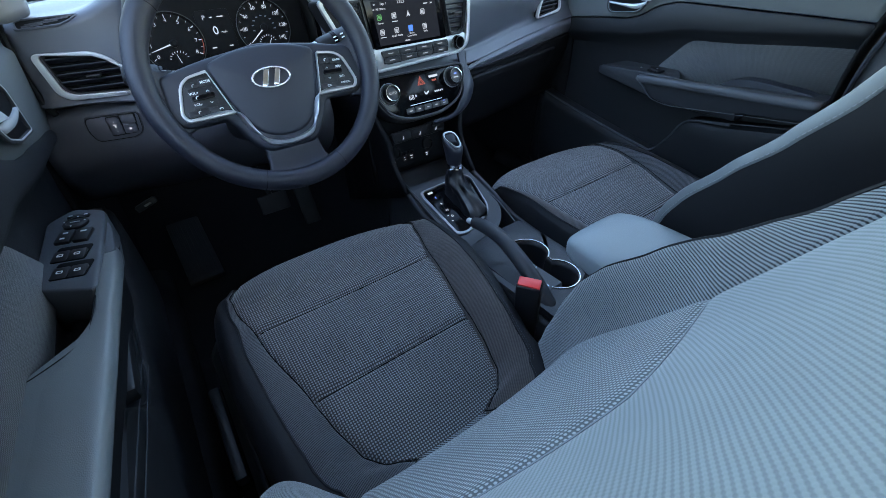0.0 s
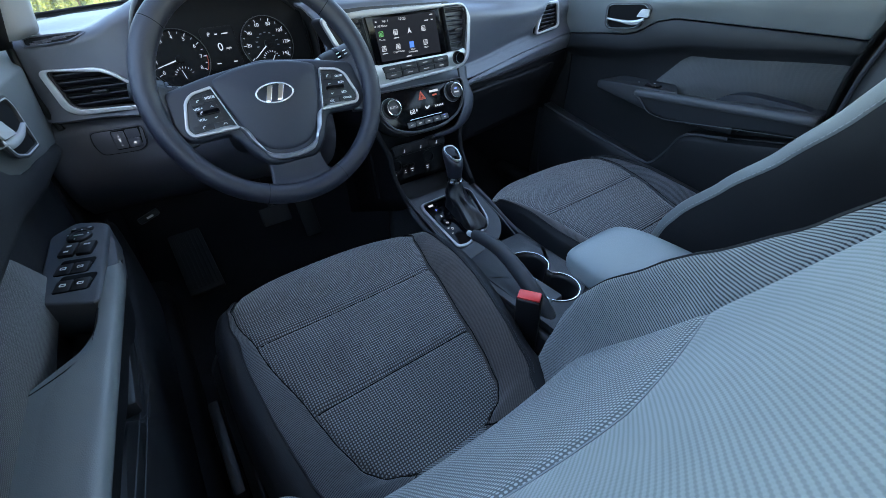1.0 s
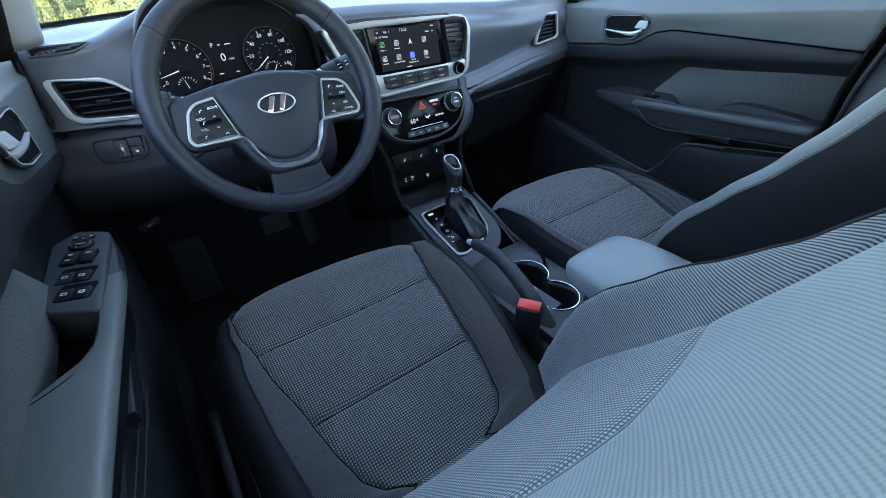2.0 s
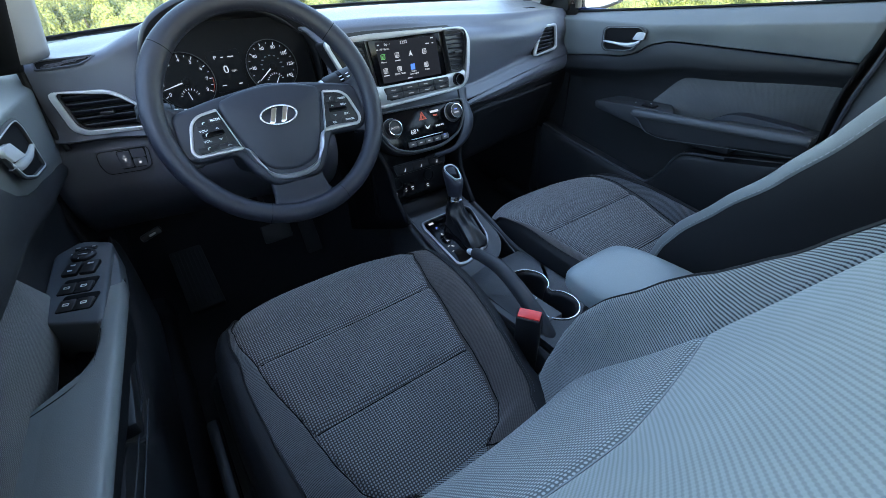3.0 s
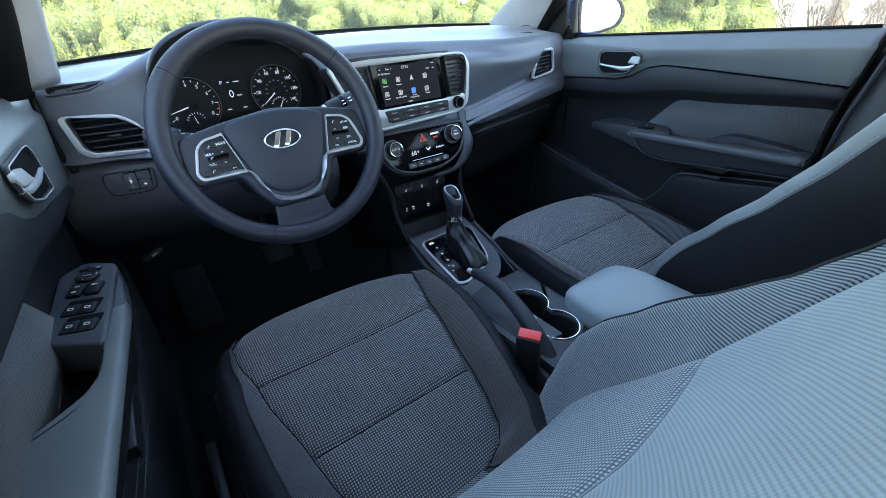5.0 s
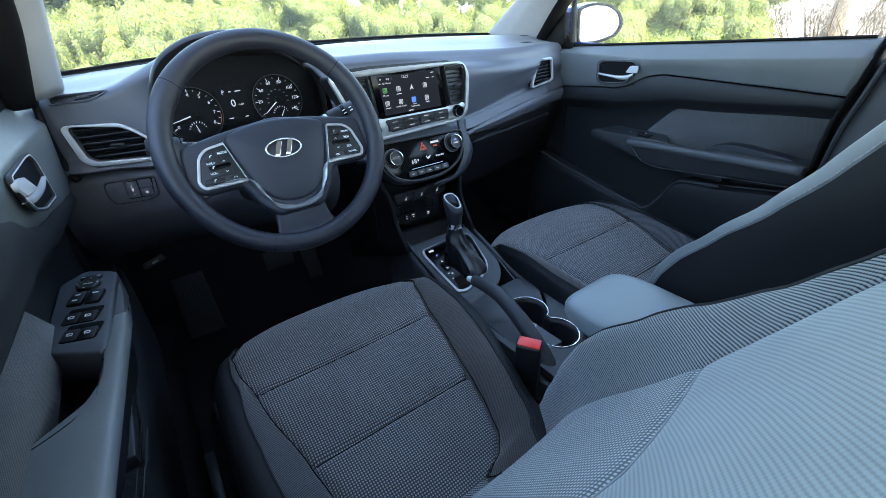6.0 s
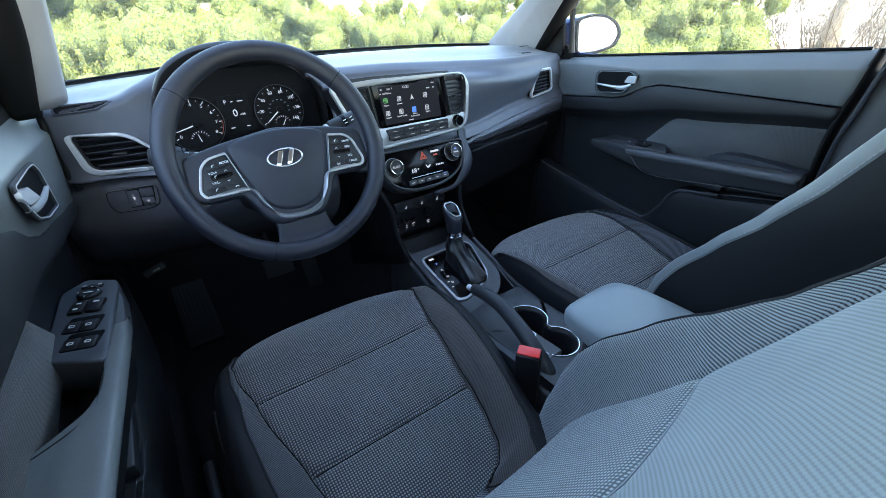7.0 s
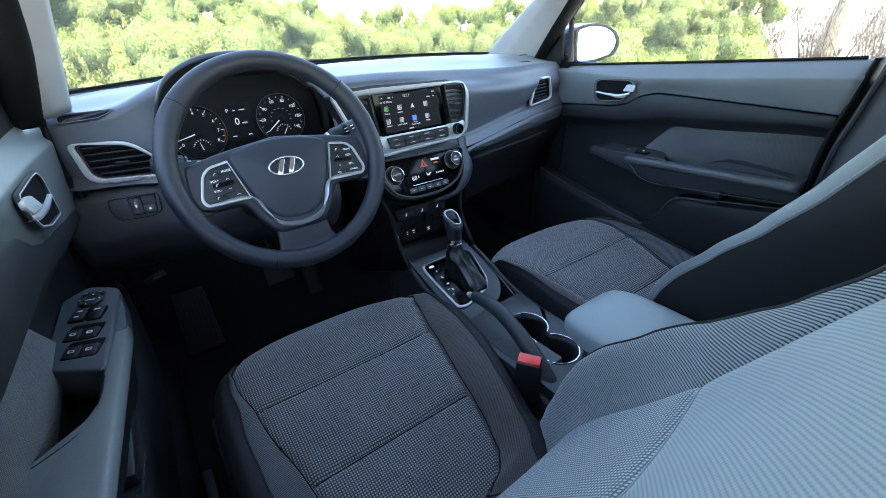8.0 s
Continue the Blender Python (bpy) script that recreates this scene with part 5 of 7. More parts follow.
part("cup_deck", ring(deck_o, pin, FL @ Matrix.Translation((0, 0, -0.012)), 0.014, 0.003, 2), DASHLOW, con, "dark deck round the cup holders")
part("cup_rim", ring(pill(0.0038), pill(0.0018), FL @ Matrix.Translation((0, 0, -0.002)), 0.006, 0.0016, 2), CHROME, con, "thin chrome rim")
bm = grid([[V((x, y, z)) for x, y in pill(e)] for e, z in ((0.002, 0.312), (0.0, 0.30), (-0.004, 0.245), (-0.008, 0.238))], closed_u=True)
part("cup_well", bm, BLACKP, con, "deep black wells", solid=0.002)
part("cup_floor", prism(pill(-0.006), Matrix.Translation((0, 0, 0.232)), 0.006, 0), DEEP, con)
part("rear_box", box(frm((0.006, -0.70, 0.20), (1, 0, 0), (0, 1, 0)), 0.19, 0.50, 0.22, 0.01), DASHLOW, con)
part("tray", box(frm((-0.045, -0.22, 0.302), (1, 0, 0), (0, 1, -0.05)), 0.095, 0.26, 0.016, 0.005), RAILD, con, "dark tray under the hand brake")
part("tray_groove", tube(spline([(-0.088, -0.125, 0.3155), (-0.078, -0.150, 0.3150), (-0.074, -0.20, 0.3125), (-0.076, -0.26, 0.3095), (-0.082, -0.33, 0.306)], 24), 0.0012, 6), RUBBER, con)

# armrest
arm = thing("console_armrest", (0.01, -0.55, 0.31), "padded blue-grey vinyl armrest lid on the console", "armrest")
rows = []
for y, w, zt, zb in ((-0.372, 0.045, 0.452, 0.440), (-0.378, 0.062, 0.462, 0.430), (-0.395, 0.074, 0.470, 0.424), (-0.44, 0.082, 0.476, 0.420), (-0.55, 0.084, 0.477, 0.418), (-0.68, 0.082, 0.472, 0.418), (-0.72, 0.070, 0.460, 0.425)):
    rows.append([V((0.014 + w * math.copysign(abs(math.cos(q)) ** 0.45, math.cos(q)), y, (zt + zb) / 2 + (zt - zb) / 2 * math.copysign(abs(math.sin(q)) ** 0.55, math.sin(q)))) for q in (2 * math.pi * j / 40 for j in range(40))])
cols = [spline([r[j] for r in rows], 36) for j in range(40)]
bm = grid([[c[i] for c in cols] for i in range(37)], closed_u=True)
bm.verts.ensure_lookup_table()
bm.faces.new([bm.verts[j] for j in range(40)])
bm.faces.new([bm.verts[36 * 40 + j] for j in range(40)])
part("lid", bm, PADDED, arm, "padded vinyl lid")
part("bin", box(frm((0.016, -0.565, 0.36), (1, 0, 0), (0, 1, 0)), 0.135, 0.29, 0.12, 0.008), DASHLOW, arm, "dark storage bin")

# gear lever
gl = thing("gear_lever", (0.004, -0.015, 0.35), "leather gaitered gear lever with a chrome-trimmed knob", "gear lever")
prof = ((0.334, 0.035, 0.070, 0.010, -0.030), (0.352, 0.031, 0.060, 0.010, -0.026), (0.376, 0.025, 0.038, 0.007, -0.010), (0.396, 0.024, 0.026, 0.002, -0.002), (0.412, 0.0195, 0.021, 0.003, 0.002), (0.426, 0.0175, 0.018, 0.003, 0.003))
rows = []
for k, (z, wx, wy, cx, cy) in enumerate(prof):
    r = []
    for j in range(48):
        q = 2 * math.pi * j / 48
        f = 1 + (0.13 * math.sin(5 * q + k * 0.9) + 0.06 * math.sin(9 * q - k * 1.3)) * (1.0 if 0 < k < 4 else 0.25)
        sq = 1 / max(abs(math.cos(q)), abs(math.sin(q))) ** (0.40 if k < 2 else 0.15)
        r.append(V((cx + wx * f * sq * 0.92 * math.cos(q), cy + wy * f * sq * 0.92 * math.sin(q), z)))
    rows.append(r)
cols = [spline([r[j] for r in rows], 20) for j in range(48)]
part("gaiter", grid([[c[i] for c in cols] for i in range(21)], closed_u=True), GAITER, gl, "creased dark leather gaiter", solid=0.0015)
up = V((0.0, 0.02, 1)).normalized()
base = V((0.003, 0.003, 0.424))
lm = frm(base, (1, 0, 0), (0, 1, 0))
part("collar", lathe([(0.0175, 0), (0.0178, 0.004), (0.0165, 0.005), (0.0165, 0.009), (0.0172, 0.010), (0.0168, 0.014)], lm, 28), CHROME, gl, "chrome collar")
rows = []
for z, wx, wyf, wyb, cy in ((0.018, 0.0165, 0.0165, 0.0165, 0.0), (0.028, 0.0175, 0.020, 0.0185, 0.0), (0.042, 0.0190, 0.025, 0.021, 0.001), (0.055, 0.0205, 0.030, 0.025, 0.003), (0.063, 0.0205, 0.032, 0.026, 0.004), (0.069, 0.0180, 0.028, 0.022, 0.004), (0.0715, 0.010, 0.015, 0.012, 0.004)):
    rows.append([base + V((wx * math.cos(q), cy + (wyf if math.sin(q) > 0 else wyb) * math.sin(q), z + 0.46 * (cy + (wyf if math.sin(q) > 0 else wyb) * math.sin(q)) * min(1, max(0, (z - 0.028) / 0.03)) - 0.006)) for q in (2 * math.pi * j / 32 for j in range(32))])
cols = [spline([r[j] for r in rows], 24) for j in range(32)]
bm = grid([[c[i] for c in cols] for i in range(25)], closed_u=True)
bm.verts.ensure_lookup_table()
bm.faces.new([bm.verts[24 * 32 + j] for j in range(32)])
part("knob", bm, LEATHER, gl, "dark leather knob")
tm = frm(base + V((0, 0.003, 0.0672)), (1, 0, 0), (0, 1, 0.46))
tri = rpoly([(-0.018, 0.009), (-0.012, 0.027), (0.012, 0.027), (0.018, 0.009), (0.008, -0.023), (-0.008, -0.023)], 0.009)
part("knob_trim", ring(tri, [(x * 0.86, y * 0.88) for x, y in tri], tm @ Matrix.Translation((0, 0, -0.003)), 0.0055, 0.0016), SILVER, gl, "satin silver knob trim")
part("knob_cap", prism([(x * 0.82, y * 0.84) for x, y in tri], tm @ Matrix.Translation((0, 0, -0.003)), 0.0045, 0.001), GLOSSB, gl, "gloss black knob cap")

# hand brake
hb = thing("hand_brake", (-0.058, -0.30, 0.31), "dark lowered hand brake lever with a silver button", "hand brake")
pts = spline([(-0.046, -0.133, 0.362), (-0.044, -0.16, 0.367), (-0.042, -0.21, 0.366), (-0.045, -0.255, 0.356), (-0.050, -0.30, 0.341), (-0.055, -0.345, 0.317), (-0.060, -0.385, 0.286), (-0.064, -0.425, 0.245)], 24)
rad = [0.0112 + 0.0036 * math.sin(math.pi * min(1, i / 12) / 2) + 0.0040 * max(0, i - 10) / 14 for i in range(25)]
part("lever", tube(pts, rad, 16, flat=1.15), ARMD, hb, "dark moulded grip")
part("release_button", tube([(-0.0470, -0.113, 0.3580), (-0.0468, -0.116, 0.3590), (-0.0465, -0.124, 0.3605), (-0.046, -0.136, 0.3625)], [0.0056, 0.0066, 0.0070, 0.0072], 14), SATIN, hb, "silver release button")

# seat belt buckle beside the driver's cushion
bk = thing("seat_belt_buckle", (-0.108, -0.37, 0.20), "black seat belt buckle with a red release button", "seat belt")
bd = V((-0.16, 0.13, 1)).normalized()
bmx = frm((-0.107, -0.360, 0.339), V((0.55, -0.83, 0)), bd)
part("buckle_body", box(bmx @ Matrix.Translation((0, -0.060, 0)), 0.043, 0.208, 0.028, 0.004, 3), BLACKP, bk, "black buckle body")
part("release_button", box(bmx @ Matrix.Translation((0, 0.0425, 0.0)), 0.039, 0.008, 0.022, 0.002), RED, bk, "red release button")
part("stalk", tube([bmx @ V((0, -0.04, 0)), bmx @ V((0, -0.10, 0.0)), bmx @ V((0, -0.16, -0.01))], 0.014, 10, flat=0.6), BLACKP, bk, "black stalk")

# pedals and heel pad
pd = thing("brake_pedal", (-0.33, 0.55, 0.1), "black rubber brake pedal on a steel arm", "pedal")
part("pad", box(frm((-0.32, 0.50, 0.22), (1, 0, 0), (0, 0.5, 1)), 0.085, 0.055, 0.014, 0.004), MATC, pd)
part("arm", tube([(-0.32, 0.51, 0.22), (-0.33, 0.62, 0.34), (-0.34, 0.66, 0.50)], 0.008, 8), BLACKP, pd)
pd = thing("accelerator_pedal", (-0.21, 0.58, 0.05), "black rubber accelerator pedal on its arm", "pedal")
part("pad", box(frm((-0.21, 0.56, 0.15), (1, 0, 0), (0, 0.5, 1)), 0.05, 0.14, 0.014, 0.004), MATC, pd)
part("arm", tube([(-0.21, 0.58, 0.20), (-0.21, 0.68, 0.36)], 0.008, 8), BLACKP, pd)
mat1 = thing("foot_rest", (-0.575, 0.68, 0.02), "black ribbed rubber foot rest on the carpet", "foot rest")
fm = frm((-0.575, 0.66, 0.062), (1, 0.02, 0), (0, 1, 0.22))
part("pad", box(fm, 0.10, 0.30, 0.02, 0.006), MATC, mat1)
for k in range(7):
    part("rib", box(fm @ Matrix.Translation((-0.036 + k * 0.012, 0, 0.011)), 0.005, 0.26, 0.005, 0.001, 1), MATC, mat1)
hood = thing("bonnet_release", (-0.625, 0.42, 0.33), "black bonnet release handle under the dash", "handle")
part("lever", box(frm((-0.620, 0.44, 0.355), (1, 0.1, 0.3), (0, 0.3, 1)), 0.05, 0.016, 0.02, 0.004), BLACKP, hood)
part("lever_print", box(frm((-0.617, 0.4295, 0.358), (1, 0.1, 0.3), (0, 0.3, 1)), 0.016, 0.005, 0.002, 0.0005, 1), WHITEINK, hood)

# ---------------------------------------------------------------- front seats
def build_seat(name, cx, out, label, recline, dy, group, cy=0.0, cz=0.0, seams=(-0.153, -0.311)):
    """cx: its middle; out: +1 or -1 for the door side; recline in degrees; dy moves the backrest along the car, cy and cz the cushion."""
    seat = thing(name, (cx, -0.25, 0.02), label, "car seat", group)
    CL = [(0.00, (0.046, 0.215)), (0.08, (0.068, 0.262)), (0.16, (0.052, 0.314)), (0.24, (-0.004, 0.346)), (0.34, (-0.070, 0.356)), (0.50, (-0.165, 0.354)), (0.76, (-0.318, 0.328)), (1.0, (-0.462, 0.300)), (1.16, (-0.56, 0.292))]
    cpts = [V((0, *p)) for _, p in CL]
    ks = [k for k, _ in CL]

    def centre(v):
        for i in range(len(ks) - 1):
            if v <= ks[i + 1] + 1e-9:
                t = (v - ks[i]) / (ks[i + 1] - ks[i])
                b, c = cpts[i], cpts[i + 1]
                a = cpts[i - 1] if i else b * 2 - c
                d = cpts[i + 2] if i + 2 < len(cpts) else c * 2 - b
                return 0.5 * (2 * b + (c - a) * t + (2 * a - 5 * b + 4 * c - d) * t * t + (3 * b - a - 3 * c + d) * t ** 3)
        return cpts[-1].copy()

    WI = [(-0.50, 0.035), (-0.462, 0.062), (-0.445, 0.098), (-0.42, 0.117), (-0.36, 0.133), (-0.318, 0.141), (-0.165, 0.166), (-0.06, 0.192), (-0.02, 0.204), (0.05, 0.204)]
    WO = [(-0.56, 0.205), (-0.45, 0.220), (-0.25, 0.232), (-0.06, 0.228), (0.0, 0.222), (0.05, 0.212)]
    HB = [(-0.50, 0.045), (-0.40, 0.040), (-0.20, 0.026), (-0.05, 0.010), (0.0, 0.002), (0.05, 0.0)]

    def cush(u, v):
        c = centre(v)
        y, z = c.y, c.z
        wi, wo, hb = curve1(WI, y), curve1(WO, y), curve1(HB, y)
        a = abs(u)
        if u * out > 0:
            wi *= curve1([(-0.32, 1.0), (-0.22, 1.04), (-0.12, 1.03), (-0.05, 0.96), (0.0, 0.88), (0.06, 0.82)], y)
            wo *= curve1([(-0.12, 0.975), (-0.03, 0.94), (0.06, 0.88)], y)
        elif out > 0:
            wi *= 1.12
        else:
            wo *= curve1([(-0.50, 0.84), (-0.42, 0.87), (-0.34, 0.94), (-0.28, 1.0), (-0.235, 1.04), (-0.165, 1.075), (-0.06, 1.085), (0.05, 1.06)], y)
        bow = (0.085 if u < 0 else 0.058) * max(0.0, 1 - (v / 0.35)) if v < 0.35 else 0.0
        if a <= 0.62:
            x = wi * a / 0.62
            h = -0.006 * (1 - (a / 0.62) ** 2)
            for ys in seams:
                dy = y - ys + 0.004 * (a / 0.62) ** 2
                h -= 0.0060 * math.exp(-(dy / (0.0075 if dy > 0 else 0.0040)) ** 2)
            h += 0.005 * max(0, math.cos((y - seams[0]) / 0.158 * math.pi - math.pi / 2) ** 2) * (1 - (a / 0.62) ** 4)
            h -= 0.005 * math.exp(-((0.62 - a) / 0.018) ** 2)
        elif a <= 1.0:
            q = (a - 0.62) / 0.38
            x = wi + (wo - wi) * q
            h = hb * math.sin(q * math.pi * 0.62) - 0.005 * math.exp(-(q / 0.04) ** 2) - 0.003 * math.exp(-((1 - q) / 0.04) ** 2) - 0.010 * q ** 4
        else:
            q = (a - 1.0) / 0.5
            x = wo + 0.016 * math.sin(q * math.pi * 0.6)
            h = hb * math.sin(math.pi * 0.62) - 0.013 - (z - 0.20) * (1 - math.cos(q * math.pi / 2)) ** 0.9
        y2 = y - bow * min(1.35, x / 0.2) ** 3.1
        if v < 0.35:
            y2 += 0.014 * (1 - v / 0.35) * max(0.0, 1 - (x / 0.17) ** 2)
        return V((cx + math.copysign(x, u), y2 + cy, z + h + cz))

    def cuv(u, v):
        p = cush(u, v)
        return (p.x, p.y - 0.9 * max(0, 0.34 - p.z) * (p.y > -0.05))

    part("cushion_front", fsheet(cush, -0.62, 0.62, 0.0, 0.13, 24, 8, cuv), SEATSIDE, seat, "dark leatherette cushion front", 60)
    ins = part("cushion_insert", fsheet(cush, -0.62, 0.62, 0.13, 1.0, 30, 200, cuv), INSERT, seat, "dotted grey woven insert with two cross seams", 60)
    part("cushion_rear", fsheet(cush, -0.62, 0.62, 1.0, 1.16, 10, 8, cuv), BOLSTER, seat, "", 60)
    for s in (-1, 1):
        def e(v, s=s):
            if s == out:
                return curve1([(0.10, 0.69), (0.30, 0.72), (0.45, 0.77), (0.60, 0.83), (0.75, 0.86), (1.16, 0.88)], v)
            if out < 0:
                return curve1([(0.10, 0.86), (0.45, 0.88), (0.75, 0.90), (1.16, 0.87)], v)
            return curve1([(0.10, 0.90), (0.45, 0.95), (0.60, 0.965), (0.75, 0.955), (0.90, 0.93), (1.16, 0.90)], v)

        def strip(lo, hi):
            """A sheet between two lines along the cushion."""
            def at(q, v):
                a, b = (lo(v) if callable(lo) else lo), (hi(v) if callable(hi) else hi)
                return (a + (b - a) * q) * s
            return lambda q, v: cush(at(q, v), v), lambda q, v: cuv(at(q, v), v)

        f, g = strip(0.62, e)
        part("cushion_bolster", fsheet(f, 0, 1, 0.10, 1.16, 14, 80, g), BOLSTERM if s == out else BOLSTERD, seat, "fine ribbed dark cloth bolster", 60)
        f, g = strip(e, 1.5)
        part("cushion_side", fsheet(f, 0, 1, 0.0, 1.16, 16, 60, g), SEATSIDE, seat, "dark leatherette cushion side", 60)
        f, g = strip(0.62, e)
        part("cushion_corner", fsheet(f, 0, 1, 0.0, 0.10, 10, 8, g), SEATSIDE, seat, "", 60)
        edge = [cush(e(0.06 + 1.08 * i / 60) * s, 0.06 + 1.08 * i / 60) + V((0, 0, 0.0012)) for i in range(61)]
        part("piping", tube(edge, 0.0016, 6), SEATSIDE, seat)
        if out < 0 and s > 0:
            dots = [(0.25 + 0.0085 * i, 0.25 + 0.0085 * i + 0.005) for i in range(88)]
            part("edge_stitching", joined([tube([cush(e(v) + 0.026, v) + V((0.0004, 0, 0.0008)) for v in q], 0.0005, 5) for q in dots]), WHEELTHREAD, seat, "row of dark grey stitches")
        inn = [cush(0.635 * s, 0.14 + 0.86 * i / 60) + V((0, 0, 0.0012)) for i in range(61)]
        part("insert_seam", tube(inn, 0.0011, 5), DEEP, ins)
    # dark tube along the two cross seams deepens the shade of their grooves
    for ys in seams:
        line = []
        for k in range(25):
            u = -0.60 + 1.20 * k / 24
            lo, hi = 0.0, 1.1
            for _ in range(24):
                v = (lo + hi) / 2
                lo, hi = (v, hi) if centre(v).y > ys - 0.004 * (u / 0.62) ** 2 else (lo, v)
            line.append(cush(u, v) + V((0, -0.0004, 0.0008)))
        part("cross_seam_shade", tube(line, 0.0012, 6), DEEP, ins)
    # short seams at the rear of the cushion
    for s in (-1, 1):
        part("rear_seam", tube([cush(0.60 * s + 0.3 * s * k / 6, 1.0 + 0.012 * k) + V((0, 0, 0.0005)) for k in range(7)], 0.0011, 5), DEEP, seat)
    # plastic shields and rails
    for s in (-1, 1):
        part("side_shield", patch([[(cx + s * x, y, z) for y, z in ((0.0, 0.235), (-0.12, 0.245), (-0.30, 0.25), (-0.46, 0.27), (-0.58, 0.30))] for x, dz in ((0.243, 0),)] +
                                  [[(cx + s * 0.262, y, z) for y, z in ((0.0, 0.20), (-0.12, 0.20), (-0.30, 0.195), (-0.46, 0.20), (-0.58, 0.21))],
                                   [(cx + s * 0.258, y, z) for y, z in ((-0.01, 0.15), (-0.12, 0.14), (-0.30, 0.13), (-0.46, 0.13), (-0.58, 0.13))]], 24, 8), BLACKP, seat, "black plastic seat shield", solid=0.004)
        part("rail", box(frm((cx + s * 0.20, -0.25, 0.07), (1, 0, 0), (0, 1, 0)), 0.04, 0.60, 0.05, 0.004), BLACKP, seat)
        for y in (-0.02, -0.48):
            part("rail_foot", box(frm((cx + s * 0.20, y, 0.038), (1, 0, 0), (0, 1, 0)), 0.05, 0.06, 0.03, 0.004), BLACKP, seat)
    part("seat_pan", box(frm((cx, -0.26, 0.17), (1, 0, 0), (0, 1, 0)), 0.44, 0.52, 0.16, 0.01), BLACKP, seat)
    part("height_lever", box(frm((cx + out * 0.276, -0.18, 0.19), (0, 1, 0.03), (0, 0, 1)), 0.20, 0.026, 0.02, 0.006), BLACKP, seat, "long black height lever")

    # backrest
    th = radians(recline)
    up, n0 = V((0, -math.sin(th), math.cos(th))), V((0, math.cos(th), math.sin(th)))
    base = V((cx, -0.47 + dy, 0.30))
    L = 0.66
    BWI = [(-0.08, 0.150), (0.10, 0.160), (0.22, 0.154), (0.28, 0.151), (0.36, 0.149), (0.39, 0.157), (0.42, 0.165), (0.45, 0.1745), (0.48, 0.183), (0.54, 0.192), (0.66, 0.196)]
    BWO = [(-0.08, 0.205), (0.05, 0.222), (0.20, 0.236), (0.40, 0.242), (0.52, 0.236), (0.60, 0.222), (0.66, 0.200)]
    BH = [(-0.08, 0.030), (0.0, 0.045), (0.05, 0.059), (0.12, 0.073), (0.16, 0.077), (0.20, 0.074), (0.28, 0.055), (0.36, 0.034), (0.44, 0.020), (0.55, 0.010), (0.66, 0.0)]

    def slim(s):
        """How far the driver's bolster narrows towards the shoulder."""
        return curve1([(0.33, 1.0), (0.40, 0.78), (0.45, 0.54), (0.50, 0.28), (0.56, 0.20), (0.66, 0.18)], s) if out < 0 else 1.0

    def back(u, s):
        wi, wo, hb = curve1(BWI, s), curve1(BWO, s), curve1(BH, s) * (0.84 if u * out > 0 else 1.0)
        wo, hb = wi + (wo - wi) * slim(s), hb * slim(s)
        a = abs(u)
        lum = 0.018 * math.exp(-((s - 0.16) / 0.12) ** 2)
        drop = 0.055 * max(0.0, (s - 0.30) / 0.36) ** 1.5
        if a <= 0.6:
            x = wi * a / 0.6
            h = lum - drop * (1 - 0.6 * (a / 0.6) ** 2) - 0.008 * (1 - (a / 0.6) ** 2) - 0.003 * math.exp(-((0.6 - a) / 0.02) ** 2)
            sb = 0.378 - 0.020 * (a / 0.6)
            h -= 0.003 * math.exp(-((s - sb) / 0.006) ** 2)
        elif a <= 1.0:
            q = (a - 0.6) / 0.4
            x = wi + (wo - wi) * q
            h = (lum - 0.4 * drop) * (1 - q) - 0.003 * math.exp(-(q / 0.04) ** 2) + hb * math.sin(math.pi / 2 * min(1, q / 0.82)) ** 1.4 - 0.012 * max(0, (q - 0.82) / 0.18) ** 2
        else:
            q = (a - 1.0) / 0.5
            x = wo + 0.014 * math.sin(math.pi * q) - 0.02 * q
            h = (hb - 0.012) * (1 - q) - 0.125 * q ** 1.2
        if s > L - 0.06:
            h -= 0.06 * ((s - L + 0.06) / 0.06) ** 2
        return base + V((math.copysign(x, u), 0, 0)) + up * s + n0 * h

    def buv(u, s):
        return (math.copysign(0.156 + (abs(u) - 0.6) * 0.26 * slim(s), u), s)

    def bline(u):
        return 0.378 - 0.020 * abs(u) / 0.6

    def rel(lo, hi):
        return lambda u, t: back(u, (lo(u) if callable(lo) else lo) * (1 - t) + (hi(u) if callable(hi) else hi) * t)

    def ruv(lo, hi):
        return lambda u, t: (u * 0.26, (lo(u) if callable(lo) else lo) * (1 - t) + (hi(u) if callable(hi) else hi) * t)

    part("backrest_insert", fsheet(rel(-0.08, bline), -0.6, 0.6, 0, 1, 30, 60, ruv(-0.08, bline)), BACKCLOTH_LIT, seat, "dotted grey woven backrest insert", 60)
    part("backrest_shoulder", fsheet(rel(bline, L), -0.6, 0.6, 0, 1, 30, 40, ruv(bline, L)), CHEVRON_LIT, seat, "dotted cloth across the shoulders, coloured lighter as lit", 60)
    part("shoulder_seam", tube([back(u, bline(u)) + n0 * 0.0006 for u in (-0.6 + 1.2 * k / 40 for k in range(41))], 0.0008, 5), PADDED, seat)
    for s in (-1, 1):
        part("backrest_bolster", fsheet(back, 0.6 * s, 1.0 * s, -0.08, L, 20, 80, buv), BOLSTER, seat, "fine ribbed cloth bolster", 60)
        part("backrest_side", fsheet(back, 1.0 * s, 1.5 * s, -0.08, L, 10, 60, buv), SEATSIDE, seat, "dark leatherette backrest side", 60)
        if out < 0 or s > 0:
            part("piping", tube([back((0.935 if out < 0 and s > 0 else 1.0) * s, -0.06 + (L + 0.04) * i / 60) for i in range(61)], 0.0022, 6), SEATSIDE, seat)
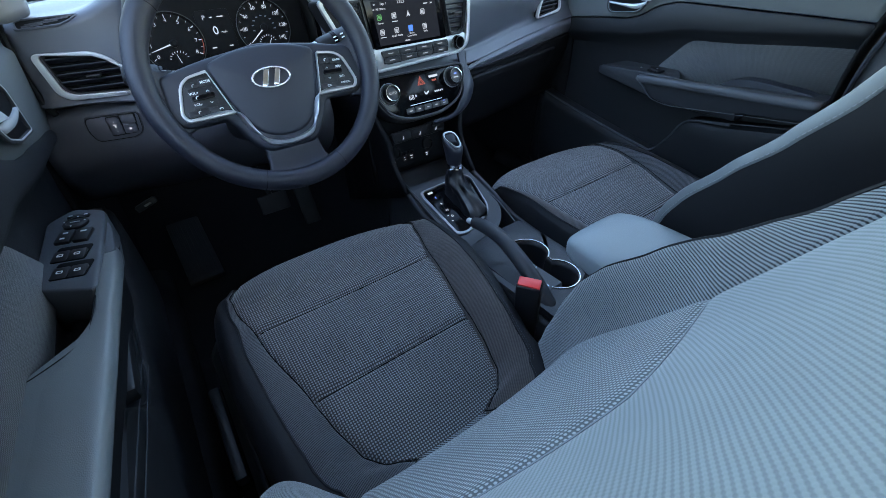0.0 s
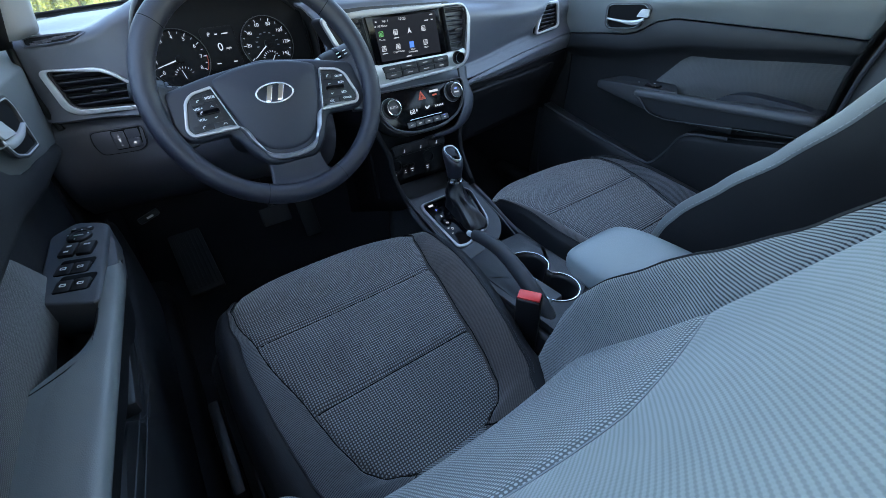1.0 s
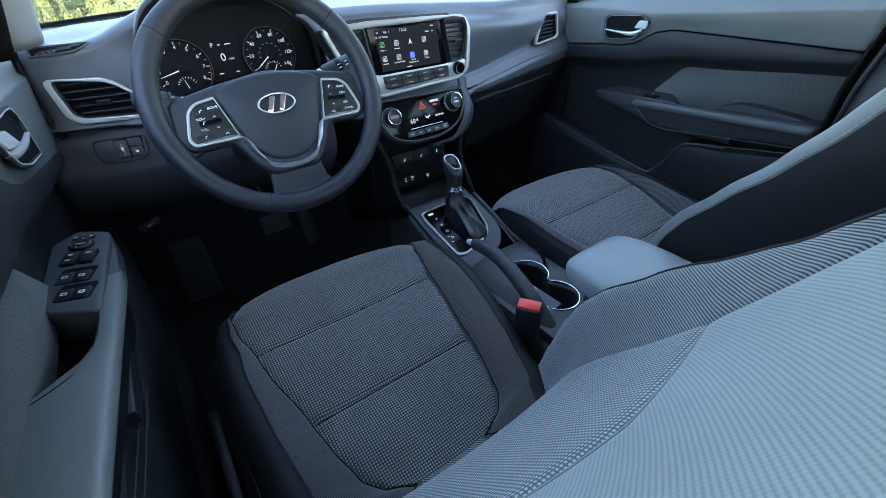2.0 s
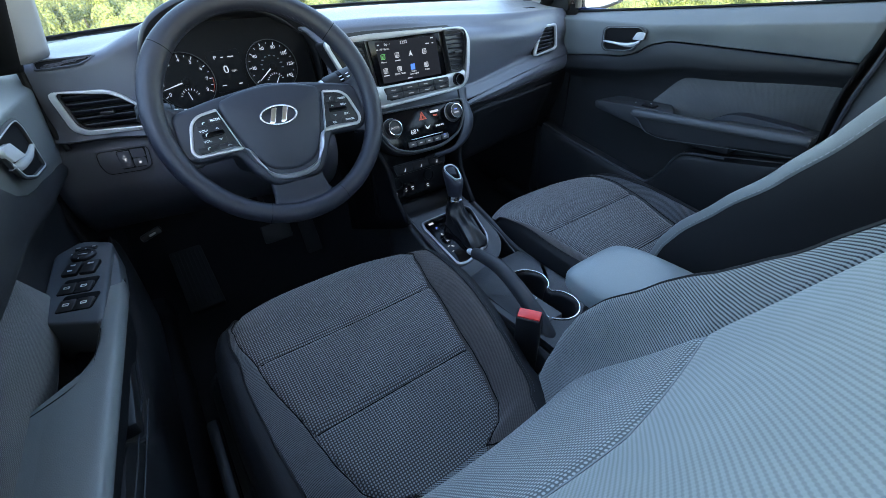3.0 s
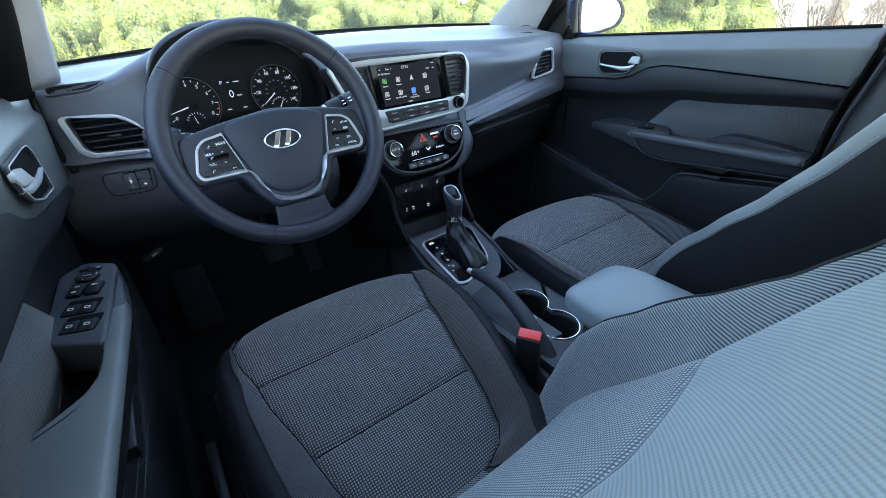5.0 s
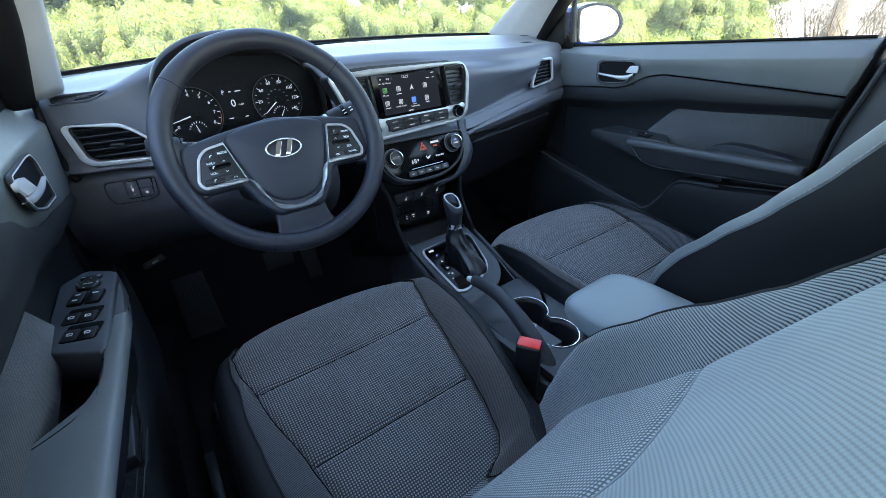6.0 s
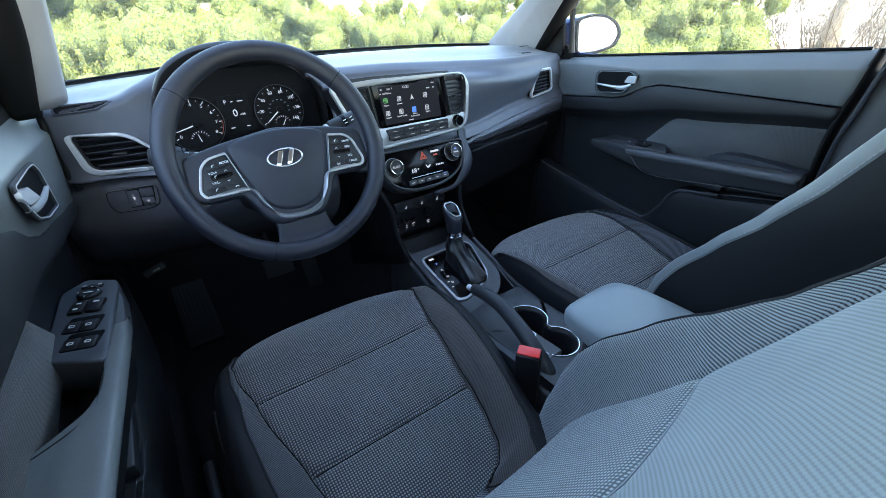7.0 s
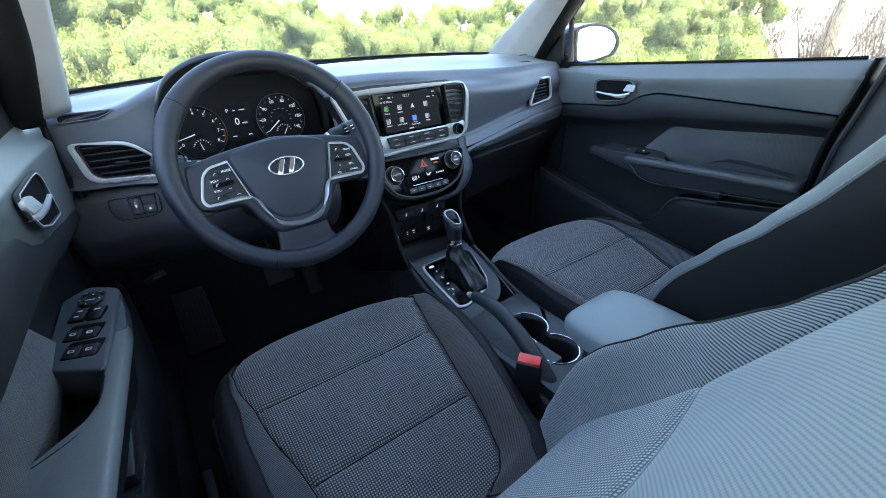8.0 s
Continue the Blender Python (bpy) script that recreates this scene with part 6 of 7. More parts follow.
    back_pts = [[base + V((s * w, 0, 0)) + up * q - n0 * d for s in (-1, -0.5, 0, 0.5, 1)] for q, w, d in ((-0.08, 0.19, 0.125), (0.2, 0.22, 0.135), (0.45, 0.22, 0.13), (0.62, 0.17, 0.11), (0.665, 0.13, 0.07))]
    part("backrest_shell", patch(back_pts, 12, 20), SEATSIDE, seat, "dark backrest rear", solid=0.006)
    return seat, back, n0


DS, dback, dn = build_seat("driver_seat", -0.350, -1, "grey cloth driver seat with dotted insert and dark sides", 28, 0.0, "front seats")
PS, pback, pn = build_seat("passenger_seat", 0.354, 1, "grey cloth passenger seat with dotted insert and stitched dark side", 23.3, 0.03, "front seats", 0.035, -0.017, (-0.170, -0.328))
# pale stitched band along the inner edge of the passenger backrest
band_end = lambda q: curve1([(0.0, 1.005), (0.25, 1.01), (0.50, 1.06)], q)
part("edge_band", grid([[pback(-(0.93 + (band_end(0.62 * i / 50) - 0.93) * k / 6), 0.62 * i / 50) + pn * 0.0016 for i in range(51)] for k in range(7)]), ARMV, PS, "pale blue-grey stitched edge band", solid=0.002)
for i in range(92):
    s0 = 0.02 + 0.0064 * i
    part("stitch", tube([pback(-band_end(s0) + 0.012, s0) + pn * 0.0030, pback(-band_end(s0) + 0.012, s0 + 0.0042) + pn * 0.0030], 0.0007, 5), THREAD, PS)
for u in (1.40, 1.415):
    part("side_seam", tube([pback(-u, 0.20 + 0.42 * i / 40) + V((-0.0008, 0, 0)) for i in range(41)], 0.0009, 5), LEATHERETTE, PS)

# ---------------------------------------------------------------- front doors
def belt(y):
    return 0.748 + (0.335 - y) * 0.0680


def crease(y):
    return curve1([(-0.60, 0.694), (-0.30, 0.698), (-0.05, 0.701), (0.00, 0.690), (0.06, 0.658), (0.10, 0.648), (0.34, 0.630)], y)


def crease_driver(y):
    return curve1([(-0.60, 0.722), (-0.20, 0.722), (-0.148, 0.717), (-0.092, 0.700), (-0.021, 0.663), (0.03, 0.646), (0.082, 0.637), (0.246, 0.615), (0.34, 0.600)], y)


def build_door(s, label):
    """s: -1 driver's side, +1 passenger's side."""
    d = thing("car_door", (s * 0.75, 0.0, 0.02), label, "car door", "front doors")

    def P(x, y, z):
        return V((s * x, y, z))

    ys = [0.42 - 0.92 * i / 46 for i in range(47)]
    yend = lambda z: (-0.452 if s > 0 else -0.53) - 0.16 * max(0, z - 0.62)

    def yy(y, z):
        return y if y > -0.2 else -0.2 + (y + 0.2) * ((yend(z) + 0.2) / (-0.5 + 0.2))

    def bulge(y, z):
        """The driver's panel swells inwards ahead of the handle."""
        return 0.006 + 0.04 * max(0.0, min(y, 0.33) - 0.05) if s < 0 else 0.0

    lean_in = 0.002 if s < 0 else 0.0
    rows = []
    for y in ys:
        b, c = (belt(y), crease(y)) if s > 0 else (belt(y) + 0.020, crease_driver(y))
        zc = max(b - 0.034, 0.736) if s > 0 else 0.744 - 0.035 * y
        # a sloping shelf under the window, a clear edge, then a face that leans back
        rows.append([P(x - bulge(y, z), yy(y, z), z) for x, z in ((0.748, b - 0.004), (0.744, b + 0.001), (0.738, b + 0.002), (0.729, b - 0.003), (0.715, (b + zc) / 2), (0.6990, zc + 0.003), (0.6962, zc + 0.0005), (0.6955, zc - 0.003), (0.6990 + lean_in * 0.5, (zc + c) / 2), (0.7035 + lean_in, c + 0.016), (0.7050 + lean_in, c + 0.004), (0.707 + lean_in, c), (0.713 + lean_in * 0.6, c - 0.002))])
    part("upper_panel", grid(rows), DOORP, d, "dark moulded upper panel", solid=0.004, offset=-s)
    rows = []
    for y in ys:
        c = crease(y) if s > 0 else crease_driver(y)
        l2 = min(c - 0.016, curve1([(-0.50, 0.670), (-0.12, 0.642), (0.10, 0.606), (0.34, 0.588)], y))
        rows.append([P(x - bulge(y, z) * max(0, (z - 0.45) / 0.2), yy(y, z), z) for x, z in ((0.712, c - 0.003), (0.7045, c - 0.004), (0.7015, c - 0.008), (0.700, l2 + 0.004), (0.7020, l2 - 0.003), (0.712, l2 - 0.010), (0.730, l2 - 0.030), (0.735, 0.56), (0.735, 0.50), (0.732, 0.44), (0.725, 0.38), (0.715, 0.30), (0.710, 0.20), (0.700, 0.10), (0.715, 0.06))])
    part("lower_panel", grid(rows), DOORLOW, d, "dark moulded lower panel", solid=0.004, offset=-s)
    # cloth insert
    o = [(-0.020, 0.5295), (-0.0876, 0.6016), (-0.1186, 0.6163), (yend(0.646) + 0.006, 0.6462), (yend(0.5) + 0.006, 0.50), (-0.05, 0.50)]
    if s < 0:
        o = [(a - 0.030, b) for a, b in o[:3]] + o[3:5] + [(-0.08, 0.50)]
    oo = rpoly(o, [0.012, 0.03, 0.02, 0.004, 0.004, 0.004], 6)
    fm = Matrix(((0, 0, -s, s * 0.7045), (1, 0, 0, 0), (0, 1, 0, 0), (0, 0, 0, 1)))
    fi = fm @ Matrix.Translation((0, 0, -0.030 if s > 0 else -0.0215))
    bm = bmesh.new()
    lay = bm.loops.layers.uv.new("UVMap")
    f = bm.faces.new([bm.verts.new(fi @ V((x, y, 0.003))) for x, y in oo])
    for lp in f.loops:
        lp[lay].uv = (lp.vert.co.y, lp.vert.co.z)
    ins = part("cloth_insert", bm, DOORCLOTH, d, "grey cloth insert", solid=0.004, offset=0)
    part("insert_edge", tube([fi @ V((x, y, 0.004)) for x, y in oo], 0.0012, 5, closed=True), DOORP, ins)

    # armrest: rail along the inner edge, pad behind, pull pocket between
    rise = 0.080 if s < 0 else 0.058
    zt = lambda y: 0.515 - rise * y

    def loft(name, secs, mat, label, nv=30):
        cols = [spline([r[j] for r in secs], nv) for j in range(len(secs[0]))]
        bm = grid([[c[i] for c in cols] for i in range(nv + 1)], closed_u=True)
        bm.verts.ensure_lookup_table()
        k = len(secs[0])
        bm.faces.new([bm.verts[j] for j in range(k)])
        bm.faces.new([bm.verts[nv * k + j] for j in range(k)])
        return part(name, bm, mat, d, label, 50)

    def sec(y, xi, xo, top, bot, rnd=0.010):
        pts = rpoly([(xi, top), (xo, top), (xo, bot), (xi + 0.012, bot)], [rnd, 0.004, 0.004, 0.012], 4)
        lean = 0.075 * max(0.0, 1 + (y + 0.02) / 0.30) if lean_on else 0.0
        return [P(x, y - lean * (top - z) / max(top - bot, 0.01), z) for x, z in pts]

    lean_on = s > 0
    # inboard wall with the grab rail
    back_out = lambda y: 0.062 * max(0.0, -0.10 - y) if s < 0 else 0.0
    low = lambda y: curve1([(-0.47, zt(-0.47) - 0.054), (-0.42, zt(-0.42) - 0.056), (-0.10, zt(-0.10) - 0.074), (-0.05, 0.464), (0.0, 0.480), (0.13, 0.500)], y)
    # driver's wall takes the near-black copy: its shade is in the colour
    loft("armrest_wall", [sec(y, 0.641 + 0.06 * max(0, y + 0.02) + back_out(y), 0.664 + 0.06 * max(0, y + 0.02) + back_out(y), zt(y) + 0.002 - (0.010 if y > -0.05 and s < 0 else 0.0), low(y) if s < 0 else zt(y) - curve1([(-0.45, 0.043), (-0.30, 0.050), (-0.16, 0.059), (-0.06, 0.057), (-0.01, 0.053)], y), 0.006) for y in ((0.08, 0.03, -0.02, -0.06, -0.10) if s < 0 else (-0.012, -0.014, -0.03, -0.06, -0.10)) + ( -0.16, -0.22, -0.30, -0.38, yend(0.5) + 0.012, yend(0.5) - 0.003)], ARMD if s > 0 else LOWSHADE, "dark inner side of the armrest", 44)
    # soft cap over the wall's top edge
    xi = lambda y: 0.641 + 0.06 * max(0, y + 0.02) + back_out(y)
    cap = []
    wide = lambda y: 0.022 * min(1.0, max(0.0, (-0.250 - y) / 0.05)) if s < 0 else 0.0
    for y in ((-0.045, -0.055, -0.07, -0.10) if s < 0 else (-0.018, -0.030, -0.06, -0.10)) + ( -0.16, -0.22, -0.30, -0.38, yend(0.5) - 0.002):
        k = min(1.0, ((-0.045 if s < 0 else -0.018) - y) / 0.02)
        zc = zt(y) + 0.002
        cap.append([P(x, y, z) for x, z in ((xi(y) - 0.0008 * k, zc - 0.014), (xi(y) - 0.001 * k, zc - 0.006), (xi(y) + 0.002, zc + 0.0005 * k), (xi(y) + 0.007, zc + 0.0022 * k), (xi(y) + 0.016, zc + 0.0024 * k), (xi(y) + 0.0215 + wide(y), zc + (0.001 + 0.05 * wide(y)) * k), (xi(y) + 0.0245 + 1.6 * wide(y), zc - 0.006 + 0.25 * wide(y)))])
    # driver's rail is lighter than the passenger's, as the lit side
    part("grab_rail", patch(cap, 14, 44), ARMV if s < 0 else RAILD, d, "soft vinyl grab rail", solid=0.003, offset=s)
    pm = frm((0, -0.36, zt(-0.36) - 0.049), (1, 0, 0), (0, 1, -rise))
    # elbow rest likewise: lit tone for the driver, shaded tone for the passenger
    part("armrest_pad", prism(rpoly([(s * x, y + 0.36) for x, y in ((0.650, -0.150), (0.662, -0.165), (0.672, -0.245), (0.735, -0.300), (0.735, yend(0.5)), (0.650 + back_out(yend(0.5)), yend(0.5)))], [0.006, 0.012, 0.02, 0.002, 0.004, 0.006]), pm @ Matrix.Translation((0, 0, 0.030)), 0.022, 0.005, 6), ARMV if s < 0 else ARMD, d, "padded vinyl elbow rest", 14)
    if s > 0:
        hump = rpoly([(-0.185, 0.500), (-0.225, 0.534), (-0.262, 0.5500), (-0.300, 0.5525), (-0.400, 0.5470), (-0.436, 0.5400), (-0.445, 0.500)], [0.004, 0.02, 0.02, 0.02, 0.02, 0.008, 0.004])
        part("elbow_pad", prism(hump, Matrix(((0, 0, -1, 0.736), (1, 0, 0, 0), (0, 1, 0, 0), (0, 0, 0, 1))), 0.042, 0.006, 3), LEATHERETTE, d, "dark raised elbow pad")
    part("pocket_floor", box(frm(P(0.686, -0.21, 0.470), (1, 0, 0), (0, 1, 0)), 0.06, 0.17, 0.02, 0.004), BLACKP, d)
    # switch pod
    pod_o = [(0.645, 0.064), (0.688, 0.098), (0.722, 0.070), (0.733, -0.112), (0.664, -0.158)] if s < 0 else [(0.652, 0.125), (0.690, 0.138), (0.733, 0.085), (0.733, -0.085), (0.660, -0.134)]
    mtop = Matrix.Translation((0, 0, 0.455))
    bm = bmesh.new()
    ro = rpoly([(s * x, y) for x, y in pod_o], [0.014, 0.010, 0.01, 0.012, 0.014], 4)
    pb = prism(ro, mtop, 0.077, 0.006, 3)
    for v in pb.verts:
        y, z = v.co.y, v.co.z
        k = (z - 0.455) / 0.077
        lo = curve1([(-0.14, 0.455), (-0.05, 0.458), (0.05, 0.482), (0.14, 0.505)], y)
        hi = 0.532 - (curve1([(0.05, 0.0), (0.10, 0.005), (0.14, 0.018)], y) if s > 0 else 0.0)
        v.co.z = lo + (hi - lo) * k
    # pod colour carries the light too: brighter copy on the driver's door
    pod = part("switch_pod", pb, DASHLOW if s > 0 else PODP_LIT, d, "dark raised switch panel")
    zt0 = 0.5325
    if s < 0:
        part("rail_front", prism(rpoly([(s * x, y) for x, y in ((0.651, 0.072), (0.643, 0.010), (0.6425, -0.060), (0.662, -0.064), (0.672, 0.072))], 0.006), Matrix.Translation((0, 0, 0.492)), 0.032, 0.006, 3), PODP_LIT, d, "dark front end of the grab rail")
    if s < 0:
        # two slanted dark plates painted as shaded wells, with a pair of rockers each
        for y in (-0.092, -0.048):
            wf = Matrix.Translation((s * 0.690, y, zt0)) @ pose(0, 0, 0, 0, 0, -20)
            part("switch_well_shade", prism(rpoly([(-0.0215, 0.019), (0.0215, 0.019), (0.0225, -0.0185), (-0.0205, -0.0185)], 0.005), wf @ Matrix.Translation((0, 0, -0.003)), 0.0036, 0.0006), DEEP, pod)
            for dx in (-0.0100, 0.0105):
                sw = wf @ Matrix.Translation((dx, -0.0065, 0.0)) @ pose(0, 0, 0, 9)
                part("window_switch", box(sw, 0.0195, 0.0215, 0.006, 0.002, 2), BLACKP, pod, "black rocker")
                part("switch_mark", ring(rrect(0.0075, 0.0050, 0.0008, 1), rrect(0.0050, 0.0024, 0.0005, 1), sw @ Matrix.Translation((0, 0.0005, 0.0031)), 0.0004, 0), WHITEINK, pod)
        for dx, k in ((-0.0115, 2), (0.0115, 1)):
            sw = Matrix.Translation((s * 0.6855, -0.003, zt0 + 0.002)) @ pose(0, 0, 0, 0, 0, -20) @ Matrix.Translation((dx, 0, 0)) @ pose(0, 0, 0, 4)
            part("lock_switch", box(sw, 0.0195, 0.030, 0.007, 0.002, 2), BLACKP, pod, "black lock button")
            for q in range(k):
                part("switch_mark", box(sw @ Matrix.Translation((0, 0.006 - 0.013 * q, 0.0037)), 0.006 if k == 2 else 0.008, 0.003, 0.0004, 0, 1), WHITEINK, pod)
        mk = Matrix.Translation((s * 0.6835, 0.038, zt0)) @ pose(0, 0, 0, 0, 0, -20)
        kn = part("mirror_knob", lathe([(0.0165, 0), (0.0165, 0.004), (0.014, 0.006), (0.012, 0.006), (0.011, 0.0045), (0.0005, 0.0045)], mk, 28), BLACKP, pod, "round mirror adjuster")
        part("mirror_mark", box(mk @ Matrix.Translation((0, 0, 0.005)), 0.013, 0.0016, 0.0006, 0, 1), WHITEINK, kn)
        for dx, dyk in ((-0.0135, 0), (0.0135, 0), (0, 0.0135), (0, -0.0135)):
            part("mirror_dot", prism(circle(0.0012, 8), mk @ Matrix.Translation((dx, dyk, 0.0058)), 0.0006, 0), WHITEINK, kn)
        fk = Matrix.Translation((s * 0.680, 0.062, zt0)) @ pose(0, 0, 0, 0, 0, -20)
        part("fold_switch", box(fk @ Matrix.Translation((0, 0, 0.001)), 0.030, 0.009, 0.005, 0.0015, 1), BLACKP, pod)
        for dx in (-0.010, 0.011):
            part("switch_mark", box(fk @ Matrix.Translation((dx, 0, 0.0038)), 0.005, 0.0015, 0.0006, 0, 1), WHITEINK, pod)
    else:
        # flat dark plate in place of a shaded hollow
        part("switch_well_shade", prism(rrect(0.030, 0.040, 0.005, 3, s * 0.682, -0.045), Matrix.Translation((0, 0, zt0 - 0.003)), 0.0034, 0.0006), DEEP, pod)
        sw = frm((s * 0.682, -0.045, zt0 + 0.001), (1, 0, 0), (0, 1, 0.22))
        part("window_switch", box(sw, 0.022, 0.030, 0.008, 0.002, 2), BLACKP, pod, "black rocker")
        part("switch_mark", box(sw @ Matrix.Translation((0, -0.002, 0.0043)), 0.006, 0.004, 0.0004, 0, 1), WHITEINK, pod)
        part("lock_mark", box(Matrix.Translation((s * 0.680, 0.0, zt0 + 0.0004)), 0.006, 0.004, 0.0008, 0, 1), WHITEINK, pod)
    # pull handle in its recess
    def hz(dd):
        return fm @ Matrix.Translation((0, 0, dd + (0.0195 if s < 0 else 0.011)))
    # an angled bezel, a flat dark plate for the scoop's shade, a curved pull that swells to the rear and a lock tab
    # above its end
    if s > 0:
        hq = [(0.163, 0.716), (0.150, 0.7255), (0.034, 0.7325), (0.0145, 0.719), (0.048, 0.670), (0.0655, 0.664), (0.146, 0.657), (0.161, 0.668)]
        bar = [(0.1540, 0.6850, 0.0030), (0.128, 0.6830, 0.0034), (0.104, 0.6815, 0.0042), (0.078, 0.6800, 0.0060), (0.054, 0.6835, 0.0068), (0.034, 0.6930, 0.0055)]
        tabq = [(0.0570, 0.6970), (0.0455, 0.7165), (0.0195, 0.7170), (0.0205, 0.6975)]
    else:
        hq = [(0.120, 0.716), (0.100, 0.7325), (0.060, 0.7370), (-0.0640, 0.7415), (-0.058, 0.716), (-0.026, 0.6830), (0.030, 0.6645), (0.128, 0.6510)]
        bar = [(-0.046, 0.7060, 0.0040), (-0.006, 0.6945, 0.0064), (0.035, 0.6888, 0.0072), (0.066, 0.6858, 0.0066), (0.090, 0.6868, 0.0048), (0.112, 0.6895, 0.0028)]
        tabq = [(-0.0620, 0.7335), (-0.0180, 0.7268), (0.0215, 0.7000), (-0.0440, 0.7105), (-0.0640, 0.7245)]
    ho = rpoly(hq, [0.008, 0.010, 0.016, 0.010, 0.010, 0.010, 0.012, 0.008], 5)
    hc = V((sum(p[0] for p in hq) / 8, sum(p[1] for p in hq) / 8))
    hi = [tuple(hc + (V(p) - hc) * 0.86) for p in ho]
    hnd = part("handle_bezel", ring(ho, hi, hz(0.0), 0.005, 0.0018, 2), DASHLOW, d, "dark bezel round the door handle")
    # pale tube paints the highlight along the bezel, brighter on the driver's door
    part("bezel_highlight", tube([hz(0.0046) @ V((*(hc + (V(p) - hc) * 0.90), 0)) for p in ho], 0.0008 if s > 0 else 0.0012, 5, closed=True), PADDED if s > 0 else SATIN, hnd)
    part("handle_recess_shade", prism(hi, hz(-0.001), 0.002, 0), DEEP, hnd)
    sc = []
    for y, z, hw in bar:
        sc.append([hz(0) @ V((y, z + hw, 0.000)), hz(0) @ V((y, z + hw * 0.8, 0.0045)), hz(0) @ V((y, z, 0.0065)), hz(0) @ V((y, z - hw * 0.8, 0.0035)), hz(0) @ V((y, z - hw, -0.001))])
    part("pull_handle", patch(sc, 12, 30), CHROMEB, hnd, "bright chrome pull handle", solid=0.002)
    part("lock_tab", prism(rpoly(tabq, 0.004), hz(0.002), 0.0065, 0.0022, 3), SATIN, hnd, "satin lock tab")
    # lower pocket
    lip = ((0.36, 0.390), (0.26, 0.366), (0.10, 0.336), (-0.05, 0.312), (-0.09, 0.312), (-0.13, 0.362), (-0.171, 0.423), (-0.28, 0.442), (-0.44, 0.470)) if s > 0 else ((0.36, 0.415), (0.26, 0.380), (0.10, 0.352), (-0.05, 0.335), (-0.16, 0.335), (-0.22, 0.38), (-0.28, 0.445), (-0.44, 0.470))
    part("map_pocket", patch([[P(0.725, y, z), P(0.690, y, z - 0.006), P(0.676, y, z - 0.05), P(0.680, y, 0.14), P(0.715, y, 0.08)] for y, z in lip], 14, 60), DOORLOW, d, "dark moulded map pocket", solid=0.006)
    part("pocket_lip", tube(spline([P(0.689, y, z - 0.004) for y, z in lip[:-1]], 40), 0.0034, 6), ARMD if s < 0 else RAILD, d)
    if s > 0:
        part("wall_edge", tube(spline([P(0.6395, y, z) for y, z in ((-0.016, 0.514), (-0.040, 0.498), (-0.066, 0.474), (-0.089, 0.4665), (-0.125, 0.4632), (-0.16, 0.4660), (-0.30, 0.4830), (-0.44, 0.4990))], 40), [0.0028 - 0.0018 * min(1.0, i / 16) for i in range(41)], 6), RAILD, d, "rounded edge of the armrest side")
        part("pocket_line", tube([P(0.690, y, z) for y, z in ((-0.172, 0.4235), (-0.28, 0.4425), (-0.45, 0.4725))], 0.0016, 6), RAILD, d)
    else:
        for zo, xo in ((0.0, 0.0), (-0.024, 0.0)):
            part("pocket_line", tube([P(0.6725, y - zo * 0.45, z + zo) for y, z in ((-0.150, 0.390), (-0.188, 0.402), (-0.25, 0.420), (-0.322, 0.440), (-0.417, 0.468), (-0.50, 0.492))], 0.0009, 5), WHEELTHREAD, d)
        part("pad_border", tube(spline([P(x, y, zt(y) + 0.0030) for x, y in ((0.655, -0.17), (0.660, -0.215), (0.671, -0.252), (0.690, -0.272), (0.712, -0.287), (0.732, -0.297))], 30), 0.0009, 5), DEEP, d)
        part("pad_seam", tube([P(0.662 + back_out(y), y, zt(y) + 0.0032) for y in (-0.17, -0.25, -0.35, -0.45, -0.52)], 0.0011, 5), DEEP, d)
    # edges, seal, sail panel, outer skin
    if s < 0:
        part("front_seal", tube(spline([P(0.680, 0.325, 0.775), P(0.679, 0.312, 0.760), P(0.679, 0.306, 0.742), P(0.680, 0.303, 0.690), P(0.676, 0.299, 0.652), P(0.668, 0.290, 0.628)], 24), 0.0056, 8), RUBBER, d, "black seal beside the dashboard")
    part("door_edge", patch([[P(0.70, yend(z) - 0.001, z), P(0.710, yend(z) - 0.008, z), P(0.745, yend(z) - (0.012 if s > 0 else 0.04), z)] for z in (0.05, 0.3, 0.5, 0.62, 0.72, 0.81)], 6, 20), RUBBER, d, "black door edge seal", solid=0.006)
    sail = [(0.455, 0.752), (0.325, 0.756), (0.325, 0.785), (0.333, 0.885), (0.345, 0.905)]
    if s < 0:
        sail = [(0.455, 0.745), (0.10, 0.775), (0.13, 0.86), (0.29, 0.93), (0.33, 0.945)]
    sf = Matrix(((0, 0, -s, s * 0.722), (1, 0, 0, 0), (0, 1, 0, 0), (0, 0, 0, 1)))
    part("sail_panel", prism(rpoly(sail, 0.006), sf, 0.012, 0.003), RUBBER, d, "black mirror sail panel")
    part("window_frame", tube([P(0.728, 0.298, 0.765), P(0.722, 0.308, 0.90), P(0.700, 0.20, 1.02), P(0.655, 0.03, 1.15), P(0.628, -0.25, 1.195), P(0.628, -0.50, 1.19), P(0.70, -0.535, 0.98), P(0.735, -0.51, 0.82)], 0.011, 8), BLACKP, d, "black window frame")
    part("belt_seal", tube([P(0.738, yy(y, belt(y)), belt(y) + 0.004) for y in ys[5:-1]], 0.004, 6), RUBBER, d)
    part("outer_skin", patch([[P(0.752, y, 0.765), P(0.80, y, 0.70), P(0.815, y, 0.45), P(0.80, y, 0.15), P(0.77, y, -0.05)] for y in (0.50, 0.1, -0.3, -0.56)], 12, 12), PAINT, d, "blue painted outer skin", solid=0.004)
    return d


build_door(-1, "dark moulded driver door panel with window switches")
build_door(1, "dark moulded passenger door panel with grey cloth insert")

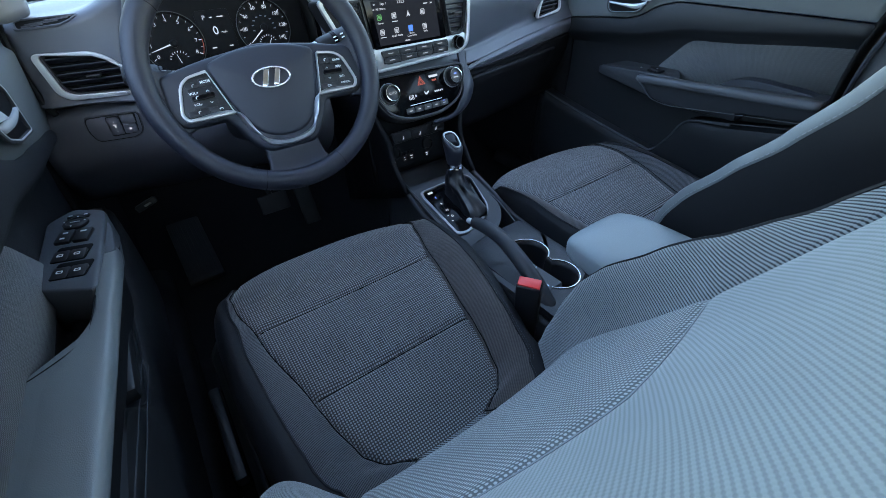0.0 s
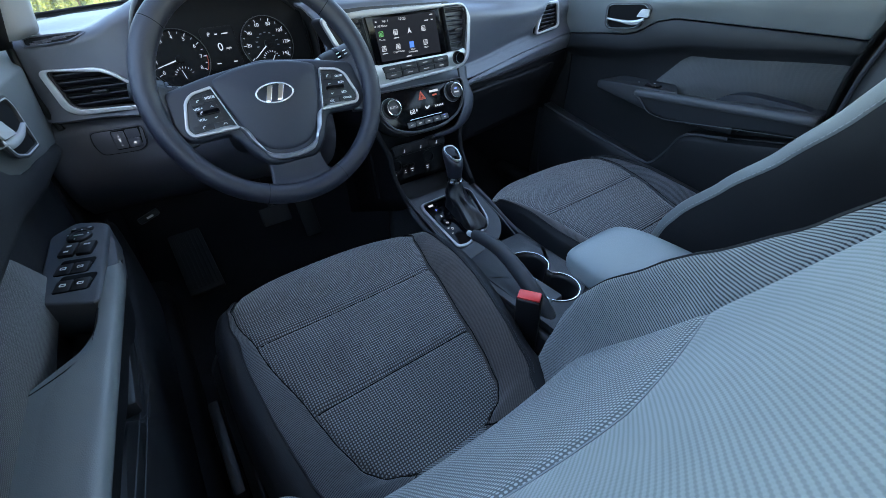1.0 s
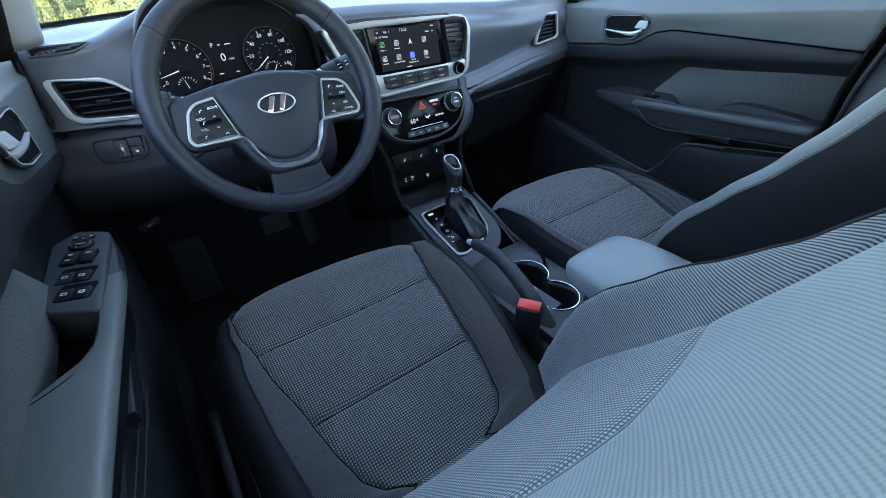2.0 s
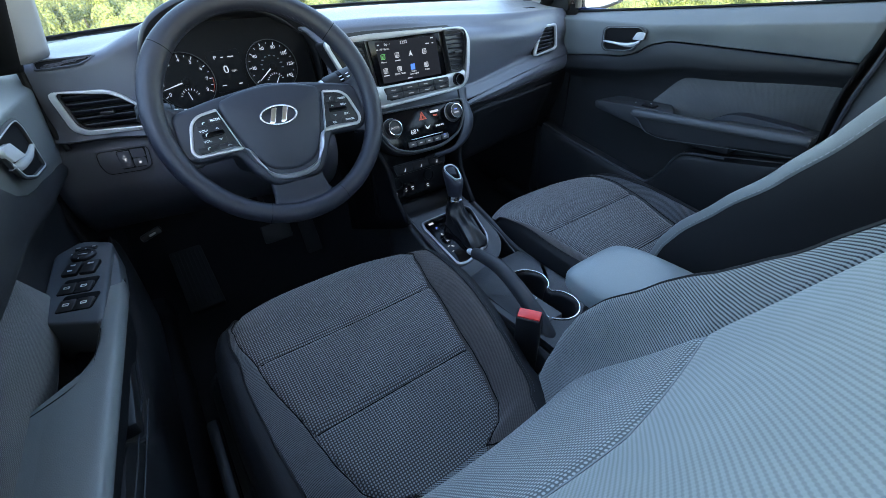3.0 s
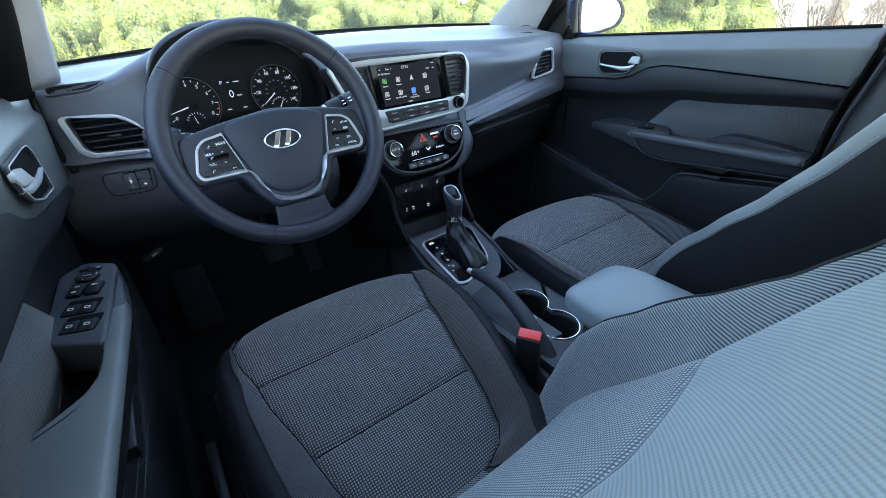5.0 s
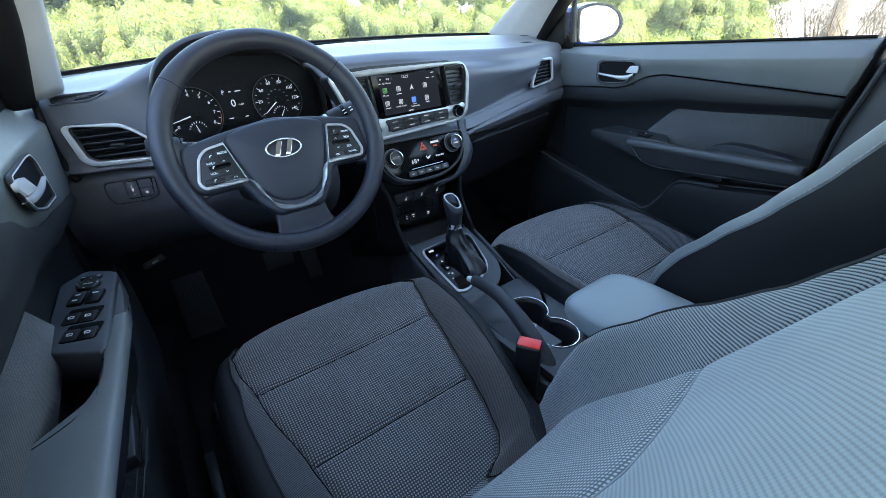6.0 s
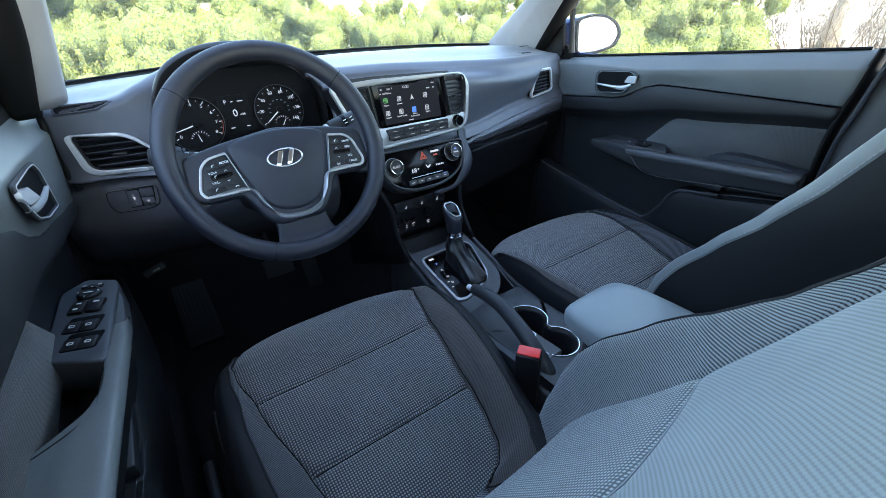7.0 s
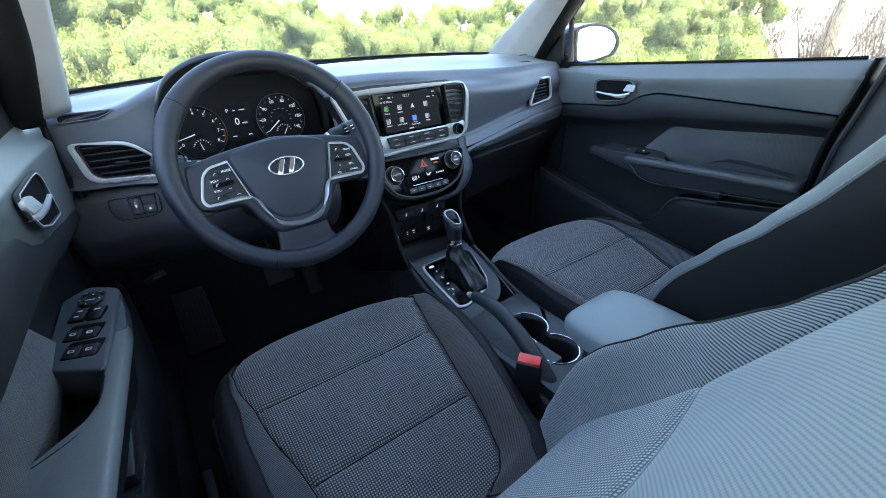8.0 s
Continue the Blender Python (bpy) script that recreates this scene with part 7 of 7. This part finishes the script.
# sills
for s in (-1, 1):
    tagged(part("door_sill", patch([[(s * 0.66, y, 0.03), (s * 0.672, y, 0.065), (s * 0.71, y, 0.075), (s * 0.75, y, 0.05)] for y in (0.6, 0.0, -0.6)], 8, 10), RUBBER, solid=0.004), "black plastic door sill trim", "sill", kind="structure")

# ---------------------------------------------------------------- door mirror
mir = thing("door_mirror", (0.80, 0.30, 0.76), "blue door mirror with a bright reflecting glass", "mirror")
mo = frm((0.918, 0.335, 0.812), (1, 0.10, 0.02), (0, 0.04, 1))
ol = [(x * 1.24, y * 1.02) for x, y in rpoly([(-0.135, 0.056), (-0.06, 0.068), (0.03, 0.058), (0.090, 0.028), (0.114, -0.012), (0.085, -0.050), (-0.02, -0.064), (-0.130, -0.056)], [0.02, 0.03, 0.04, 0.03, 0.03, 0.04, 0.03, 0.02], 5)]
rows = [[mo @ V((x * k, y * k, -dd)) for x, y in ol] for k, dd in ((0.93, -0.002), (0.98, -0.004), (1.0, 0.004), (1.01, 0.03), (0.96, 0.07), (0.78, 0.10), (0.4, 0.115), (0.02, 0.118))]
part("housing", grid(rows, closed_u=True), PAINT, mir, "glossy blue housing")
part("rim", ring([(x * 0.985, y * 0.98) for x, y in ol], [(x * 0.86 - 0.006, y * 0.84) for x, y in ol], mo, 0.010, 0.003), RUBBER, mir, "black rim")
part("glass", prism([(x * 0.88 - 0.006, y * 0.86) for x, y in ol], mo @ Matrix.Translation((0, 0, 0.001)) @ pose(0, 0, 0, 1.5, -1.5), 0.003, 0), MIRROR, mir, "mirror glass")
part("foot", tube([(0.745, 0.36, 0.775), (0.80, 0.36, 0.780), (0.86, 0.36, 0.79)], [0.03, 0.026, 0.024], 12, flat=0.5), BLACKP, mir, "black mirror foot")

# ---------------------------------------------------------------- shrubs outside
def leaf_mat(name, lo, hi, scale=2.2):
    m, nt, b = nodes_of(name)
    g = nt.nodes.new("ShaderNodeNewGeometry")
    n = N(nt, "ShaderNodeTexNoise", Scale=scale, Detail=2.0)
    nt.links.new(coords(nt), n.inputs["Vector"])
    f = math_node(nt, "MULTIPLY_ADD", n.outputs[0], 1.6, -0.45)
    f = math_node(nt, "MULTIPLY_ADD", g.outputs["Random Per Island"], 0.35, math_node(nt, "MULTIPLY", f, 0.8))
    nt.links.new(mixc(nt, f, lo, hi), b.inputs["Base Color"])
    b.inputs["Roughness"].default_value = 0.6
    b.inputs["Specular IOR Level"].default_value = 0.3
    # thin leaves let part of the light through
    tl = nt.nodes.new("ShaderNodeBsdfTranslucent")
    nt.links.new(mixc(nt, f, lo, hi), tl.inputs["Color"])
    mx = nt.nodes.new("ShaderNodeMixShader")
    mx.inputs[0].default_value = 0.45
    nt.links.new(b.outputs[0], mx.inputs[1])
    nt.links.new(tl.outputs[0], mx.inputs[2])
    nt.links.new(mx.outputs[0], nt.nodes["Material Output"].inputs["Surface"])
    return m


YOUNG = leaf_mat("shrub_young_leaf", (0.190, 0.228, 0.054), (0.325, 0.352, 0.102))
OLD = leaf_mat("shrub_old_leaf", (0.122, 0.165, 0.082), (0.205, 0.243, 0.117))
# mottled green for the filler blobs, with the clumps' inner shade in the colour
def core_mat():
    m, nt, b = nodes_of("shrub_core_shade")
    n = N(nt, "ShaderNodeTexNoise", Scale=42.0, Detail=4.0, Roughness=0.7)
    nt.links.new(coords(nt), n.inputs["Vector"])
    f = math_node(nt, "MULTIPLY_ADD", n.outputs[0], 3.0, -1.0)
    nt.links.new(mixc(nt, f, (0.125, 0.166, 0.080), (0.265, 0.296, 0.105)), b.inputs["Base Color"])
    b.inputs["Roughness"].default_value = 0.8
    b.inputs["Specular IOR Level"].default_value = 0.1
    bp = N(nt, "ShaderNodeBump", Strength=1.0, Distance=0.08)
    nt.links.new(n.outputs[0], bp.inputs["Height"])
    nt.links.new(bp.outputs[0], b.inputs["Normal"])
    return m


CORE = core_mat()
DRY = leaf_mat("dry_twig", (0.12, 0.10, 0.08), (0.26, 0.22, 0.18))
BARK = surface("shrub_bark", (0.16, 0.12, 0.08), 0.9, grain=60, relief=0.8, blotch=6)
PALEBARK = surface("pale_bark", (0.34, 0.28, 0.20), 0.9, grain=40, relief=0.8, blotch=5)


def leaf_mesh(name, centres, normals, rng, ln, w, mat):
    """Small pointed leaves, each a bent pair of faces that turns mostly outwards."""
    k = len(centres)
    ax = np.array((0, 0, 1.0)) - normals * normals[:, 2:3] * 0.9 + normals * 0.30 + rng.normal(0, 0.38, (k, 3))
    ax /= np.linalg.norm(ax, axis=1)[:, None]
    sd = np.cross(ax, normals + rng.normal(0, 0.30, (k, 3)))
    sd /= np.maximum(np.linalg.norm(sd, axis=1), 1e-3)[:, None]
    le = rng.uniform(ln[0], ln[1], k)[:, None]
    wi = rng.uniform(w[0], w[1], k)[:, None]
    vs = np.stack([centres - ax * le * 0.5, centres + sd * wi, centres + ax * le * 0.5, centres - sd * wi], axis=1).reshape(-1, 3)
    me = bpy.data.meshes.new(name)
    me.from_pydata(vs.tolist(), [], np.arange(4 * k).reshape(-1, 4).tolist())
    me.materials.append(mat)
    return me


def shrub(x, y, r, h, seed, label, tufts=46, per=380, dry=False, core=0.80, leaf=1.0):
    """Stems that carry many upright tufts of small leaves: old leaves inside, young ones at the tips."""
    rnd, rng = random.Random(seed), np.random.default_rng(seed)
    t = thing("dry_shrub" if dry else "shrub", (x, y, -0.32), label, "shrub", "hedge of shrubs")
    tips = []
    for k in range(tufts):
        a, q = rnd.uniform(0, 6.28), math.sqrt(rnd.random())
        lift = rnd.uniform(0.10, 1.0)
        rr = r * q * (1.08 - 0.50 * lift)
        tips.append((V((x + rr * math.cos(a), y + rr * math.sin(a), -0.32 + h * lift * (1.0 - 0.15 * q))), rnd.uniform(0.10, 0.19) * (0.75 if dry else 1.0)))
    stems = [tube([(x, y, -0.34), V((x, y, -0.32)).lerp(p, 0.45) + V((0, 0, 0.06)), p], [0.020, 0.012, 0.004], 5) for p, _ in tips[::3 if not dry else 1]]
    part("stems", joined(stems), BARK, t, "grey-brown stems")
    co, nn, cy, ny = [], [], [], []
    if not dry:
        # added lumpy blobs close the gaps between leaves and darken the clumps
        ball = bmesh.new()
        bmesh.ops.create_icosphere(ball, subdivisions=2, radius=1.0)
        bv = np.array([v.co[:] for v in ball.verts])
        bf = np.array([[v.index for v in f.verts] for f in ball.faces])
        ball.free()
        cv, cf = [], []
        for j, (p, lr) in enumerate(tips):
            lob = 1 + 0.22 * np.sin(bv[:, 0] * 5 + p.x * 9) * np.sin(bv[:, 1] * 5 + p.y * 9) + 0.12 * np.sin(bv[:, 2] * 6 + p.z * 8)
            cv.append(np.array(p) + bv * (lr * core * lob * rng.uniform(0.9, 1.1, len(bv)))[:, None] * np.array((1.0, 1.0, 1.2)))
            cf.append(bf + j * len(bv))
        me = bpy.data.meshes.new("core_blobs")
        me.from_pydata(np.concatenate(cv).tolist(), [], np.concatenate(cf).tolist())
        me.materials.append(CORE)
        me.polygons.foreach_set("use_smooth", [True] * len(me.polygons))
        part("core_blobs", me, None, t, "solid lumpy blobs coloured as shaded inner foliage")
    for p, lr in tips:
        n = rng.normal(0, 1, (per, 3)) + np.array((0, 0, 0.25))
        n /= np.linalg.norm(n, axis=1)[:, None]
        lob = 1 + 0.22 * np.sin(n[:, 0] * 5 + p.x * 9) * np.sin(n[:, 1] * 5 + p.y * 9) + 0.12 * np.sin(n[:, 2] * 6 + p.z * 8)
        rad = lr * (1.08 - 0.42 * rng.random(per)) * lob
        c = np.array(p) + n * rad[:, None] * np.array((1.0, 1.0, 1.25))
        young = n[:, 2] > rng.normal(-0.25, 0.45, per)
        ok = c[:, 2] > -0.30
        cy.append(c[young & ok]), ny.append(n[young & ok]), co.append(c[~young & ok]), nn.append(n[~young & ok])
    if dry:
        part("twigs", leaf_mesh("twigs", np.concatenate(co + cy), np.concatenate(nn + ny), rng, (0.05, 0.11), (0.002, 0.005), DRY), None, t, "dry grey-brown twigs")
    else:
        part("old_leaves", leaf_mesh("old_leaves", np.concatenate(co), np.concatenate(nn), rng, (0.014 * leaf, 0.028 * leaf), (0.0042 * leaf, 0.0070 * leaf), OLD), None, t, "dull blue-green inner leaves")
        part("young_leaves", leaf_mesh("young_leaves", np.concatenate(cy), np.concatenate(ny), rng, (0.012 * leaf, 0.026 * leaf), (0.0036 * leaf, 0.0062 * leaf), YOUNG), None, t, "bright yellow-green tips")
    return t


rnd = random.Random(5)
k = 0
for row, (d0, hh) in enumerate(((4.3, 0.95), (5.8, 1.30), (8.0, 1.62))):
    for i in range(14 if row < 2 else 21):
        ang = -28 + 118 * (i + rnd.uniform(-0.25, 0.25)) / (13 if row < 2 else 20)
        d = d0 + rnd.uniform(-0.4, 0.5) + (0.5 if ang > 60 else 0)
        if ang > (66 if row < 2 else 69):
            continue
        k += 1
        high = curve1([(-28, 1.3), (4, 1.3), (12, 1.2), (18, 0.92), (32, 0.83), (46, 0.96), (58, 1.2), (70, 1.15), (90, 0.8)], ang)
        shrub(-0.5 + d * math.sin(radians(ang)), -0.7 + d * math.cos(radians(ang)), rnd.uniform(0.75, 1.0) * (1 + 0.12 * row), hh * rnd.uniform(0.88, 1.08) * high, 100 + k,
              "bright yellow-green leafy shrub in sun", 48 + 8 * row, 640 if row < 2 else 430, core=0.80 if row < 2 else 0.60, leaf=1.0 if row < 2 else 1.7)
for i in range(4):
    ang = 75 + i * 4.5
    shrub(-0.5 + 6.2 * math.sin(radians(ang)), -0.7 + 6.2 * math.cos(radians(ang)), 0.8, 1.35, 300 + i, "dry grey-brown twiggy shrub", 44, 150, True)
# a pale leaning trunk behind the dry shrubs
tr = thing("bare_tree", (5.85, 1.08, -0.32), "pale leaning tree trunk behind the dry shrubs", "tree")
part("trunk", tube(spline([(5.85, 1.08, -0.36), (5.90, 1.02, 0.6), (6.0, 0.94, 1.3), (6.2, 0.80, 2.2), (6.4, 0.7, 3.2)], 20), [0.11 - 0.003 * i for i in range(21)], 12), PALEBARK, tr, "pale rough trunk")
for p in (((6.0, 0.94, 1.4), (5.9, 0.75, 1.9), (5.9, 0.6, 2.6)), ((6.2, 0.82, 2.0), (6.6, 1.0, 2.6), (6.9, 1.2, 3.2))):
    part("limb", tube(spline(p, 8), [0.045 - 0.004 * i for i in range(9)], 8), PALEBARK, tr)
